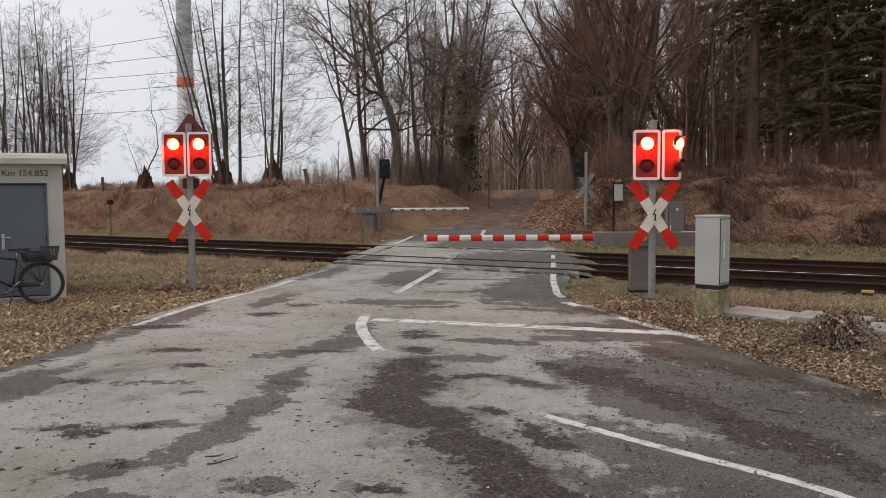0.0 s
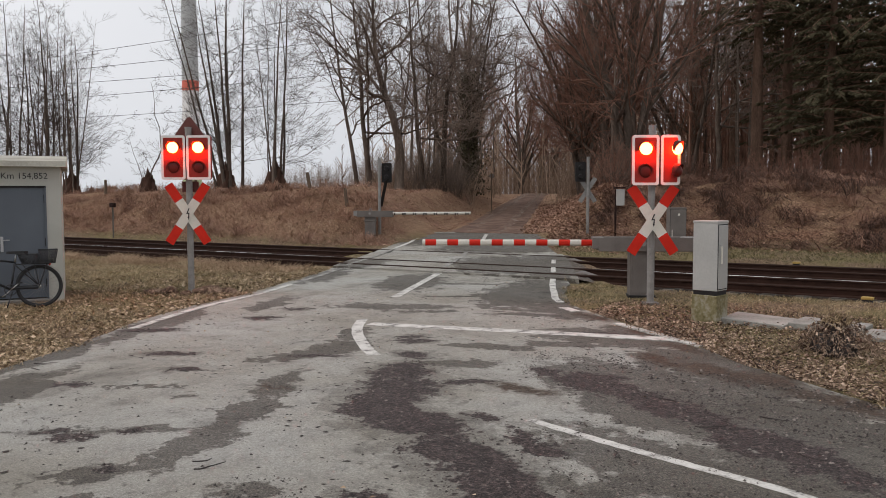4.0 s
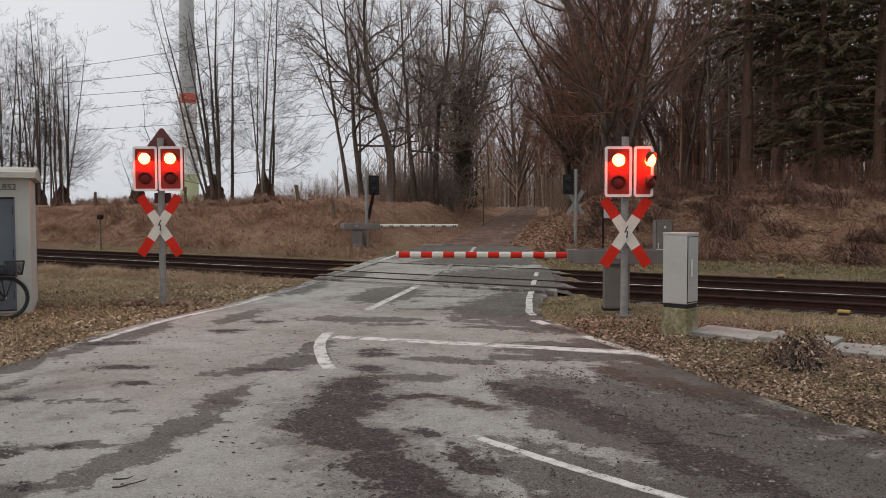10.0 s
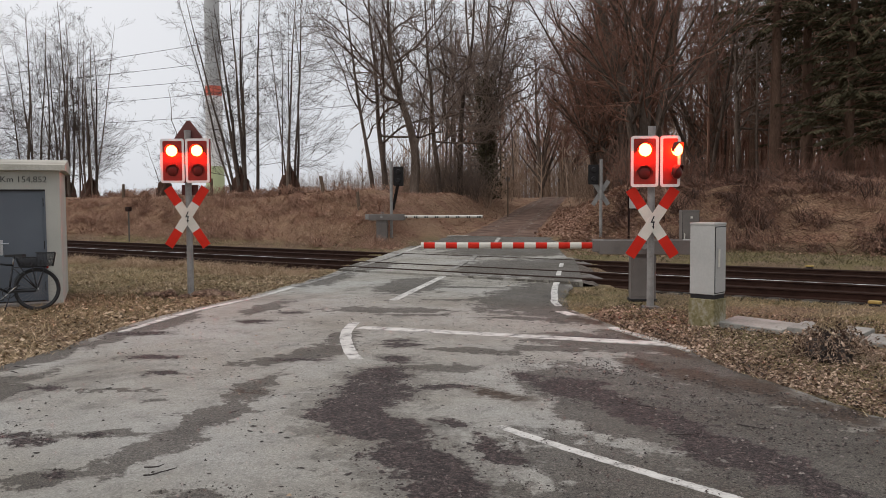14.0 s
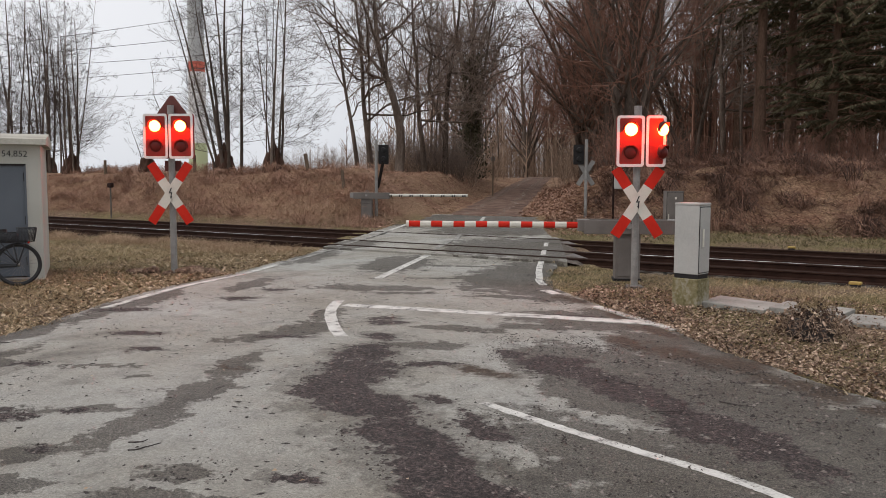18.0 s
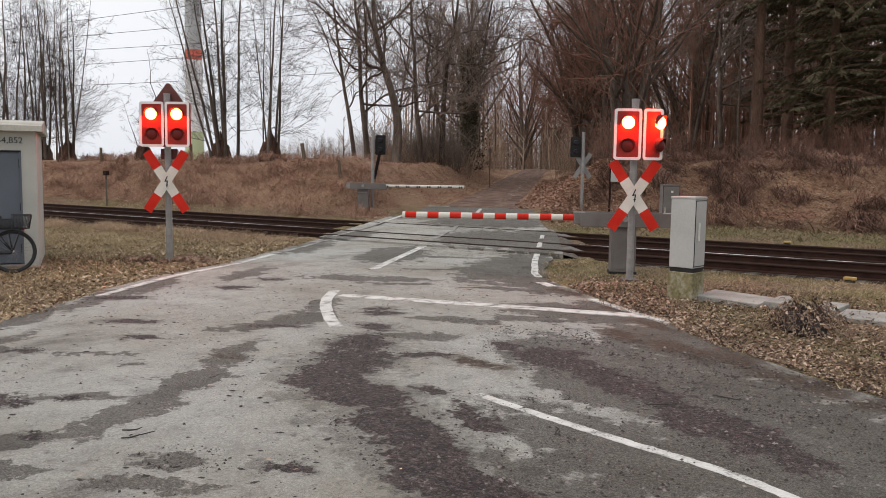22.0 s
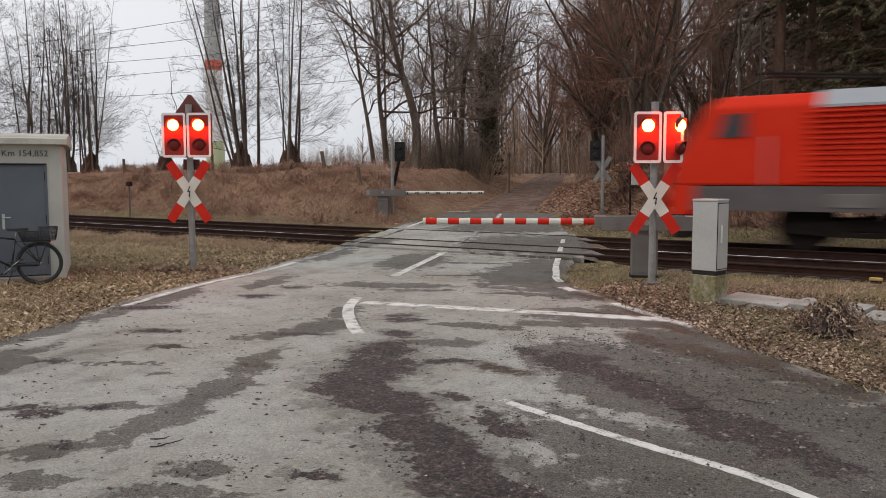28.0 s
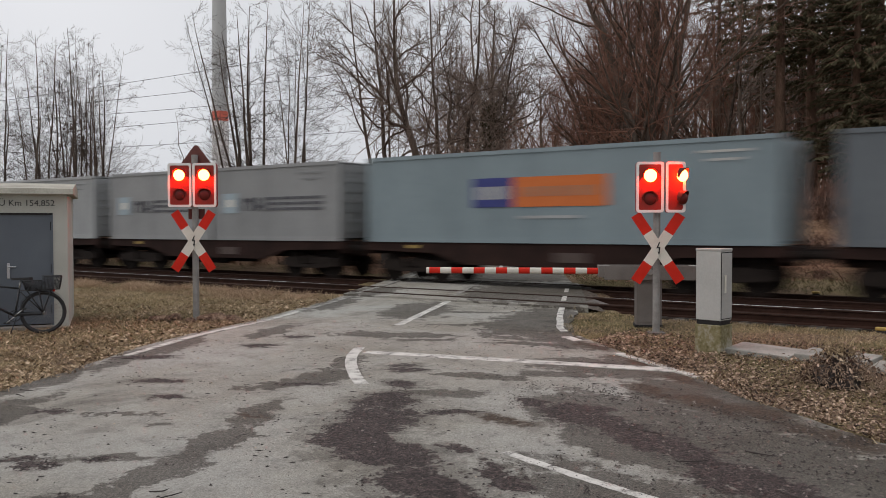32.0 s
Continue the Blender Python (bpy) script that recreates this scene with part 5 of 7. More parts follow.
        tube((x0, yy, z0), (x1, yy, z0), 0.0038, n=4, bm=bm)
    add("basket", bm, M_BIKE, label="black wire mesh basket")
    add("kickstand", tube((-0.39, -0.04, 0.26), (-0.46, -0.16, 0.02), 0.009, n=8), M_BIKE)
    add("rear_light", box(0.16, 0, 0.70, 0.03, 0.08, 0.04, 0.006), M_RED)
    add("stem", tube(head, (-1.02, 0, 1.04), 0.014, n=8), M_CHROME)
    add("handlebar", tube((-0.98, -0.29, 1.06), (-0.98, 0.29, 1.06), 0.011, n=8), M_BIKE)
    return t


bicycle()


# ---- cable duct covers and litter by the cabinet ----
def duct():
    for i, (x, y) in enumerate(((-2.4, 11.25), (-1.5, 11.2), (-0.62, 10.8), (0.28, 10.7))):
        ob = part("duct_cover", box(0, 0, 0, 0.87, 0.66, 0.22, 0.012), M_SLAB)
        ob.matrix_basis = pose(x, y, -0.105 + (0, 0.01, -0.02, -0.01)[i], random.uniform(-2, 2), random.uniform(-2, 2), -7 + random.uniform(-3, 3))
        tagged(ob, "grey concrete cable duct cover slab lying in the grass", "concrete slab", "duct covers by the cabinet")


duct()


# ---- trees ----
def limb_points(rng, p, d, length, n, wander, lift):
    pts = [p.copy()]
    step = length / n
    for i in range(n):
        d = (d + Vector((rng.gauss(0, wander), rng.gauss(0, wander), rng.gauss(0, wander) + lift))).normalized()
        p = p + d * step
        pts.append(p.copy())
    return pts, d


def add_tube(v, f, pts, r0, r1, k):
    base = len(v)
    n = len(pts)
    for i, p in enumerate(pts):
        d = (pts[min(i + 1, n - 1)] - pts[max(i - 1, 0)]).normalized()
        a = d.cross(Vector((0.31, 0.95, 0.02))).normalized()
        b = d.cross(a)
        r = r0 + (r1 - r0) * i / (n - 1)
        for j in range(k):
            c = 2 * math.pi * j / k
            q = p + a * (r * math.cos(c)) + b * (r * math.sin(c))
            v.append((q.x, q.y, q.z))
    for i in range(n - 1):
        for j in range(k):
            f.append((base + i * k + j, base + i * k + (j + 1) % k, base + (i + 1) * k + (j + 1) % k, base + (i + 1) * k + j))


def sprout(rng, wood, limbs, twigs, p, d, length, r, level, spec, line=None):
    """Grows one limb and its side limbs; thick ones go to wood, thin ones to twigs."""
    last = level >= len(spec["kids"])
    n = spec.get("tip", 2) if last else max(3, min(10, int(length / spec["seg"])))
    if line:
        pts, n = line, len(line) - 1
    else:
        pts, _ = limb_points(rng, p, d, length, n, spec["wander"][level], spec["lift"][level])
    tip = r * (0.12 if level == 0 else 0.25)
    if level == 0:
        tgt = ([], [])
        wood.append(tgt)
    else:
        tgt = limbs if level == 1 and r > 0.03 else twigs
    add_tube(tgt[0], tgt[1], pts, r, max(tip, spec.get("fine", 0.005) * 0.8), 7 if r > 0.06 else (4 if r > 0.02 else 3))
    if level >= len(spec["kids"]):
        return
    count = int(spec["kids"][level] * (0.75 + 0.5 * rng.random()) * (1 if level == 0 else min(1.4, 0.4 + length / spec["ref"][level])))
    for i in range(count):
        s0 = spec["from"][level]
        s = s0 + (1 - s0) * ((i + rng.random()) / count)
        q = s * n
        a = min(int(q), n - 1)
        pos = pts[a].lerp(pts[a + 1], q - a)
        axis = (pts[a + 1] - pts[a]).normalized()
        turn = rng.random() * 2 * math.pi
        side = axis.cross(Vector((math.cos(turn), math.sin(turn), 0.3))).normalized()
        ang = radians(spec["angle"][level] + rng.gauss(0, spec.get("spread", 9)))
        dd = axis * math.cos(ang) + side * math.sin(ang)
        ln = length * spec["ratio"][level] * (1.15 - 0.75 * (s - s0) / (1 - s0)) * (0.7 + 0.6 * rng.random())
        sprout(rng, wood, limbs, twigs, pos, dd, ln, max(spec.get("fine", 0.0065), r * (1 - 0.65 * s) * spec["thin"][level]), level + 1, spec)


def tree_thing(name, label, seed, stems, spec, twig_mat, group, extra=None):
    rng = random.Random(seed)
    wood, limbs, twigs = [], ([], []), ([], [])
    for px, py, dx, dy, ln, r, *line in stems(rng):
        sprout(rng, wood, limbs, twigs, Vector((px, py, -0.25)), Vector((dx, dy, 1)).normalized(), ln, r, 0, spec, line[0] if line else None)
    t = thing(name, 0, 0, 0, 0, label, "tree", group)
    for w in wood:
        part_mesh("trunk", raw_mesh("trunk", *w), M_BARK, t, smooth=True)
    if limbs[0]:
        part_mesh("limb_work", raw_mesh("limb_work", *limbs), M_BARK, t, "bare spreading limbs", smooth=True)["kind"] = "stuff"
    part_mesh("crown", raw_mesh("crown", *twigs), twig_mat, t, "bare leafless twigs")["kind"] = "stuff"
    if extra:
        extra(t, rng)
    return t


SPEC_ALDER = dict(seg=0.55, wander=(0.035, 0.07, 0.10, 0.1), lift=(0.06, 0.03, 0.03, 0.02), tip=1, fine=0.0046, kids=(20, 7, 2), ref=(1, 1.5, 0.7), angle=(63, 34, 34), ratio=(0.25, 0.40, 0.45), thin=(0.2, 0.5, 0.6))
SPEC_ALDER["from"] = (0.12, 0.2, 0.2)
SPEC_OAK = dict(seg=0.5, wander=(0.05, 0.16, 0.17, 0.16), lift=(0.05, 0.03, 0.03, 0.02), tip=2, fine=0.0078, spread=17, kids=(12, 10, 7), ref=(1, 3.0, 1.4), angle=(64, 46, 42), ratio=(0.36, 0.42, 0.5), thin=(0.46, 0.55, 0.55))
SPEC_OAK["from"] = (0.30, 0.14, 0.15)
SPEC_BEECH = dict(seg=0.9, wander=(0.04, 0.09, 0.13, 0.15), lift=(0.04, 0.07, 0.04, 0.0), tip=1, kids=(18, 10, 7), ref=(1, 4.0, 1.6), angle=(40, 38, 42), ratio=(0.48, 0.42, 0.45), thin=(0.36, 0.45, 0.5))
SPEC_BEECH["from"] = (0.12, 0.15, 0.1)
SPEC_THIN = dict(tip=1, seg=1.2, wander=(0.03, 0.1, 0.15), lift=(0.05, 0.05, 0.02), kids=(24, 6), ref=(1, 2.0), angle=(55, 45), ratio=(0.18, 0.5), thin=(0.28, 0.5))
SPEC_THIN["from"] = (0.3, 0.15)
SPEC_BUSH = dict(tip=1, seg=0.6, wander=(0.12, 0.16, 0.2), lift=(0.04, 0.03, 0.02), kids=(7, 4), ref=(1, 1.0), angle=(38, 40), ratio=(0.5, 0.5), thin=(0.5, 0.6))
SPEC_BUSH["from"] = (0.2, 0.2)
SIDE, AWAY = Vector((0.846, 0.533, 0)), Vector((-0.533, 0.846, 0))


def clump(n, height, spread, r, lean=0.0):
    """Coppice stems that splay at the stool and then rise; lean tips the whole clump along the bank."""
    def stems(rng):
        out = []
        for i in range(n):
            a = 6.283 * (i + 0.7 * rng.random()) / n
            k = spread * (0.35 + 0.8 * rng.random())
            tip = SIDE * lean + Vector((k * math.cos(a), k * math.sin(a), 0))
            out.append((0.26 * math.cos(a), 0.26 * math.sin(a), tip.x, tip.y, height * (0.72 + 0.33 * rng.random()), r * (0.55 + 0.7 * rng.random())))
        return out
    return stems


def single(height, r, dx=0.0, dy=0.0, forks=1):
    def stems(rng):
        return [(0.12 * i, 0.1 * i, dx + 0.22 * i, dy - 0.12 * i, height * (1 - 0.1 * i), r * (1 - 0.2 * i)) for i in range(forks)]
    return stems


def bent(*trunks):
    """Trunks that follow a bend: (radius, ((sideways, height), ...)) in metres."""
    def stems(rng):
        out = []
        for r, bend in trunks:
            line = [SIDE * p + AWAY * (0.02 * q * rng.gauss(0, 1)) + Vector((0, 0, q)) for p, q in curve(bend, 3)]
            out.append((0, 0, 0, 0, bend[-1][1], r, line))
        return out
    return stems


def stool(t, rng):
    bm = bmesh.new()
    bmesh.ops.create_icosphere(bm, subdivisions=4, radius=0.42)
    for v in bm.verts:
        v.co *= 1 + 0.5 * noise.noise(v.co * 4.1 + Vector((t.location.x, 3, 1))) + 0.25 * noise.noise(v.co * 11)
        v.co.z = v.co.z * 2.3 + 0.25
        v.co.x *= 0.8
        v.co.y *= 0.8
        v.co.x *= 1.0 + 0.9 * max(0, 0.35 - v.co.z)
        v.co.y *= 1.0 + 0.9 * max(0, 0.35 - v.co.z)
    part("stool", bm, M_STOOL, t, "knobbly old cut stump", smooth=True)


def ivy(height, rad, n):
    def extra(t, rng):
        v, f = [], []
        for i in range(n):
            z = height * rng.random() ** 0.9
            a = rng.random() * 6.283
            rr = rad * abs(rng.gauss(0.5, 0.45)) * (1.1 - 0.4 * z / height) * (1 + 0.5 * noise.noise((2 * math.cos(a), 2 * math.sin(a), z * 0.8)))
            c = Vector((rr * math.cos(a), rr * math.sin(a), z))
            s = 0.05 + 0.07 * rng.random()
            u = Vector((rng.gauss(0, 1), rng.gauss(0, 1), rng.gauss(0, 1))).normalized()
            w = u.cross(Vector((rng.gauss(0, 1), rng.gauss(0, 1), rng.gauss(0, 1)))).normalized()
            b = len(v)
            for q in (-u * s, w * s * 0.8, u * s, -w * s * 0.8):
                p = c + q
                v.append((p.x, p.y, p.z))
            f.append((b, b + 1, b + 2, b + 3))
        part_mesh("ivy", raw_mesh("ivy", v, f), M_IVY, t, "dark green ivy climbing the trunk")
    return extra


def conifer(name, label, seed, height, r, bare, dens, gap):
    """A tall spruce or pine: straight trunk, dead lower whorls and a drooping needle crown."""
    rng = random.Random(seed)
    wood, twigs, needle = ([], []), ([], []), ([], [])
    pts, _ = limb_points(rng, Vector((0, 0, -0.3)), Vector((0, 0, 1)), height, 10, 0.012, 0.03)
    add_tube(wood[0], wood[1], pts, r, 0.03, 9)
    z = 1.5
    while z < height - 0.4:
        q = z / height
        live = q > bare
        for i in range(rng.randint(4, 6) if live else rng.randint(1, 3)):
            a = rng.random() * 6.283
            ln = (0.9 + 3.2 * (1 - q) ** 0.8 * (1 if live else 0.5)) * (0.6 + 0.6 * rng.random())
            base = Vector((0.0, 0.0, z)) + Vector((pts[int(q * 9)].x, pts[int(q * 9)].y, 0))
            d = Vector((math.cos(a), math.sin(a), 0.15 if live else -0.05))
            lp, _ = limb_points(rng, base, d, ln, 5, 0.08, -0.09 if live else -0.03)
            add_tube(twigs[0], twigs[1], lp, 0.03 if live else 0.018, 0.005, 3)
            if live:
                for j in range(int(dens * ln)):
                    s = 0.12 + 0.88 * rng.random()
                    k = min(int(s * 5), 4)
                    p = lp[k].lerp(lp[k + 1], s * 5 - k)
                    out = (lp[k + 1] - lp[k]).normalized()
                    sd = out.cross(Vector((0, 0, 1))).normalized() * rng.choice((-1, 1))
                    u = (sd * (0.3 + 0.7 * rng.random()) + out * 0.6 + Vector((0, 0, -0.25 - 0.5 * rng.random()))).normalized() * (0.14 + 0.26 * rng.random())
                    w = u.cross(Vector((rng.gauss(0, 1), rng.gauss(0, 1), rng.gauss(0, 1)))).normalized() * 0.036
                    b = len(needle[0])
                    for c in (p - w * 0.4, p + u * 0.5 - w, p + u, p + u * 0.5 + w):
                        needle[0].append((c.x, c.y, c.z))
                    needle[1].append((b, b + 1, b + 2, b + 3))
        z += gap if live else 0.6
    t = thing(name, 0, 0, 0, 0, label, "tree", "conifers of the wood")
    part_mesh("trunk", raw_mesh("trunk", *wood), M_SPRUCEBARK, t, smooth=True)
    part_mesh("bough_frame", raw_mesh("branches", *twigs), M_REDTWIG, t)
    part_mesh("crown", raw_mesh("crown", *needle), M_NEEDLE, t, "dark green drooping needles")["kind"] = "stuff"
    return t


def stand(t, spots):
    """Puts the thing at the first spot and copies at the others: x, y, turn, scale."""
    for i, (x, y, turn, s) in enumerate(spots):
        m = pose(x, y, land(x, y) - 0.05, 0, 0, turn) @ Matrix.Scale(s, 4)
        if i == 0:
            first = m
        else:
            c = copy_thing(t, m)
            c.matrix_basis = m
    t.matrix_basis = first


# Camera-based bearings: a spot at depth d and sideways share k of it, seen from the standing place
def spot(px, d):
    k = (px - 784) / 1449
    return (-0.12 + d * (-0.5326 + 0.846 * k), -0.67 + d * (0.846 + 0.5326 * k))


def spot_y(px, y):
    k = (px - 784) / 1449
    return spot(px, (y + 0.67) / (0.846 + 0.5326 * k))


def at_y(px, y, turn=0.0, s=1.0):
    return (*spot_y(px, y), turn, s)


def at_spot(px, d, turn=0.0, s=1.0):
    x, y = spot(px, d)
    return (x, y, turn, s)


alder_a = tree_thing("alder_clump", "bare multi-stemmed alder clump rising from an old stool", 11, clump(6, 10.2, 0.10, 0.075), SPEC_ALDER, M_ALDERTWIG, "alders on the bank", stool)
stand(alder_a, [at_y(486, 28.6, 10, 1.1), at_y(30, 30.5, 120, 1.25), at_y(-60, 29, 20, 1.3)])
alder_b = tree_thing("alder_clump", "bare alder clump with many slender fanning stems", 12, clump(8, 10.0, 0.15, 0.066), SPEC_ALDER, M_ALDERTWIG, "alders on the bank", stool)
stand(alder_b, [at_y(124, 28.4, 0, 1.15), at_y(78, 31.5, 200, 1.3)])
alder_c = tree_thing("slender_alder", "slender bare alder with a few upright stems", 13, clump(2, 11, 0.05, 0.075), SPEC_ALDER, M_ALDERTWIG, "alders on the bank")
stand(alder_c, [at_y(417, 29.4, 0, 1.1), at_y(95, 29.5, 190, 1.2), at_y(5, 28.6, 90, 1.2)])
alder_d = tree_thing("alder_clump", "bare alder clump leaning over a splayed stool", 14, clump(6, 10.2, 0.11, 0.088, -0.15), SPEC_ALDER, M_ALDERTWIG, "alders on the bank", stool)
stand(alder_d, [at_y(398, 28.2, 0, 1.15)])
alder_e = tree_thing("young_alder", "small crooked young alder on a brown stool", 15, bent((0.055, ((0, -0.25), (0.2, 1.2), (0.75, 2.4), (0.55, 4.2), (0.3, 6.0))), (0.03, ((0, -0.2), (-0.5, 1.5), (-1.1, 3.4)))), SPEC_ALDER, M_ALDERTWIG, "alders on the bank", stool)
stand(alder_e, [at_y(260, 28.4, 0, 1.0)])


def clear(spots, gap=3.4):
    return [s for s in spots if abs(s[0] - interp(ROAD_X, s[1])) > gap]


oak_a = tree_thing("oak", "slender bare oak leaning out over the bank", 21, bent((0.15, ((0, -0.3), (-0.35, 2.4), (-0.7, 4.4), (-1.15, 7.6), (-1.5, 10.6), (-2.0, 16)))), SPEC_OAK, M_TWIG, "oaks by the gravel track")
stand(oak_a, clear([at_spot(632, 50), at_spot(690, 64, 200, 1.0), at_spot(1010, 84, 200, 1.1), at_spot(1215, 50, 160, 1.05)]))
oak_b = tree_thing("oak", "tall bare oak with a straight grey trunk", 22, bent((0.21, ((0, -0.3), (-0.2, 2.2), (-0.45, 4.3), (-0.6, 7.6), (-0.9, 10.6), (-1.1, 17)))), SPEC_OAK, M_TWIG, "oaks by the gravel track")
stand(oak_b, clear([at_spot(653, 51), at_spot(747, 54, 10, 1.0), at_spot(1040, 96, 300, 1.05), at_spot(1270, 54, 30, 1.1)]))
oak_l = tree_thing("leaning_oak", "bare oak with a stout bent trunk and long level limbs", 24, bent((0.31, ((0, -0.3), (0.1, 2.4), (-0.3, 4.4), (-0.9, 6.2), (-1.3, 8.4), (-1.45, 10.8), (-1.2, 17)))), SPEC_OAK, M_TWIG, "oaks by the gravel track")
stand(oak_l, [at_spot(702, 49)])
oak_f = tree_thing("forked_oak", "bare forked oak with crooked rising limbs", 26, bent((0.24, ((0, -0.3), (0.05, 3.0), (0.25, 6.5), (0.9, 10.5), (1.0, 16))), (0.15, ((0, 2.4), (-0.5, 4.2), (-1.1, 6.2), (-0.9, 8.4), (-1.6, 11.5), (-1.7, 15)))), SPEC_OAK, M_TWIG, "oaks by the gravel track")
stand(oak_f, clear([at_spot(781, 55), at_spot(818, 66, 200, 1.15)]))
oak_c = tree_thing("ivied_oak", "bare oak with its trunk wrapped in dark ivy", 23, bent((0.3, ((0, -0.3), (0.1, 4), (0.0, 9), (0.3, 17))), (0.2, ((0, 3), (0.8, 7), (1.3, 11), (2.2, 16)))), SPEC_OAK, M_TWIG, "oaks by the gravel track", ivy(9.5, 1.0, 7000))
stand(oak_c, [at_spot(826, 64, 0, 1.0)])
arching = tree_thing("beech", "old bare beech with boughs arching over the gravel track", 32, bent((0.3, ((0, -0.3), (-0.5, 3), (-1.3, 6), (-2.2, 9), (-3.5, 11.5), (-5.5, 15))), (0.36, ((0.1, -0.3), (0.2, 6), (0.5, 11), (0.4, 17))), (0.28, ((0.3, -0.3), (1.1, 5), (1.9, 10), (3.0, 16)))), SPEC_BEECH, M_REDTWIG, "beeches by the crossing")
stand(arching, [at_spot(1103, 41), at_spot(1024, 60, 0, 0.95)])
beech = tree_thing("beech", "broad bare beech with fanning reddish-brown branches", 31, single(17, 0.36, -0.04, 0.0, 3), SPEC_BEECH, M_REDTWIG, "beeches by the crossing")
stand(beech, [at_spot(1066, 58, 140, 1.0), at_spot(1215, 60, 250, 0.9), at_spot(1015, 88, 60, 1.1), at_spot(838, 82, 200, 1.1), at_spot(915, 120, 120, 1.25), at_spot(1030, 72, 310, 1.05), at_spot(955, 140, 20, 1.35)])
pole_tree = tree_thing("young_tree", "thin straight bare young tree in the wood", 41, single(14, 0.10), SPEC_THIN, M_TWIG, "young trees of the wood")
rng_w = random.Random(5)
spots = [at_spot(648, 52.5, 40, 1.0), at_spot(764, 60, 130, 1.0)]
for i in range(20):
    spots.append(at_spot(rng_w.uniform(720, 960), rng_w.uniform(60, 105), rng_w.uniform(0, 360), rng_w.uniform(0.7, 1.15)))
for i in range(44):
    spots.append(at_spot(rng_w.uniform(1060, 1700), rng_w.uniform(46, 95), rng_w.uniform(0, 360), rng_w.uniform(0.8, 1.3)))
spots = [s for s in spots if abs(s[0] - interp(ROAD_X, s[1])) > (4.2 if s[0] < interp(ROAD_X, s[1]) else 6.5)]
stand(pole_tree, spots)

spruce_a = conifer("spruce", "tall dark spruce with a dense drooping needle crown", 51, 19, 0.27, 0.13, 44, 0.38)
spruce_b = conifer("spruce", "tall spruce with a bare brown lower trunk", 52, 21, 0.33, 0.36, 38, 0.48)
stand(spruce_a, [at_spot(1455, 41, 0, 1.0), at_spot(1565, 38, 70, 1.05), at_spot(1505, 47, 140, 1.1), at_spot(1660, 42, 210, 1.1), at_spot(1430, 54, 280, 1.15), at_spot(1590, 55, 160, 1.2)])
stand(spruce_b, [at_spot(1331, 42, 0, 1.0), at_spot(1384, 44, 60, 1.0), at_spot(1290, 57, 180, 1.05), at_spot(1360, 60, 240, 1.05), at_spot(1222, 66, 30, 1.15), at_spot(1420, 66, 330, 1.1), at_spot(1720, 50, 15, 1.1)])

bush = tree_thing("bush", "leafless brown bush at the wood's edge", 61, clump(14, 3.2, 0.5, 0.022), SPEC_BUSH, M_TWIG, "bushes at the wood's edge")
stand(bush, clear([at_spot(rng_w.uniform(670, 845), rng_w.uniform(50, 66), rng_w.uniform(0, 360), rng_w.uniform(0.5, 1.2)) for i in range(18)], 3.6))
red_bush = tree_thing("bush", "leafless reddish-brown bush under the spruces", 62, clump(12, 2.6, 0.6, 0.018), SPEC_BUSH, M_REDTWIG, "bushes at the wood's edge")
stand(red_bush, clear([at_spot(rng_w.uniform(1040, 1640), rng_w.uniform(37, 60), rng_w.uniform(0, 360), rng_w.uniform(0.45, 1.15)) for i in range(22)], 4.2))


def far_wood(name, label, pts, h, dens, thick=1.0, material=M_TWIG):
    """A distant belt of bare trees: many thin stems with fans of twigs, in one mesh."""
    rng = random.Random(77)
    v, f = [], []
    for (x0, y0), (x1, y1) in zip(pts, pts[1:]):
        ln = math.hypot(x1 - x0, y1 - y0)
        for i in range(int(ln * dens)):
            k = rng.random()
            x, y = x0 + (x1 - x0) * k + rng.gauss(0, 6), y0 + (y1 - y0) * k + rng.gauss(0, 6)
            hh = h * (0.35 + 0.8 * rng.random())
            if y < 104 and abs(x - interp(ROAD_X, y)) < 7.5:
                continue
            z = land(x, y)
            add_tube(v, f, [Vector((x, y, z)), Vector((x + rng.gauss(0, 0.3), y, z + hh))], 0.12 * thick, 0.03 * thick, 3)
            for j in range(9):
                s = 0.25 + 0.7 * rng.random()
                a = rng.random() * 6.28
                l2 = hh * 0.3 * (1.2 - s)
                p = Vector((x, y, z + hh * s))
                add_tube(v, f, [p, p + Vector((math.cos(a) * l2 * 0.7, math.sin(a) * l2 * 0.7, l2))], 0.07 * thick, 0.02 * thick, 3)
    ob = part_mesh(name, raw_mesh(name, v, f), material)
    return tagged(ob, label, "woodland", kind="stuff")


# Both far belts take the twig colour with haze mixed in.
far_wood("far_woods", "distant belt of bare trees on the horizon", [spot(-500, 520), spot(300, 480), spot(480, 420)], 10.0, 2.2, 0.5, M_HAZETWIG)
far_wood("far_woods", "distant grey belt of bare wood beyond the bank", [spot(470, 270), spot(560, 235), spot(640, 200), spot(760, 180)], 8.6, 7.0, 0.36, M_HAZETWIG)
far_wood("wood_background", "dense bare wood behind the gravel track", [spot(730, 118), spot(800, 126), spot(900, 150), spot(1040, 170), spot(1130, 110), spot(1300, 95), spot(1800, 80)], 14, 4.4, 1.0, M_BRUSH)


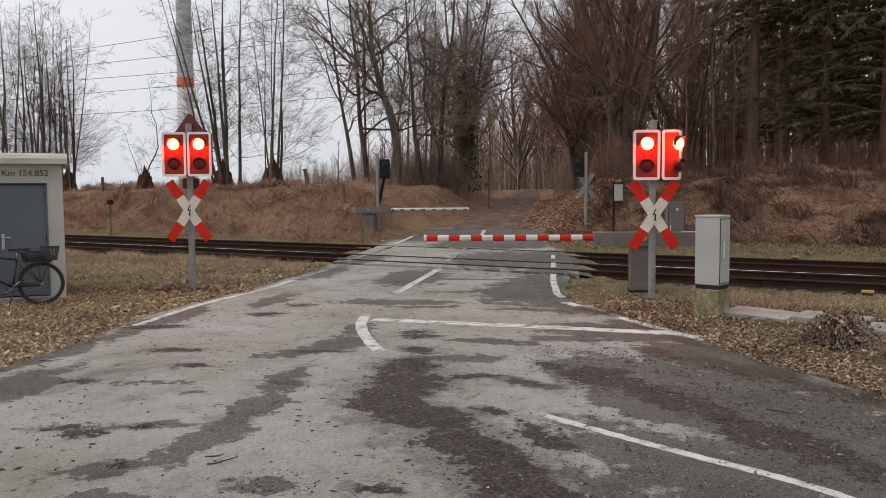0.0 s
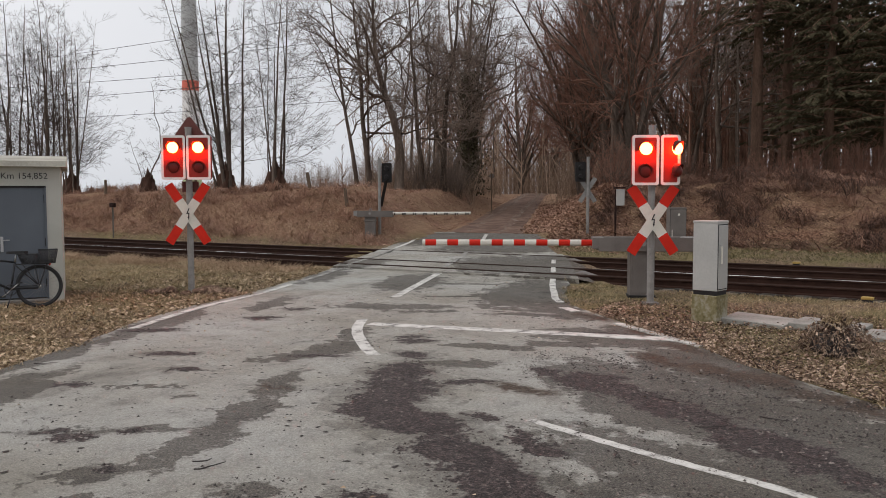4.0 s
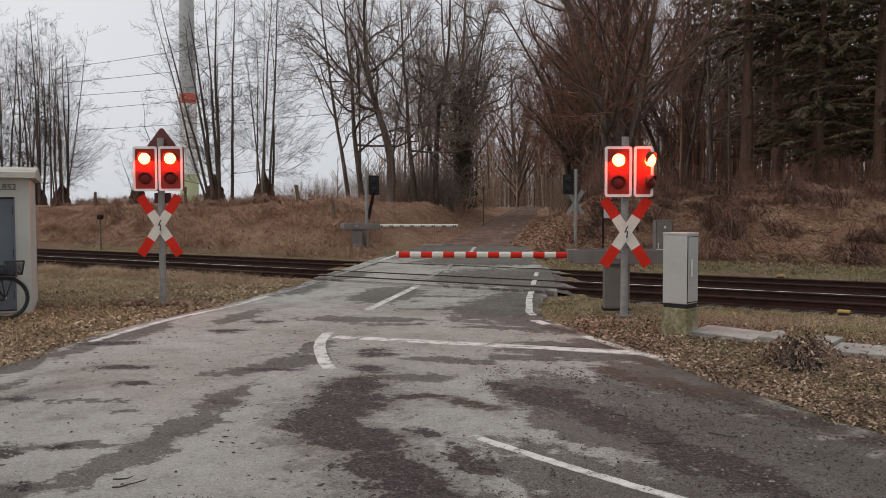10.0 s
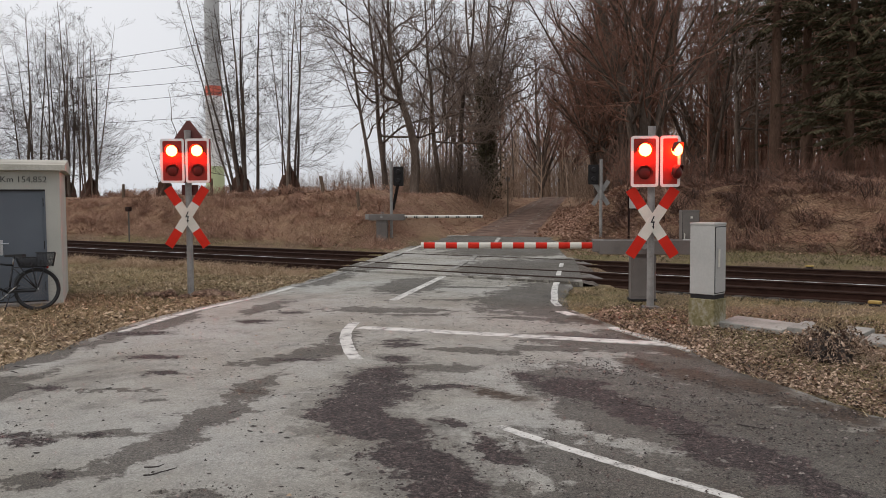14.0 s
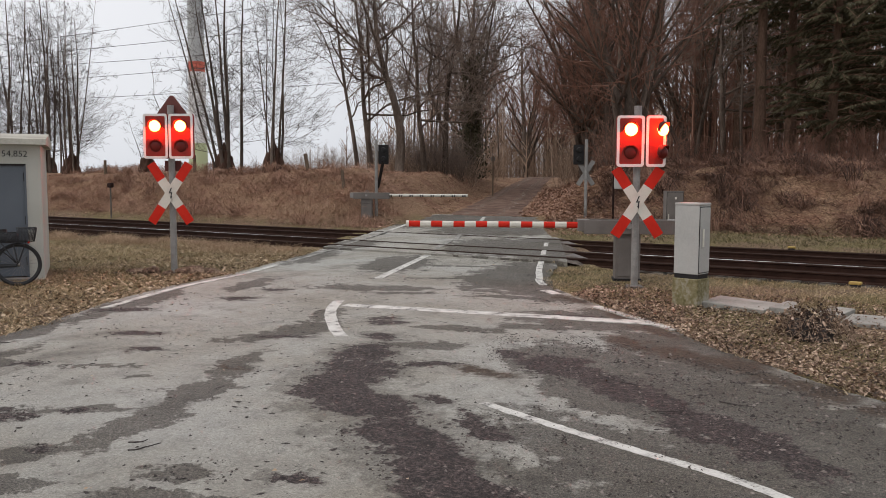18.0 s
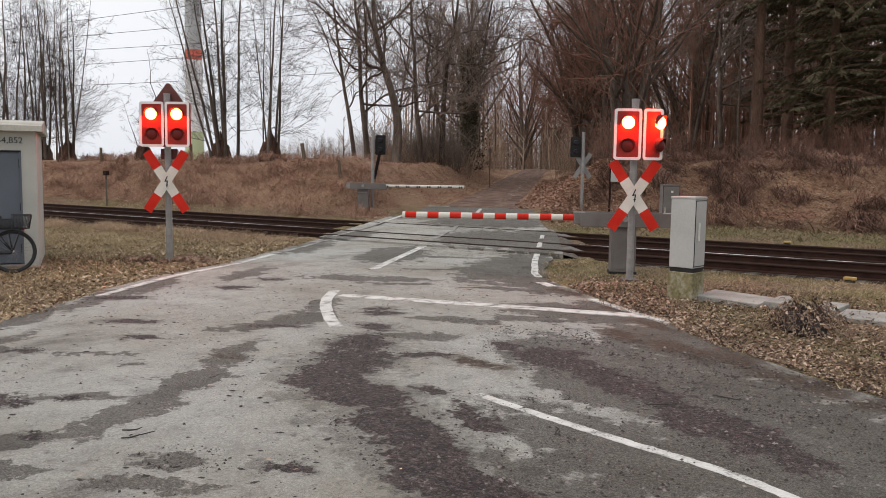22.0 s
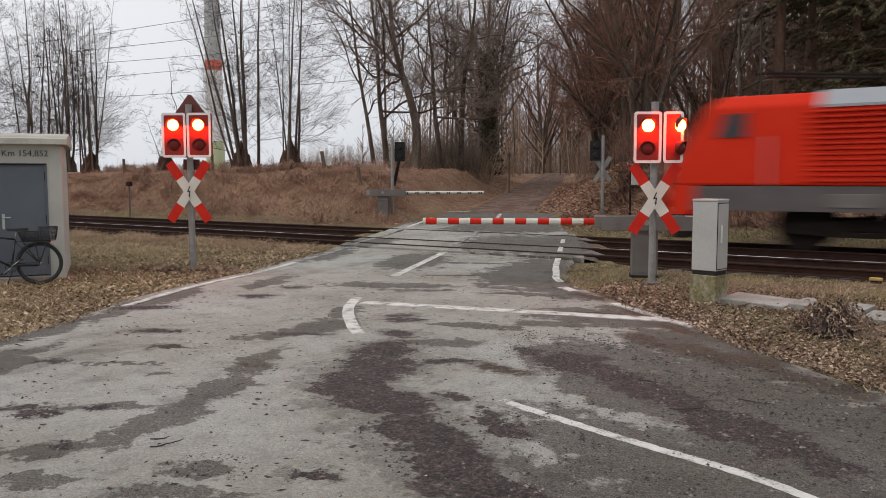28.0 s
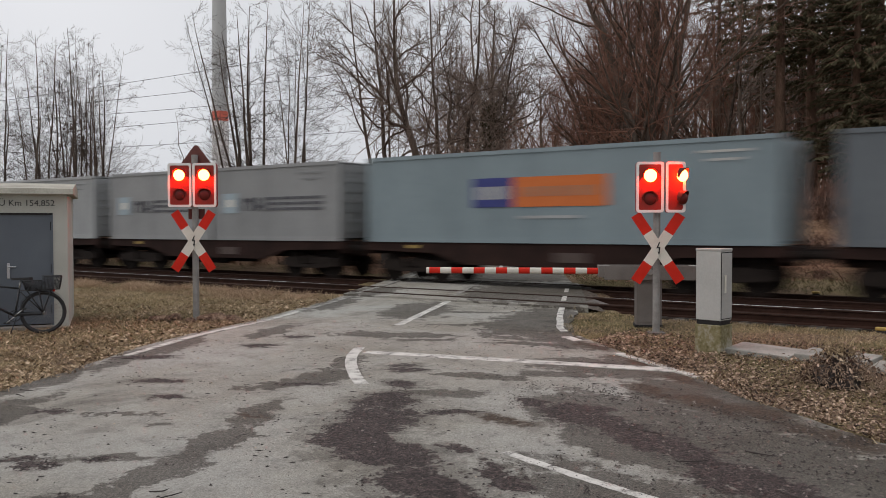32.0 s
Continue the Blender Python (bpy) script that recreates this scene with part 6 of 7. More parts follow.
def thicket(name, label, bands, seed, material):
    """Understorey: many thin leaning stems with a few twigs, joined."""
    rng = random.Random(seed)
    v, f = [], []
    for px0, px1, d0, d1, n, h in bands:
        for i in range(n):
            x, y = spot(rng.uniform(px0, px1), rng.uniform(d0, d1))
            if abs(x - interp(ROAD_X, y)) < 3.0 and y < 104:
                continue
            z = land(x, y) - 0.1
            hh = h * (0.4 + 0.8 * rng.random())
            top = Vector((x + rng.gauss(0, 0.3) * hh, y + rng.gauss(0, 0.3) * hh, z + hh * (0.6 + 0.4 * rng.random())))
            base = Vector((x, y, z))
            add_tube(v, f, [base, base.lerp(top, 0.5) + Vector((rng.gauss(0, 0.1), rng.gauss(0, 0.1), 0)), top], 0.022, 0.008, 3)
            for j in range(3):
                p = base.lerp(top, 0.2 + 0.7 * rng.random())
                q = p + Vector((rng.gauss(0, 0.5), rng.gauss(0, 0.5), 0.25 + 0.4 * rng.random())) * (hh * 0.3)
                add_tube(v, f, [p, q], 0.012, 0.006, 3)
    return tagged(part_mesh(name, raw_mesh(name, v, f), material), label, "undergrowth", kind="stuff")


thicket("understorey", "tan leafless brush between the trunks by the gravel track", ((655, 835, 54, 72, 900, 2.0), (670, 880, 72, 110, 1200, 3.2), (860, 1060, 118, 150, 1100, 6.0), (940, 1130, 60, 116, 900, 3.6)), 71, M_BRUSH)
thicket("understorey", "brown leafless understorey between the trunks", ((1050, 1700, 42, 72, 1000, 2.2),), 72, M_DARKBRAMBLE)
far_wood("forest_edge", "dense dark wood behind the bank", [spot(1230, 82), spot(1400, 66), spot(1800, 55)], 17, 8, 1.0, M_REDTWIG)


def wind_tower():
    x, y = spot(336, 210)
    t = thing("wind_turbine_tower", x, y, land(x, y), 0, "grey wind turbine tower with a red band and green foot", "wind turbine")
    zs = [(0, M_TOWERGREEN), (9, M_TOWERLIGHT), (26.9, M_TOWERRED), (29.4, M_TOWER), (95, M_TOWER)]
    for (za, m), (zb, _) in zip(zs, zs[1:]):
        part("tower_section", tube((0, 0, za), (0, 0, zb), 2.4 - za * 0.011, 2.4 - zb * 0.011, n=32), m, t, smooth=False)
    return t


wind_tower()


def wires():
    for i, (pa, ya, pb, yb) in enumerate(((170, 76, 540, 20), (170, 104, 560, 62), (150, 131, 640, 92), (170, 154, 640, 112), (190, 189, 640, 160))):
        a = spot(pa - 420, 150)
        b = spot(pb + 500, 150)
        sl = (yb - ya) / (pb - pa)
        h = lambda px, py: 1.67 + 150 * (344 - py) / 1449
        za, zb = h(pa - 420, ya - 420 * sl), h(pb + 500, yb + 500 * sl)
        v, f = [], []
        pts = []
        for k in range(25):
            q = k / 24
            pts.append(Vector((a[0] + (b[0] - a[0]) * q, a[1] + (b[1] - a[1]) * q, za + (zb - za) * q - 4 * 1.2 * q * (1 - q))))
        add_tube(v, f, pts, 0.045, 0.045, 5)
        tagged(part_mesh("power_line", raw_mesh("power_line", v, f), M_WIRE), "thin grey overhead power cable against the sky", "power line", "overhead power lines")


wires()


# ---- train ----
TRAIN_Y, TRAIN_Z = 20.75, -0.04


def bogie(t, x, wheel_r=0.46, base=1.8, frame=None):
    for dx in (-base / 2, base / 2):
        for s in (-1, 1):
            wl = part("wheel", tube((x + dx, s * 0.72 - 0.065, wheel_r), (x + dx, s * 0.72 + 0.065, wheel_r), wheel_r, n=24), M_UNDER, t)
            part("wheel_hub", tube((x + dx, s * 0.79, wheel_r), (x + dx, s * 0.98, wheel_r), 0.15, n=12), M_UNDER, wl)
        part("axle", tube((x + dx, -0.7, wheel_r), (x + dx, 0.7, wheel_r), 0.08, n=10), M_UNDER, t)
    for s in (-1, 1):
        part("bogie_frame", prism([(x - base / 2 - 0.4, 0.42), (x - base / 2 - 0.3, 0.66), (x - 0.35, 0.72), (x - 0.25, 0.45), (x + 0.25, 0.45), (x + 0.35, 0.72), (x + base / 2 + 0.3, 0.66), (x + base / 2 + 0.4, 0.42), (x + 0.4, 0.34), (x - 0.4, 0.34)], s * 0.98 - 0.06, s * 0.98 + 0.06, axis="y"), frame or M_UNDER, t)
    part("bolster", box(x, 0, 0.62, 0.5, 1.9, 0.28, 0.02), M_UNDER, t)


def buffers(t, x, d):
    for s in (-1, 1):
        part("buffer", tube((x, s * 0.875, 1.05), (x + d * 0.42, s * 0.875, 1.05), 0.09, n=12), M_UNDER, t)
        part("buffer_plate", tube((x + d * 0.42, s * 0.875, 1.05), (x + d * 0.46, s * 0.875, 1.05), 0.24, n=18), M_UNDER, t)
    part("coupling_hook", box(x + d * 0.2, 0, 1.0, 0.4, 0.12, 0.16, 0.01), M_UNDER, t)


def loco():
    L = 19.2
    t = thing("locomotive", 0, TRAIN_Y, TRAIN_Z, 0, "red electric locomotive with grey skirt and ribbed sides", "locomotive")
    h = L / 2
    # side outline (x, z): raked noses
    skirt = [(-h + 0.25, 0.92), (h - 0.25, 0.92), (h - 0.05, 1.1), (h, 1.485), (-h, 1.485), (-h + 0.05, 1.1)]
    part("skirt", prism(skirt, -1.46, 1.46, axis="y"), M_LOCOGREY, t, "dark grey skirt")
    bm = bmesh.new()
    rows = []
    for (x0, z, hw) in ((h, 1.49, 1.48), (h - 0.06, 1.95, 1.48), (h - 0.84, 3.30, 1.44), (h - 1.15, 3.56, 1.22)):
        rows.append([bm.verts.new((sx * x0, sy * hw, z)) for sx, sy in ((-1, -1), (1, -1), (1, 1), (-1, 1))])
    for a, b in zip(rows, rows[1:]):
        for i in range(4):
            bm.faces.new((a[i], a[(i + 1) % 4], b[(i + 1) % 4], b[i]))
    bm.faces.new(rows[0])
    bm.faces.new(rows[-1])
    bmesh.ops.bevel(bm, geom=bm.edges[:], offset=0.06, segments=2, affect="EDGES", profile=0.5)
    part("body", bm, M_LOCO, t, "bright red body shell")
    rib_z = [1.60 + i * 0.116 for i in range(14)]
    for s in (-1, 1):
        for z in rib_z:
            part("rib", prism([(s * 1.478, z - 0.035), (s * 1.478, z + 0.035), (s * 1.515, z + 0.012), (s * 1.515, z - 0.012)], -h + 3.1, h - 3.1, axis="x"), M_LOCOGRIME, t)
        for e in (-1, 1):
            part("cab_window", prism([(e * (h - 1.1), 2.60), (e * (h - 1.75), 2.60), (e * (h - 1.75), 3.14), (e * (h - 1.3), 3.14)], s * 1.40, s * 1.492, axis="y"), M_GLASS, t, "dark cab side window")
            part("cab_door_rail", tube((e * (h - 2.25), s * 1.52, 1.5), (e * (h - 2.25), s * 1.52, 2.6), 0.018, n=6), M_CHROME, t)
        part("emblem", prism([(-0.28, 2.02), (0.28, 2.02), (0.28, 2.28), (-0.28, 2.28)], s * 1.48, s * 1.524, axis="y"), M_CABINET, t, "pale side emblem panel")
        for xx in (-5.6, -2.2, 2.6, 5.4):
            part("skirt_panel", box(xx, s * 1.465, 1.17, 0.9, 0.03, 0.3, 0.01), M_MOTOR, t)
    for e in (-1, 1):
        bm = bmesh.new()
        q = [(h - 0.20, 2.25), (h - 0.76, 3.2)]
        vs = []
        for (x, z), hw in zip(q, (1.28, 1.16)):
            for s in (-1, 1):
                vs.append(bm.verts.new((e * (x + 0.035), s * hw, z)))
        lo = [bm.verts.new(v.co - Vector((e * 0.1, 0, 0.05))) for v in vs]
        bm.faces.new((vs[0], vs[1], vs[3], vs[2]))
        for a, b in ((0, 1), (1, 3), (3, 2), (2, 0)):
            bm.faces.new((vs[a], vs[b], lo[b], lo[a]))
        part("windscreen", bm, M_GLASS, t, "dark windscreen")
        part("white_stripe", box(e * (h + 0.0), 0, 1.8, 0.03, 2.0, 0.2), M_WHITE, t, "white stripe on the nose")
        for s in (-1, 1):
            part("headlight", tube((e * (h - 0.03), s * 1.0, 1.58), (e * (h + 0.03), s * 1.0, 1.58), 0.13, n=16), M_CHROME, t)
        part("plough", prism([(e * (h - 0.5), 0.22), (e * (h + 0.1), 0.22), (e * (h - 0.05), 0.95), (e * (h - 0.5), 0.95)], -1.25, 1.25, axis="y"), M_UNDER, t)
        part("apron", prism([(e * (h - 0.55), 0.80), (e * (h + 0.03), 0.80), (e * (h + 0.06), 1.2), (e * (h + 0.012), 1.5), (e * (h - 0.62), 1.5)], -1.474, 1.474, axis="y"), M_LOCO, t, "red apron under the cab")
        buffers(t, e * h, e)
        bogie(t, e * 5.4, 0.6, 2.6)
    part("roof", prism([(-1.485, 3.2), (-1.485, 3.26), (-1.2, 3.6), (1.2, 3.6), (1.485, 3.26), (1.485, 3.2)], -h + 3.3, h - 3.3, axis="x"), M_LOCOROOF, t, "silver-grey roof")
    for xx in (-6.2, 6.2):
        pg = part("pantograph", box(xx, 0, 3.63, 1.6, 1.3, 0.06, 0.01), M_UNDER, t, "folded pantograph")
        for s in (-1, 1):
            part("pantograph_arm", tube((xx - 1.6, s * 0.4, 4.15), (xx + 0.9, s * 0.4, 3.95), 0.035, n=8), M_UNDER, pg)
        for k in (-1.6, -1.25):
            part("pantograph_bow", tube((xx + k, -0.95, 4.18), (xx + k, 0.95, 4.18), 0.03, n=8), M_UNDER, pg)
    bus = part("roof_busbar", tube((-4.6, -0.5, 4.05), (4.8, -0.5, 4.05), 0.05, n=8), M_UNDER, t, "dark roof busbar")
    for k in range(9):
        part("insulator", tube((-4.2 + k * 1.05, -0.5, 3.55), (-4.2 + k * 1.05, -0.5, 4.05), 0.06, n=10), M_WAGON, bus)
    for xx in (-2.5, 0.4, 3.0):
        part("roof_box", box(xx, -0.2, 3.68, 1.2, 1.2, 0.16, 0.02), M_LOCOROOF, t)
    part("transformer", box(0, 0, 0.62, 5.2, 2.5, 0.74, 0.04), M_UNDER, t)
    for xx in (-2.9, 2.9):
        part("equipment_box", box(xx, 0, 0.75, 0.8, 2.4, 0.5, 0.03), M_LOCOGREY, t)
    return t


def wagon():
    L = 12.5
    t = thing("container_wagon", 0, TRAIN_Y, TRAIN_Z, 0, "rusty brown container flat wagon with dark bogies", "wagon", "wagons of the train")
    for s in (-1, 1):
        part("side_beam", prism([(-L / 2, 1.225), (-L / 2, 0.98), (-3.6, 0.92), (-2.6, 0.60), (2.6, 0.60), (3.6, 0.92), (L / 2, 0.98), (L / 2, 1.225)], s * 1.12 - 0.05, s * 1.12 + 0.05, axis="y"), M_WAGON, t)
        part("yellow_plate", box(-4.4, s * 1.175, 1.1, 0.34, 0.012, 0.1), M_YELLOW, t, "small yellow plate")
        part("label_plate", box(0.8, s * 1.175, 0.86, 0.9, 0.012, 0.26), M_WAGONPLATE, t)
        part("brake_tank", tube((-1.2, s * 0.7, 0.56), (0.3, s * 0.7, 0.56), 0.18, n=14), M_UNDER, t)
    for k in range(9):
        part("cross_beam", box(-L / 2 + 0.2 + k * (L - 0.4) / 8, 0, 1.13, 0.16, 2.2, 0.18), M_WAGON, t)
    part("centre_beam", box(0, 0, 0.92, L, 0.4, 0.36), M_WAGON, t)
    for e in (-1, 1):
        bogie(t, e * 4.55)
        part("head_stock", box(e * (L / 2 - 0.06), 0, 1.02, 0.12, 2.3, 0.34), M_WAGON, t)
    for e in (-1, 1):
        for s in (-1, 1):
            part("buffer", tube((e * L / 2, s * 0.875, 1.03), (e * (L / 2 + 0.4), s * 0.875, 1.03), 0.09, n=10), M_UNDER, t)
            part("buffer_plate", tube((e * (L / 2 + 0.4), s * 0.875, 1.03), (e * (L / 2 + 0.44), s * 0.875, 1.03), 0.23, n=16), M_UNDER, t)
    return t


def container(L, material, kind, label):
    """Corrugated steel box with corner posts, rails and end doors; the near side is local -y."""
    Hc, W = 2.591, 2.438
    t = thing("container", 0, TRAIN_Y, TRAIN_Z + 1.235, 0, label, "container", "containers of the train")
    for s in (-1, 1):
        bm = bmesh.new()
        v, pitch = [], 0.28
        n = int((L - 0.3) / pitch)
        pitch = (L - 0.3) / n
        prof = []
        for i in range(n):
            x0 = -L / 2 + 0.15 + i * pitch
            prof += [(x0, 0.0), (x0 + pitch * 0.26, 0.0), (x0 + pitch * 0.5, 0.036), (x0 + pitch * 0.76, 0.036)]
        prof.append((L / 2 - 0.15, 0.0))
        a = [bm.verts.new((x, s * (W / 2 - 0.015 - d), 0.16)) for x, d in prof]
        b = [bm.verts.new((x, s * (W / 2 - 0.015 - d), Hc - 0.11)) for x, d in prof]
        for i in range(len(prof) - 1):
            bm.faces.new((a[i], a[i + 1], b[i + 1], b[i]))
        part("side_wall", bm, material, t)
        part("bottom_rail", box(0, s * (W / 2 - 0.04), 0.08, L - 0.3, 0.08, 0.16), material, t)
        part("top_rail", box(0, s * (W / 2 - 0.035), Hc - 0.06, L - 0.3, 0.07, 0.11), material, t)
        for e in (-1, 1):
            part("corner_post", box(e * (L / 2 - 0.08), s * (W / 2 - 0.075), Hc / 2, 0.16, 0.15, Hc - 0.24), material, t)
            for z in (0.06, Hc - 0.06):
                part("corner_casting", box(e * (L / 2 - 0.09), s * (W / 2 - 0.08), z, 0.178, 0.162, 0.118, 0.01), material, t)
    part("roof", box(0, 0, Hc - 0.03, L - 0.3, W - 0.14, 0.03), material, t)
    part("floor", box(0, 0, 0.12, L - 0.3, W - 0.16, 0.06), M_UNDER, t)
    for e in (-1, 1):
        part("end_wall", box(e * (L / 2 - 0.05), 0, Hc / 2, 0.06, W - 0.3, Hc - 0.2), material, t)
        for k in range(7):
            part("end_rib", box(e * (L / 2 - 0.012), 0, 0.32 + k * 0.33, 0.03, W - 0.36, 0.13, 0.008), material, t)
    for k in range(4):
        part("lock_rod", tube((L / 2 + 0.02, -0.85 + k * 0.56, 0.15), (L / 2 + 0.02, -0.85 + k * 0.56, Hc - 0.12), 0.02, n=8), M_GALV, t)
    for s in (-1, 1):
        # painted panels stand a little proud of the corrugation
        yy = s * (W / 2 - 0.013)
        ya, yb = min(yy, yy + s * 0.004), max(yy, yy + s * 0.004)
        def panel(x0, x1, z0, z1, m, name="painted_bar", label="", proud=0.0):
            x0, x1 = (x0, x1) if s < 0 else (-x1, -x0)
            part(name, prism([(x0, z0), (x1, z0), (x1, z1), (x0, z1)], ya + s * proud, yb + s * proud, axis="y"), m, t, label)
        if kind == "big":
            x = -L / 2 + 1.15
            panel(x, x + 1.5, 0.55, 2.1, M_TEAL, "blue_panel", "square sky-blue painted panel")
            star = []
            for i in range(14):
                r = 0.66 if i % 2 == 0 else 0.24
                star.append(((x + 0.75) * (1 if s < 0 else -1) + r * math.sin(math.pi * i / 7), 1.32 + r * math.cos(math.pi * i / 7)))
            part("white_star", prism(star, min(yy + s * 0.005, yy + s * 0.009), max(yy + s * 0.005, yy + s * 0.009), axis="y"), M_WHITE, t, "white star shape on the blue panel")
            x = -L / 2 + 3.2
            letters(panel, x, 0.86, 0.94, 1.04, 0.21)
        elif kind == "small":
            x = -L / 2 + 0.7
            panel(x - 0.2, x + 0.55, 0.95, 1.65, M_PALEBLUE, "blue_panel", "small sky-blue painted panel")
            panel(x + 0.03, x + 0.33, 1.17, 1.43, M_WHITE, "white_patch", proud=0.005)
            letters(panel, -L / 2 + 1.5, 1.03, 0.46, 0.56, 0.09)
        elif kind == "two_tone":
            x = -L / 2 + 3.85
            panel(x, x + 1.3, 1.0, 1.82, M_NAVY, "navy_panel", "navy painted panel")
            for q in range(4):
                panel(x + 0.12 + q * 0.27, x + 0.33 + q * 0.27, 1.22, 1.58, M_CONT, "pale_bar", proud=0.005)
            for q in range(8):
                panel(x + 1.55 + q * 0.29, x + 1.77 + q * 0.29, 1.28, 1.55, M_LOGO_FADED, "faded_bar", proud=0.005)
            panel(x + 1.3, x + 4.1, 1.0, 1.82, M_ORANGE, "orange_panel", "orange painted panel")
            panel(x + 1.5, x + 3.3, 0.68, 0.76, M_CONT, "pale_bar")
        for (x0, z0, ln) in ((L / 2 - 1.9, 2.22, 1.2), (L / 2 - 1.7, 2.02, 0.8)):
            panel(x0, x0 + ln, z0, z0 + 0.06, M_CODE if kind != "two_tone" else M_CABINET, "code_bar")
    return t


def letters(panel, x, z, h, w, gap):
    """Six big dark characters of a trade name, as plain bars."""
    k = h / 5
    for i in range(6):
        a = x + i * (w + gap)
        if i in (0, 1):
            panel(a, a + w * 0.28, z, z + h, M_LOGO_DARK)
            panel(a + w * 0.72, a + w, z, z + h, M_LOGO_DARK)
            panel(a + w * 0.28, a + w * 0.72, z + (3.2 * k if i == 0 else 1.0 * k), z + (4.4 * k if i == 0 else 2.0 * k), M_LOGO_DARK)
        else:
            for q in (0, 2, 4):
                panel(a, a + w, z + q * k, z + (q + 1) * k, M_LOGO_DARK)


PITCH, SPEED = 13.4, 27.55
FIRST_29 = -16.65


def train():
    """The consist in running order with each vehicle's offset behind the first container's front."""
    out = []
    lo = loco()
    out.append((lo, -11.0))
    w0 = wagon()
    c40 = container(12.19, M_CONT, "big", "light grey forty-foot container with a blue panel and dark bars")
    c20 = container(6.06, M_CONTMID, "small", "dull grey twenty-foot container with a small blue panel")
    c40b = container(12.19, M_CONTBLUE, "two_tone", "grey-blue forty-foot container with navy and orange panels")
    c40t = container(12.19, M_CONTTAN, "big", "grimy warm-grey forty-foot container with a blue panel and dark bars")
    c20t = container(6.06, M_CONTTAN, "small", "grimy warm-grey twenty-foot container with a small blue panel")
    c40d = container(12.19, M_CONTDARK, "two_tone", "dark grey-blue forty-foot container with navy and orange panels")
    used = set()

    def take(ob):
        if ob.name in used:
            return copy_thing(ob, ob.matrix_basis)
        used.add(ob.name)
        return ob

    for i in range(9):
        x0 = i * PITCH
        out.append((take(w0), x0 + 6.1))
        if i in (1, 3, 5):
            out.append((take(c20t if i in (1, 3) else c20), x0 + 2.98))
            out.append((take(c20), x0 + 9.2))
        elif i in (6, 7):
            out.append((take(c40b if i == 6 else c40d), x0 + 6.1))
        else:
            out.append((take(c40t if i == 2 else c40), x0 + 6.1))
    return out


TRAIN = train()


def motions():
    for ob, off in TRAIN:
        rows = []
        for t, late in ((0, 0.5), (8, 0.5), (16, 0.5), (24, 0.5), (27.5, 0.55), (28, 0.55), (28.3, 0.6), (28.8, 0.0), (29.2, 0.0), (30, 0.0), (31, 0.0), (32, 0.0)):
            x = FIRST_29 + off - SPEED * (t - 29.1) + late
            rows.append((t, pose(x, TRAIN_Y, ob.location.z)))
        walk(ob, rows)


# ---- litter, grass and clutter ----
def on_road(x, y, pad=0.0):
    return y < 30.8 and edge_at(LEFT_EDGE, y) - pad < x < edge_at(RIGHT_EDGE, y) + pad


def scatter(name, label, category, material, count, region, shape, seed, keep=None):
    """Strews small pieces over a region (x0, x1, y0, y1) as one mesh; shape(rng, p) gives points and faces."""
    rng = random.Random(seed)
    v, f = [], []
    n = 0
    tries = 0
    while n < count and tries < count * 6:
        tries += 1
        x, y = rng.uniform(region[0], region[1]), rng.uniform(region[2], region[3])
        if keep and not keep(x, y, rng):
            continue
        pts, faces = shape(rng, Vector((x, y, -0.038 if on_road(x, y) and y < 15.2 else land(x, y))))
        b = len(v)
        v += [tuple(p) for p in pts]
        f += [tuple(b + i for i in fc) for fc in faces]
        n += 1
    ob = part_mesh(name, raw_mesh(name, v, f), material)
    return tagged(ob, label, category, kind="stuff")


def leaf(size, lift):
    def shape(rng, p):
        s = size * (0.35 + 1.5 * rng.random() ** 2)
        a = rng.random() * 6.283
        u = Vector((math.cos(a), math.sin(a), rng.gauss(0, 0.35))) * s
        w = Vector((-math.sin(a), math.cos(a), rng.gauss(0, 0.45))) * s * 0.55
        c = p + Vector((0, 0, 0.012 + lift * rng.random()))
        fold = Vector((0, 0, s * (0.1 + 0.3 * rng.random())))
        return [c - u, c + w + fold, c + u + fold * 0.3, c - w + fold], [(0, 1, 2), (0, 2, 3)]
    return shape


def blade(h, wid, tuft=3):
    def shape(rng, p):
        pts, faces = [], []
        for k in range(tuft):
            a = rng.random() * 6.283
            hh = h * (0.4 + 0.9 * rng.random())
            w = Vector((math.cos(a), math.sin(a), 0)) * wid
            o = Vector((rng.gauss(0, 0.03), rng.gauss(0, 0.03), -0.01))
            bend = Vector((rng.gauss(0, 0.8), rng.gauss(0, 0.8), 0)) * hh
            b = len(pts)
            tip = p + o + bend + Vector((0, 0, hh * (0.55 + 0.35 * rng.random())))
            pts += [p + o - w, p + o + w, tip + w * 0.3, tip - w * 0.3]
            faces.append((b, b + 1, b + 2, b + 3))
        return pts, faces
    return shape


def stem(length, wid, droop):
    def shape(rng, p):
        a = rng.random() * 6.283
        ln = length * (0.5 + 0.8 * rng.random())
        d = Vector((math.cos(a), math.sin(a), 0.9 + 0.8 * rng.random())).normalized()
        side = Vector((-math.sin(a), math.cos(a), 0)) * wid * (0.6 + 0.8 * rng.random())
        q = p + Vector((0, 0, -0.03))
        pts, faces = [], []
        for i in range(3):
            pts += [q - side * (1 - 0.35 * i), q + side * (1 - 0.35 * i) + Vector((0, 0, wid * 0.5))]
            d = (d + Vector((rng.gauss(0, 0.2), rng.gauss(0, 0.2), -droop * 1.4))).normalized()
            q = q + d * ln / 2
        for i in range(2):
            faces.append((2 * i, 2 * i + 1, 2 * i + 3, 2 * i + 2))
        return pts, faces
    return shape


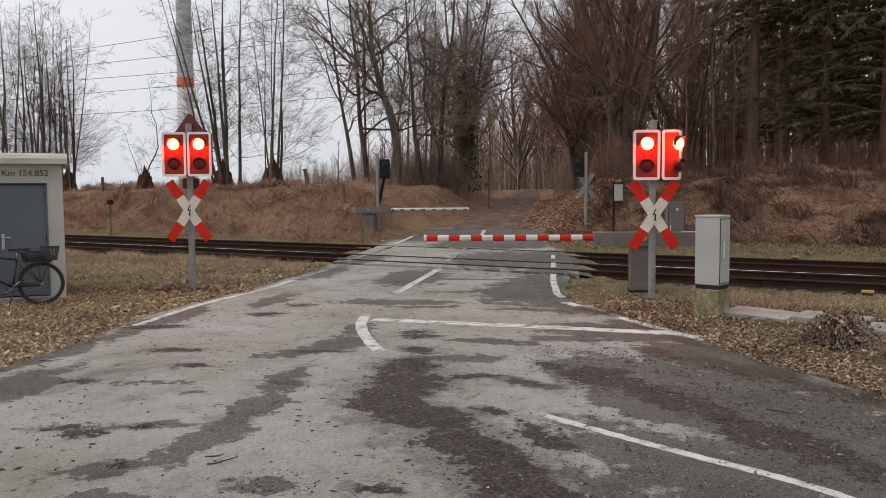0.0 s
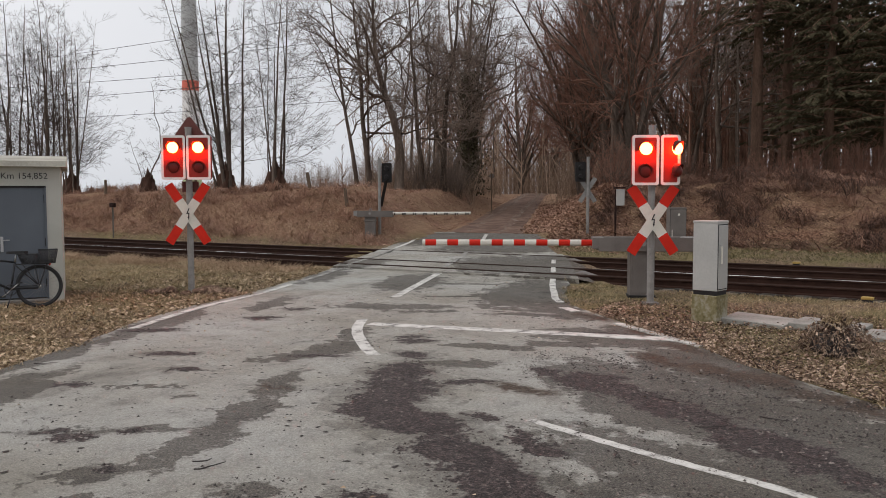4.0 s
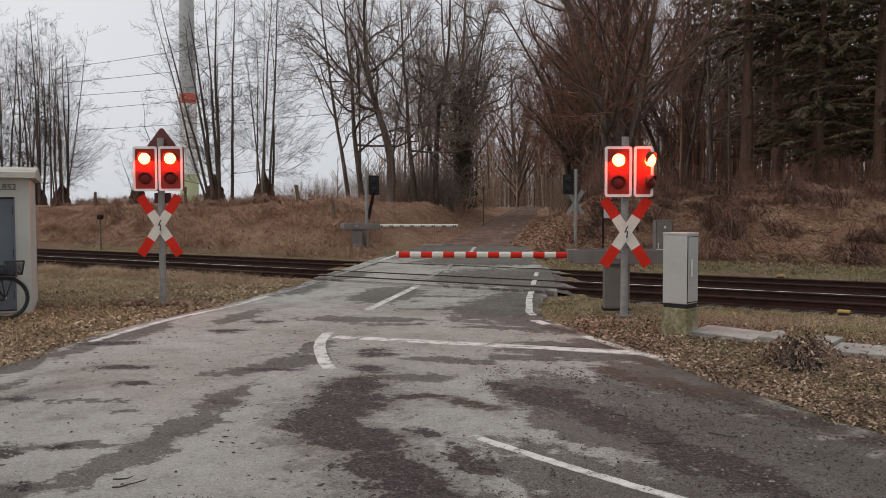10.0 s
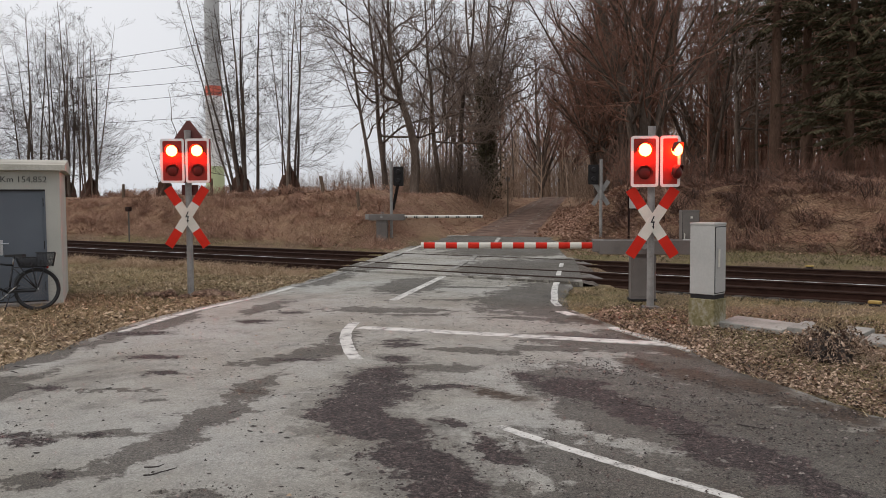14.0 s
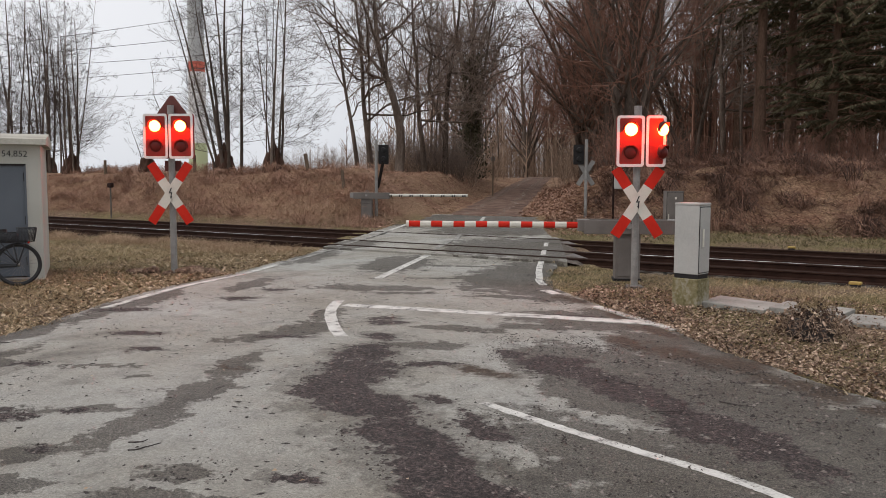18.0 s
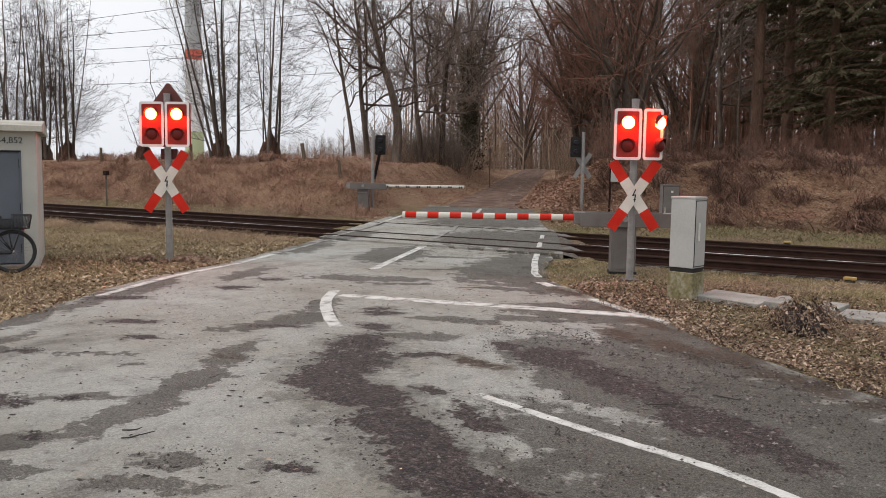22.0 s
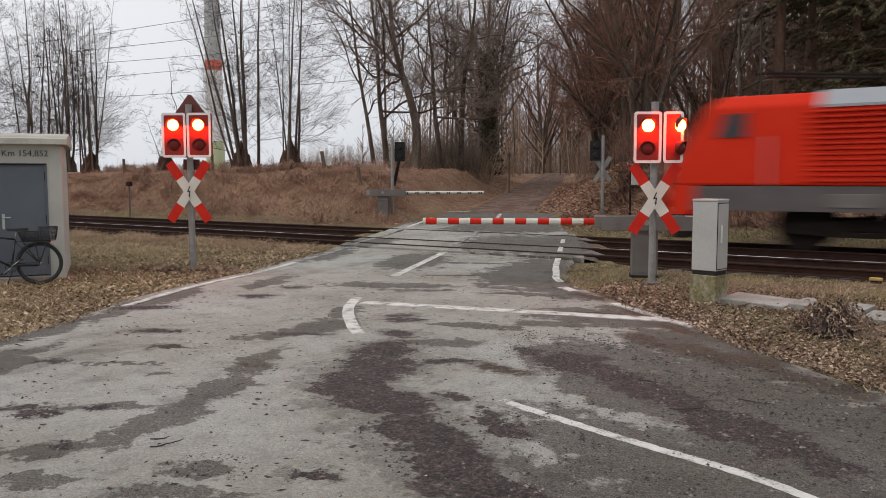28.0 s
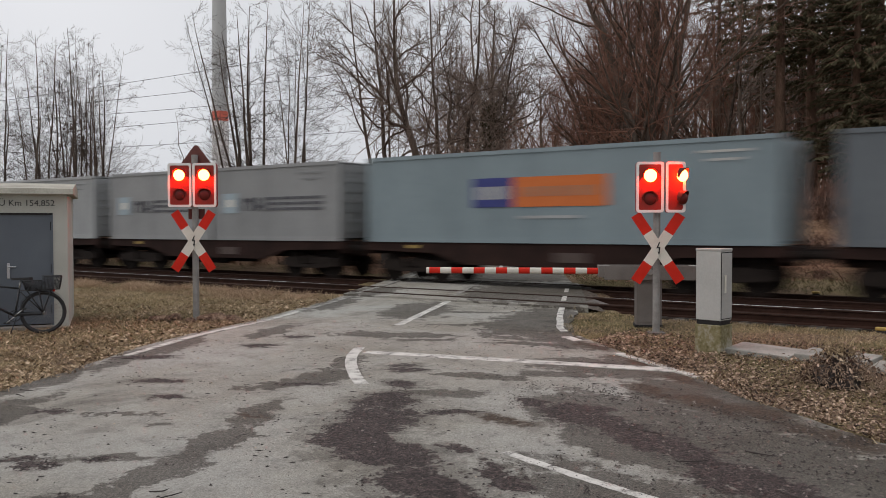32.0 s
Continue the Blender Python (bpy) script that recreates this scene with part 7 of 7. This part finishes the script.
def clod(size):
    def shape(rng, p):
        s = size * (0.3 + rng.random() ** 6 * 1.9)
        c = p + Vector((0, 0, s * 0.15))
        pts = [c + Vector((s * math.cos(i * 1.5708 + rng.random()) * (0.6 + 0.8 * rng.random()), s * math.sin(i * 1.5708 + rng.random() * 0.6) * (0.6 + 0.8 * rng.random()), -0.2 * s)) for i in range(4)]
        pts.append(c + Vector((rng.gauss(0, 0.2) * s, rng.gauss(0, 0.2) * s, s * (0.3 + 0.4 * rng.random()))))
        return pts, [(0, 1, 4), (1, 2, 4), (2, 3, 4), (3, 0, 4)]
    return shape


def dab(size):
    """A thin ragged flake of mud pressed onto the road, longer across the lane."""
    def shape(rng, p):
        s = size * (0.3 + 1.5 * rng.random() ** 4)
        c = p + Vector((0, 0, 0.002))
        a0 = 0.5 + rng.gauss(0, 0.5)
        ca, sa = math.cos(a0), math.sin(a0)
        rim = []
        for i in range(8):
            a = i * 0.7854 + rng.uniform(-0.25, 0.25)
            r = s * (0.55 + 0.75 * rng.random())
            u, w = r * math.cos(a) * 1.9, r * math.sin(a)
            rim.append(c + Vector((u * ca - w * sa, u * sa + w * ca, 0)))
        top = c + Vector((rng.gauss(0, 0.3) * s, rng.gauss(0, 0.3) * s, 0.004 + 0.12 * s))
        return rim + [top], [(i, (i + 1) % 8, 8) for i in range(8)]
    return shape


def in_hut(x, y):
    s = (x + 13.05) * 0.55 + (y - 7.8) * 0.835
    d = -(x + 13.05) * 0.835 + (y - 7.8) * 0.55
    return -2.65 < s < 0.02 and -0.02 < d < 2.4


def verge(x, y, rng):
    return not on_road(x, y, -0.14 * rng.random() ** 2 - 0.4 * rng.random() * max(0, noise.noise((x * 1.1, y * 1.1, 6)))) and y < 15.4 and not in_hut(x, y)


def near_edge(x, y, rng):
    if not verge(x, y, rng):
        return False
    d = min(abs(x - edge_at(LEFT_EDGE, y)), abs(x - edge_at(RIGHT_EDGE, y)))
    return rng.random() < 0.25 + 0.75 * math.exp(-d / 0.9)


def mossy(x, y, rng):
    return verge(x, y, rng) and noise.noise((x * 0.55, y * 0.55, 2.0)) > -0.12


scatter("fallen_leaves", "pale brown fallen leaves beside the asphalt", "leaves", M_LEAF, 46000, (-4.8, 3.0, 4.5, 12.5), leaf(0.0155, 0.045), 1, near_edge)
scatter("fallen_leaves", "brown fallen leaves on the grass by the hut", "leaves", M_PALELEAF, 20000, (-16.0, -7.0, 1.0, 13.8), leaf(0.022, 0.03), 2, near_edge)
scatter("dry_grass", "dry straw-coloured grass on the verge", "grass", M_DRYGRASS, 23000, (-22, -7.0, 1.5, 15.2), blade(0.10, 0.005), 3, verge)
scatter("dry_grass", "dry grass by the barrier", "grass", M_DRYGRASS, 11000, (-6.5, 4.0, 6.0, 15.4), blade(0.06, 0.005), 4, verge)
scatter("green_grass", "green winter grass beside the track", "grass", M_GREENGRASS, 6000, (-27, -9.0, 6.0, 15.0), blade(0.06, 0.006), 5, mossy)
scatter("green_grass", "fresh green grass at the corner of the hut", "grass", M_GREENGRASS, 1500, (-13.6, -11.2, 8.0, 11.2), blade(0.07, 0.006), 51, verge)
scatter("straw_tufts", "tall straw tufts along the near rail", "grass", M_STRAW, 1300, (-24, -13.2, 12.9, 15.0), blade(0.22, 0.005, 7), 52, lambda x, y, r: verge(x, y, r) and noise.noise((x * 0.9, y * 0.9, 4.0)) > 0.05)
scatter("green_grass", "green grass between road and rails", "grass", M_GREENGRASS, 10000, (-6.5, 4.0, 8.5, 15.4), blade(0.045, 0.006), 6, mossy)
scatter("green_grass", "green grass verge beyond the tracks", "grass", M_GREENGRASS, 6000, (-13, 6.0, 22.5, 29.0), blade(0.11, 0.009), 7, lambda x, y, r: not on_road(x, y, 0.3))


def bank_left(x, y, rng):
    return y > 22.6 and not on_road(x, y, 0.2) and (land(x, y) > 0.02 or rng.random() < 0.8) and abs(x - interp(ROAD_X, y)) > 1.7


scatter("bramble_stems", "brown dead bracken and bramble on the bank", "undergrowth", M_BRAMBLE, 20000, (-44, -17, 22.6, 32), stem(0.55, 0.0045, 0.45), 8, bank_left)
scatter("bramble_stems", "dark dead bramble on the wooded bank", "undergrowth", M_DARKBRAMBLE, 16000, (-13.5, 2, 28, 40), stem(0.8, 0.007, 0.38), 9, bank_left)


def tangled(x, y, rng):
    return bank_left(x, y, rng) and noise.noise((x * 0.5, y * 0.5, 5.0)) > 0.05 + 0.2 * rng.random()


def mound(radius, height, count, wid):
    """A dome of arching stems that bend down to the ground all round."""
    def shape(rng, p):
        pts, faces = [], []
        k = 0.55 + 0.8 * rng.random()
        R, H = radius * k, height * k * (0.7 + 0.6 * rng.random())
        for i in range(count):
            a = rng.random() * 6.283
            turn = a + rng.gauss(0, 0.5)
            side = Vector((-math.sin(a), math.cos(a), 0.3)) * wid
            reach = 0.5 + 0.7 * rng.random()
            b = len(pts)
            for r, z, w in ((0.25 * rng.random(), 0.1, 1.0), (0.5 * reach, 0.75 + 0.4 * rng.random(), 0.9), (0.85 * reach, 0.6 * rng.random() + 0.25, 0.7), (1.15 * reach, 0.15 * rng.random(), 0.4)):
                turn += rng.gauss(0, 0.35)
                c = p + Vector((math.cos(turn) * R * r + rng.gauss(0, 0.09), math.sin(turn) * R * r * 0.9 + rng.gauss(0, 0.09), H * z + rng.gauss(0, 0.05)))
                pts += [c - side * w, c + side * w]
            faces += [(b + 2 * q, b + 2 * q + 1, b + 2 * q + 3, b + 2 * q + 2) for q in range(3)]
        return pts, faces
    return shape


scatter("bramble_mounds", "humped dark brown bramble thickets on the wooded bank", "undergrowth", M_DARKBRAMBLE, 110, (-12.5, 4, 28.2, 38), mound(0.8, 0.42, 70, 0.009), 44, bank_left)
scatter("bracken_mounds", "humps of tan dead bracken on the wooded bank", "undergrowth", M_BRAMBLE, 70, (-12.5, 4, 28.2, 36), mound(0.6, 0.28, 50, 0.008), 45, bank_left)
scatter("bracken_mounds", "humps of red-brown dead bracken on the open bank", "undergrowth", M_BRAMBLE, 110, (-44, -18, 23.2, 31), mound(0.7, 0.34, 60, 0.007), 46, bank_left)
scatter("bramble_canes", "long arching bramble canes over the wooded bank", "undergrowth", M_REDTWIG, 2600, (-13.5, 3, 27.5, 37), stem(1.7, 0.008, 0.42), 41, bank_left)
scatter("pale_tufts", "pale dry grass tufts on the wooded bank", "grass", M_BRAMBLE, 5200, (-13.5, 3, 27, 36), stem(0.55, 0.005, 0.55), 42, tangled)
scatter("pale_tufts", "pale dry grass lying over the open bank", "grass", M_STRAW, 15000, (-44, -17, 22.8, 30), stem(0.7, 0.0048, 0.6), 43, tangled)
scatter("bank_leaves", "fallen leaves covering the bank", "leaves", M_BANKLEAF, 24000, (-46, -16, 22.6, 50), leaf(0.042, 0.04), 10, bank_left)
scatter("bank_leaves", "fallen leaves covering the wooded bank", "leaves", M_BANKLEAF, 22000, (-14, 3, 27, 46), leaf(0.036, 0.04), 11, bank_left)
scatter("dead_stalks", "tall dead stalks on the bank top", "stalks", M_BRAMBLE, 3600, (-46, -17, 23.2, 26.6), blade(0.4, 0.006, 4), 12, bank_left)


def in_stain(x, y, stains):
    for a, b, ra, rb, turn in stains:
        c, s = math.cos(radians(turn)), math.sin(radians(turn))
        u, w = (x - a) * c + (y - b) * s, -(x - a) * s + (y - b) * c
        if (u / ra) ** 2 + (w / rb) ** 2 < 0.9:
            return True
    return False


def muddy(x, y, rng):
    return on_road(x, y, -0.1) and not -0.16 < y - interp([(-2.9, 5.04), (-1.47, 4.59), (-0.45, 4.22), (0.5, 3.6), (2.0, 2.4)], x) < 0.16 and in_stain(x, y, MUD_STAINS + WET_STAINS[:5]) and noise.noise((x * 2.3, y * 2.3, 8.0)) + 0.6 * noise.noise((x * 7, y * 7, 3.0)) > 0.3 * rng.random() - 0.12


scatter("dry_stalks", "thin dry stalks lying over the leaf litter", "stalks", M_DRYGRASS, 2600, (-4.4, 3.5, 5.0, 12.0), stem(0.22, 0.003, 0.7), 21, verge)
scatter("mud_clods", "dark crumbs of mud and gravel on the asphalt", "mud", M_MUD, 24000, (-9.2, 2.5, 2.0, 9.0), clod(0.0066), 13, muddy)
scatter("gravel_crumbs", "small brown-grey stones on the muddy asphalt", "gravel", M_CRUMB, 19000, (-5.2, 2.5, 2.0, 7.6), clod(0.0082), 19, lambda x, y, r: on_road(x, y, -0.1) and in_stain(x, y, MUD_STAINS + WET_STAINS[:5]))
scatter("mud_dabs", "thin dark flakes of mud pressed onto the asphalt", "mud", M_MUD, 2000, (-9.6, -0.5, 1.6, 15.0), dab(0.0105), 53, lambda x, y, r: on_road(x, y, -0.15) and noise.noise((x * 0.8, y * 0.8, 12.0)) > -0.35 + 0.5 * r.random())
scatter("grit", "loose grit and bark crumbs on the road", "grit", M_MUD, 4200, (-9.5, 2.5, 1.5, 15.0), clod(0.008), 14, lambda x, y, r: on_road(x, y, -0.1))


def cutting(x, y, rng):
    o = abs(x - interp(ROAD_X, y))
    return 1.85 < o < 7.5 and not on_road(x, y, 0.05)


scatter("cutting_leaves", "brown leaves on the slopes beside the track", "leaves", M_BANKLEAF, 30000, (-50, -8, 23.5, 60), leaf(0.034, 0.04), 16, cutting)


scatter("cutting_leaves", "orange-brown leaves on the slope beside the track", "leaves", M_BANKLEAF, 34000, (-30, -10, 26, 56), leaf(0.048, 0.06), 17, lambda x, y, r: 1.95 < x - interp(ROAD_X, y) < 6.5 and not on_road(x, y, 0.05))


def rutted(x, y, rng):
    o = abs(x - interp(ROAD_X, y))
    return o < 0.3 * rng.random() or 1.65 < o < 2.1


scatter("track_leaves", "fallen leaves along the crown and edges of the gravel track", "leaves", M_BANKLEAF, 3000, (-46, -14, 30.6, 90), leaf(0.045, 0.03), 15, rutted)


def wheel_track(x, y, rng):
    return abs(abs(x - interp(ROAD_X, y) + 0.1 * noise.noise((y * 0.2, 3.0, 1.0))) - 0.82) < 0.12 + 0.2 * rng.random()


def pressed(size):
    crumb = clod(size)
    return lambda rng, p: crumb(rng, Vector((p.x, p.y, road_z(p.y) + 0.035)))


scatter("rut_gravel", "pale fine gravel pressed into the wheel ruts", "gravel", M_RUTSTONE, 12000, (-46, -14, 31, 88), pressed(0.042), 18, wheel_track)


def stick(x, y, a, ln, r=0.0055):
    v, f = [], []
    rng = random.Random(int(x * 100) + 7)
    pts, _ = limb_points(rng, Vector((0, 0, 0)), Vector((1, 0, 0)), ln, 6, 0.24, 0.0)
    pts = [Vector((p.x, p.y, r + abs(p.z) * 0.2)) for p in pts]
    add_tube(v, f, pts, r, r * 0.5, 6)
    ob = part_mesh("stick", raw_mesh("stick", v, f), M_MUD)
    ob.matrix_basis = pose(x, y, -0.04, 0, 0, a)
    return tagged(ob, "broken dark twig lying on the asphalt", "stick", "twigs on the road")


for sx, sy, sa, sl in ((-4.25, 2.95, 20, 0.2), (-4.12, 2.85, 35, 0.24), (-2.0, 4.62, -20, 0.26), (-8.2, 4.25, 10, 0.22), (-8.0, 4.1, 30, 0.18), (-1.35, 6.05, -15, 0.3), (-1.7, 5.5, 5, 0.28), (-2.2, 6.2, -12, 0.2), (-0.95, 5.2, -25, 0.25), (-9.1, 6.05, 30, 0.16)):
    stick(sx, sy, sa, sl)


BRUSH = (-1.2, 9.38)


def brush_pile():
    rng = random.Random(91)
    v, f = [], []
    for i in range(300):
        a = rng.random() * 6.283
        r = 0.55 * rng.random() ** 0.55
        top = 0.42 * max(0.0, 1 - (r / 0.6) ** 2)
        p = Vector((r * math.cos(a) * 1.2, r * math.sin(a) * 0.9, top * (0.75 + 0.3 * rng.random())))
        d = Vector((math.cos(a) * 0.5 + rng.gauss(0, 0.7), math.sin(a) * 0.5 + rng.gauss(0, 0.7), 0.25 + rng.gauss(0, 0.25)))
        pts, _ = limb_points(rng, p, d.normalized(), 0.06 + 0.12 * rng.random(), 4, 0.3, -0.16)
        add_tube(v, f, pts, 0.0065, 0.0025, 3)
    t = thing("brush_pile", *BRUSH, -0.06, 0, "heap of dark dead grass and twigs by the slabs", "brush pile")
    part_mesh("brushwood", raw_mesh("brushwood", v, f), M_STOOL, t)["kind"] = "stuff"
    bm = bmesh.new()
    bmesh.ops.create_icosphere(bm, subdivisions=4, radius=0.35)
    for q in bm.verts:
        q.co = Vector((q.co.x * 1.3, q.co.y, max(-0.05, q.co.z * 0.85))) * (1 + 0.42 * noise.noise(q.co * 4.5) + 0.24 * noise.noise(q.co * 11))
    part("soil_core", bm, M_MUD, t)
    v, f = [], []
    for i in range(620):
        a = rng.random() * 6.283
        r = 0.66 * rng.random() ** 0.5
        p = Vector((r * math.cos(a) * 1.2, r * math.sin(a), 0.44 * max(0.0, 1 - (r / 0.7) ** 2) * (0.6 + 0.5 * rng.random())))
        d = Vector((math.cos(a) * 0.4 + rng.gauss(0, 0.6), math.sin(a) * 0.4 + rng.gauss(0, 0.6), 0.35 + rng.gauss(0, 0.3)))
        pts, _ = limb_points(rng, p, d.normalized(), 0.07 + 0.12 * rng.random(), 4, 0.32, -0.3)
        add_tube(v, f, pts, 0.0062, 0.0024, 3)
    part_mesh("straw_tangle", raw_mesh("straw_tangle", v, f), M_BRUSH, t, "pale dry grass strands")["kind"] = "stuff"
    v, f = [], []
    shape = leaf(0.03, 0.05)
    for i in range(620):
        a = rng.random() * 6.283
        r = 0.66 * rng.random() ** 0.5
        q, fc = shape(rng, Vector((r * math.cos(a) * 1.2, r * math.sin(a), 0.46 * max(0.0, 1 - (r / 0.7) ** 2))))
        f += [tuple(len(v) + k for k in c) for c in fc]
        v += [tuple(p) for p in q]
    w, g = [], []
    for i in range(150):
        p = Vector((rng.gauss(-0.05, 0.14), rng.gauss(0, 0.14), 0.36 + 0.08 * rng.random()))
        pts, _ = limb_points(rng, p, Vector((rng.gauss(0, 0.6), rng.gauss(0, 0.6), 0.9)).normalized(), 0.14 + 0.2 * rng.random(), 4, 0.3, -0.25)
        add_tube(w, g, pts, 0.0075, 0.002, 3)
    part_mesh("straw_crest", raw_mesh("straw_crest", w, g), M_DRYGRASS, t, "pale straw tuft on the crest")["kind"] = "stuff"
    part_mesh("caught_leaves", raw_mesh("caught_leaves", v, f), M_LEAF, t, "dry leaves caught in the heap")["kind"] = "stuff"
    t.scale = (0.53, 0.62, 0.88)


brush_pile()


# ---- small trackside things ----
def post(name, x, y, h, r, label, lean=(0, 0), material=None, category="post"):
    z = land(x, y)
    ob = part(name, tube((0, 0, -0.15), (lean[0], lean[1], h), r, r * 0.92, n=9), material or M_WOOD)
    ob.matrix_basis = pose(x, y, z)
    return tagged(ob, label, category, "old posts on the bank")


p_x, p_y = spot_y(185, 27.6)
post("fence_post", p_x, p_y, 0.75, 0.08, "weathered wooden fence post on the bank top")
p_x, p_y = spot_y(548, 27.8)
post("fence_post", p_x, p_y, 0.8, 0.09, "leaning weathered wooden post on the bank", (-0.22, 0.02))
p_x, p_y = spot_y(612, 26.0)
post("fence_post", p_x, p_y, 0.72, 0.07, "short leaning wooden stump post", (-0.1, 0))
p_x, p_y = spot_y(345, 28.0)
post("fence_post", p_x, p_y, 0.9, 0.08, "weathered wooden fence post by the alders")


def stake():
    x, y = spot_y(197, 22.9)
    t = thing("marker_stake", x, y, land(x, y), 0, "thin pale stake with a small brown box on top", "marker")
    part("stake_pole", tube((0, 0, -0.1), (0, 0, 1.45), 0.035, n=8), M_SLEEPER, t)
    part("marker_box", box(0, 0, 1.5, 0.28, 0.16, 0.2, 0.02), M_WAGON, t)


stake()


def labelled_box():
    x, y = -11.05, 29.1
    z = land(x, y)
    t = thing("trackside_box", x, y, z, 32, "pale box on a rusty post at the foot of the bank", "box")
    part("post", tube((-0.14, 0, -0.1), (-0.14, 0, 1.75 - z + 0.2), 0.04, n=8), M_WAGON, t)
    part("box_body", box(0.02, -0.06, 1.62 - z + 0.06, 0.30, 0.14, 0.62, 0.015), M_CABINET, t)
    part("box_roof", box(0.0, -0.05, 1.98 - z + 0.06, 0.42, 0.26, 0.05, 0.01), M_WAGON, t)


labelled_box()


def marker(x, y, z, label):
    t = thing("cable_marker", x, y, z, -4, label, "marker", "yellow markers by the rails")
    part("cap", box(0, 0, 0.11, 0.19, 0.12, 0.05, 0.015), M_YELLOW, t)
    part("foot", box(0, 0, -0.04, 0.16, 0.1, 0.24, 0.01), M_HOOD, t)


marker(-1.36, 14.55, land(-1.36, 14.55) - 0.04, "faded yellow marker cap beside the near rail")
marker(-3.8, 22.9, land(-3.8, 22.9), "faded yellow marker cap beyond the rails")


def road_sign(px, d, h, label, plate=True):
    x, y = spot(px, d)
    t = thing("road_sign", x, y, land(x, y), VIEW, label, "sign", "distant signs")
    part("post", tube((0, 0, -0.1), (0, 0, h), 0.04, n=8), M_WOOD, t)
    if plate:
        part("plate_back", box(0, 0.05, h - 0.2, 0.26, 0.02, 0.26, 0.01), M_MOTOR, t, "grey back of a sign plate")


road_sign(866, 52, 2.6, "thin brown post with the back of a sign beside the track")
road_sign(950, 88, 2.2, "small pale sign far along the track")
road_sign(1012, 92, 1.3, "pale marker post far along the track", False)


def turf_clump(x, y, s, seed):
    rng = random.Random(seed)
    bm = bmesh.new()
    bmesh.ops.create_icosphere(bm, subdivisions=3, radius=s)
    for q in bm.verts:
        q.co = Vector((q.co.x * 1.6, q.co.y, max(-0.03, q.co.z * 0.75))) * (1 + 0.45 * noise.noise(q.co * (2.2 / s * 0.3) + Vector((seed, 0, 0))) + 0.2 * noise.noise(q.co * (6 / s * 0.3)))
    ob = part("turf_clump", bm, M_SOIL)
    ob.matrix_basis = pose(x, y, land(x, y) + 0.03, 0, 0, rng.uniform(0, 180))
    return tagged(ob, "dark clump of turned turf by the signal foot", "turf", "turf clumps by the post")


for i, (tx, ty, ts) in enumerate(((-11.72, 9.72, 0.17), (-11.5, 9.95, 0.12), (-12.3, 9.3, 0.13), (-11.85, 9.35, 0.10), (-11.25, 9.85, 0.10), (-12.55, 9.15, 0.11), (-11.95, 9.95, 0.12))):
    turf_clump(tx, ty, ts, i + 3)


scatter("stray_leaves", "a few stray pale leaves on the asphalt", "leaves", M_PALELEAF, 200, (-10, 3, 1.5, 15), leaf(0.012, 0.0), 31, lambda x, y, r: on_road(x, y, -0.1))


motions()
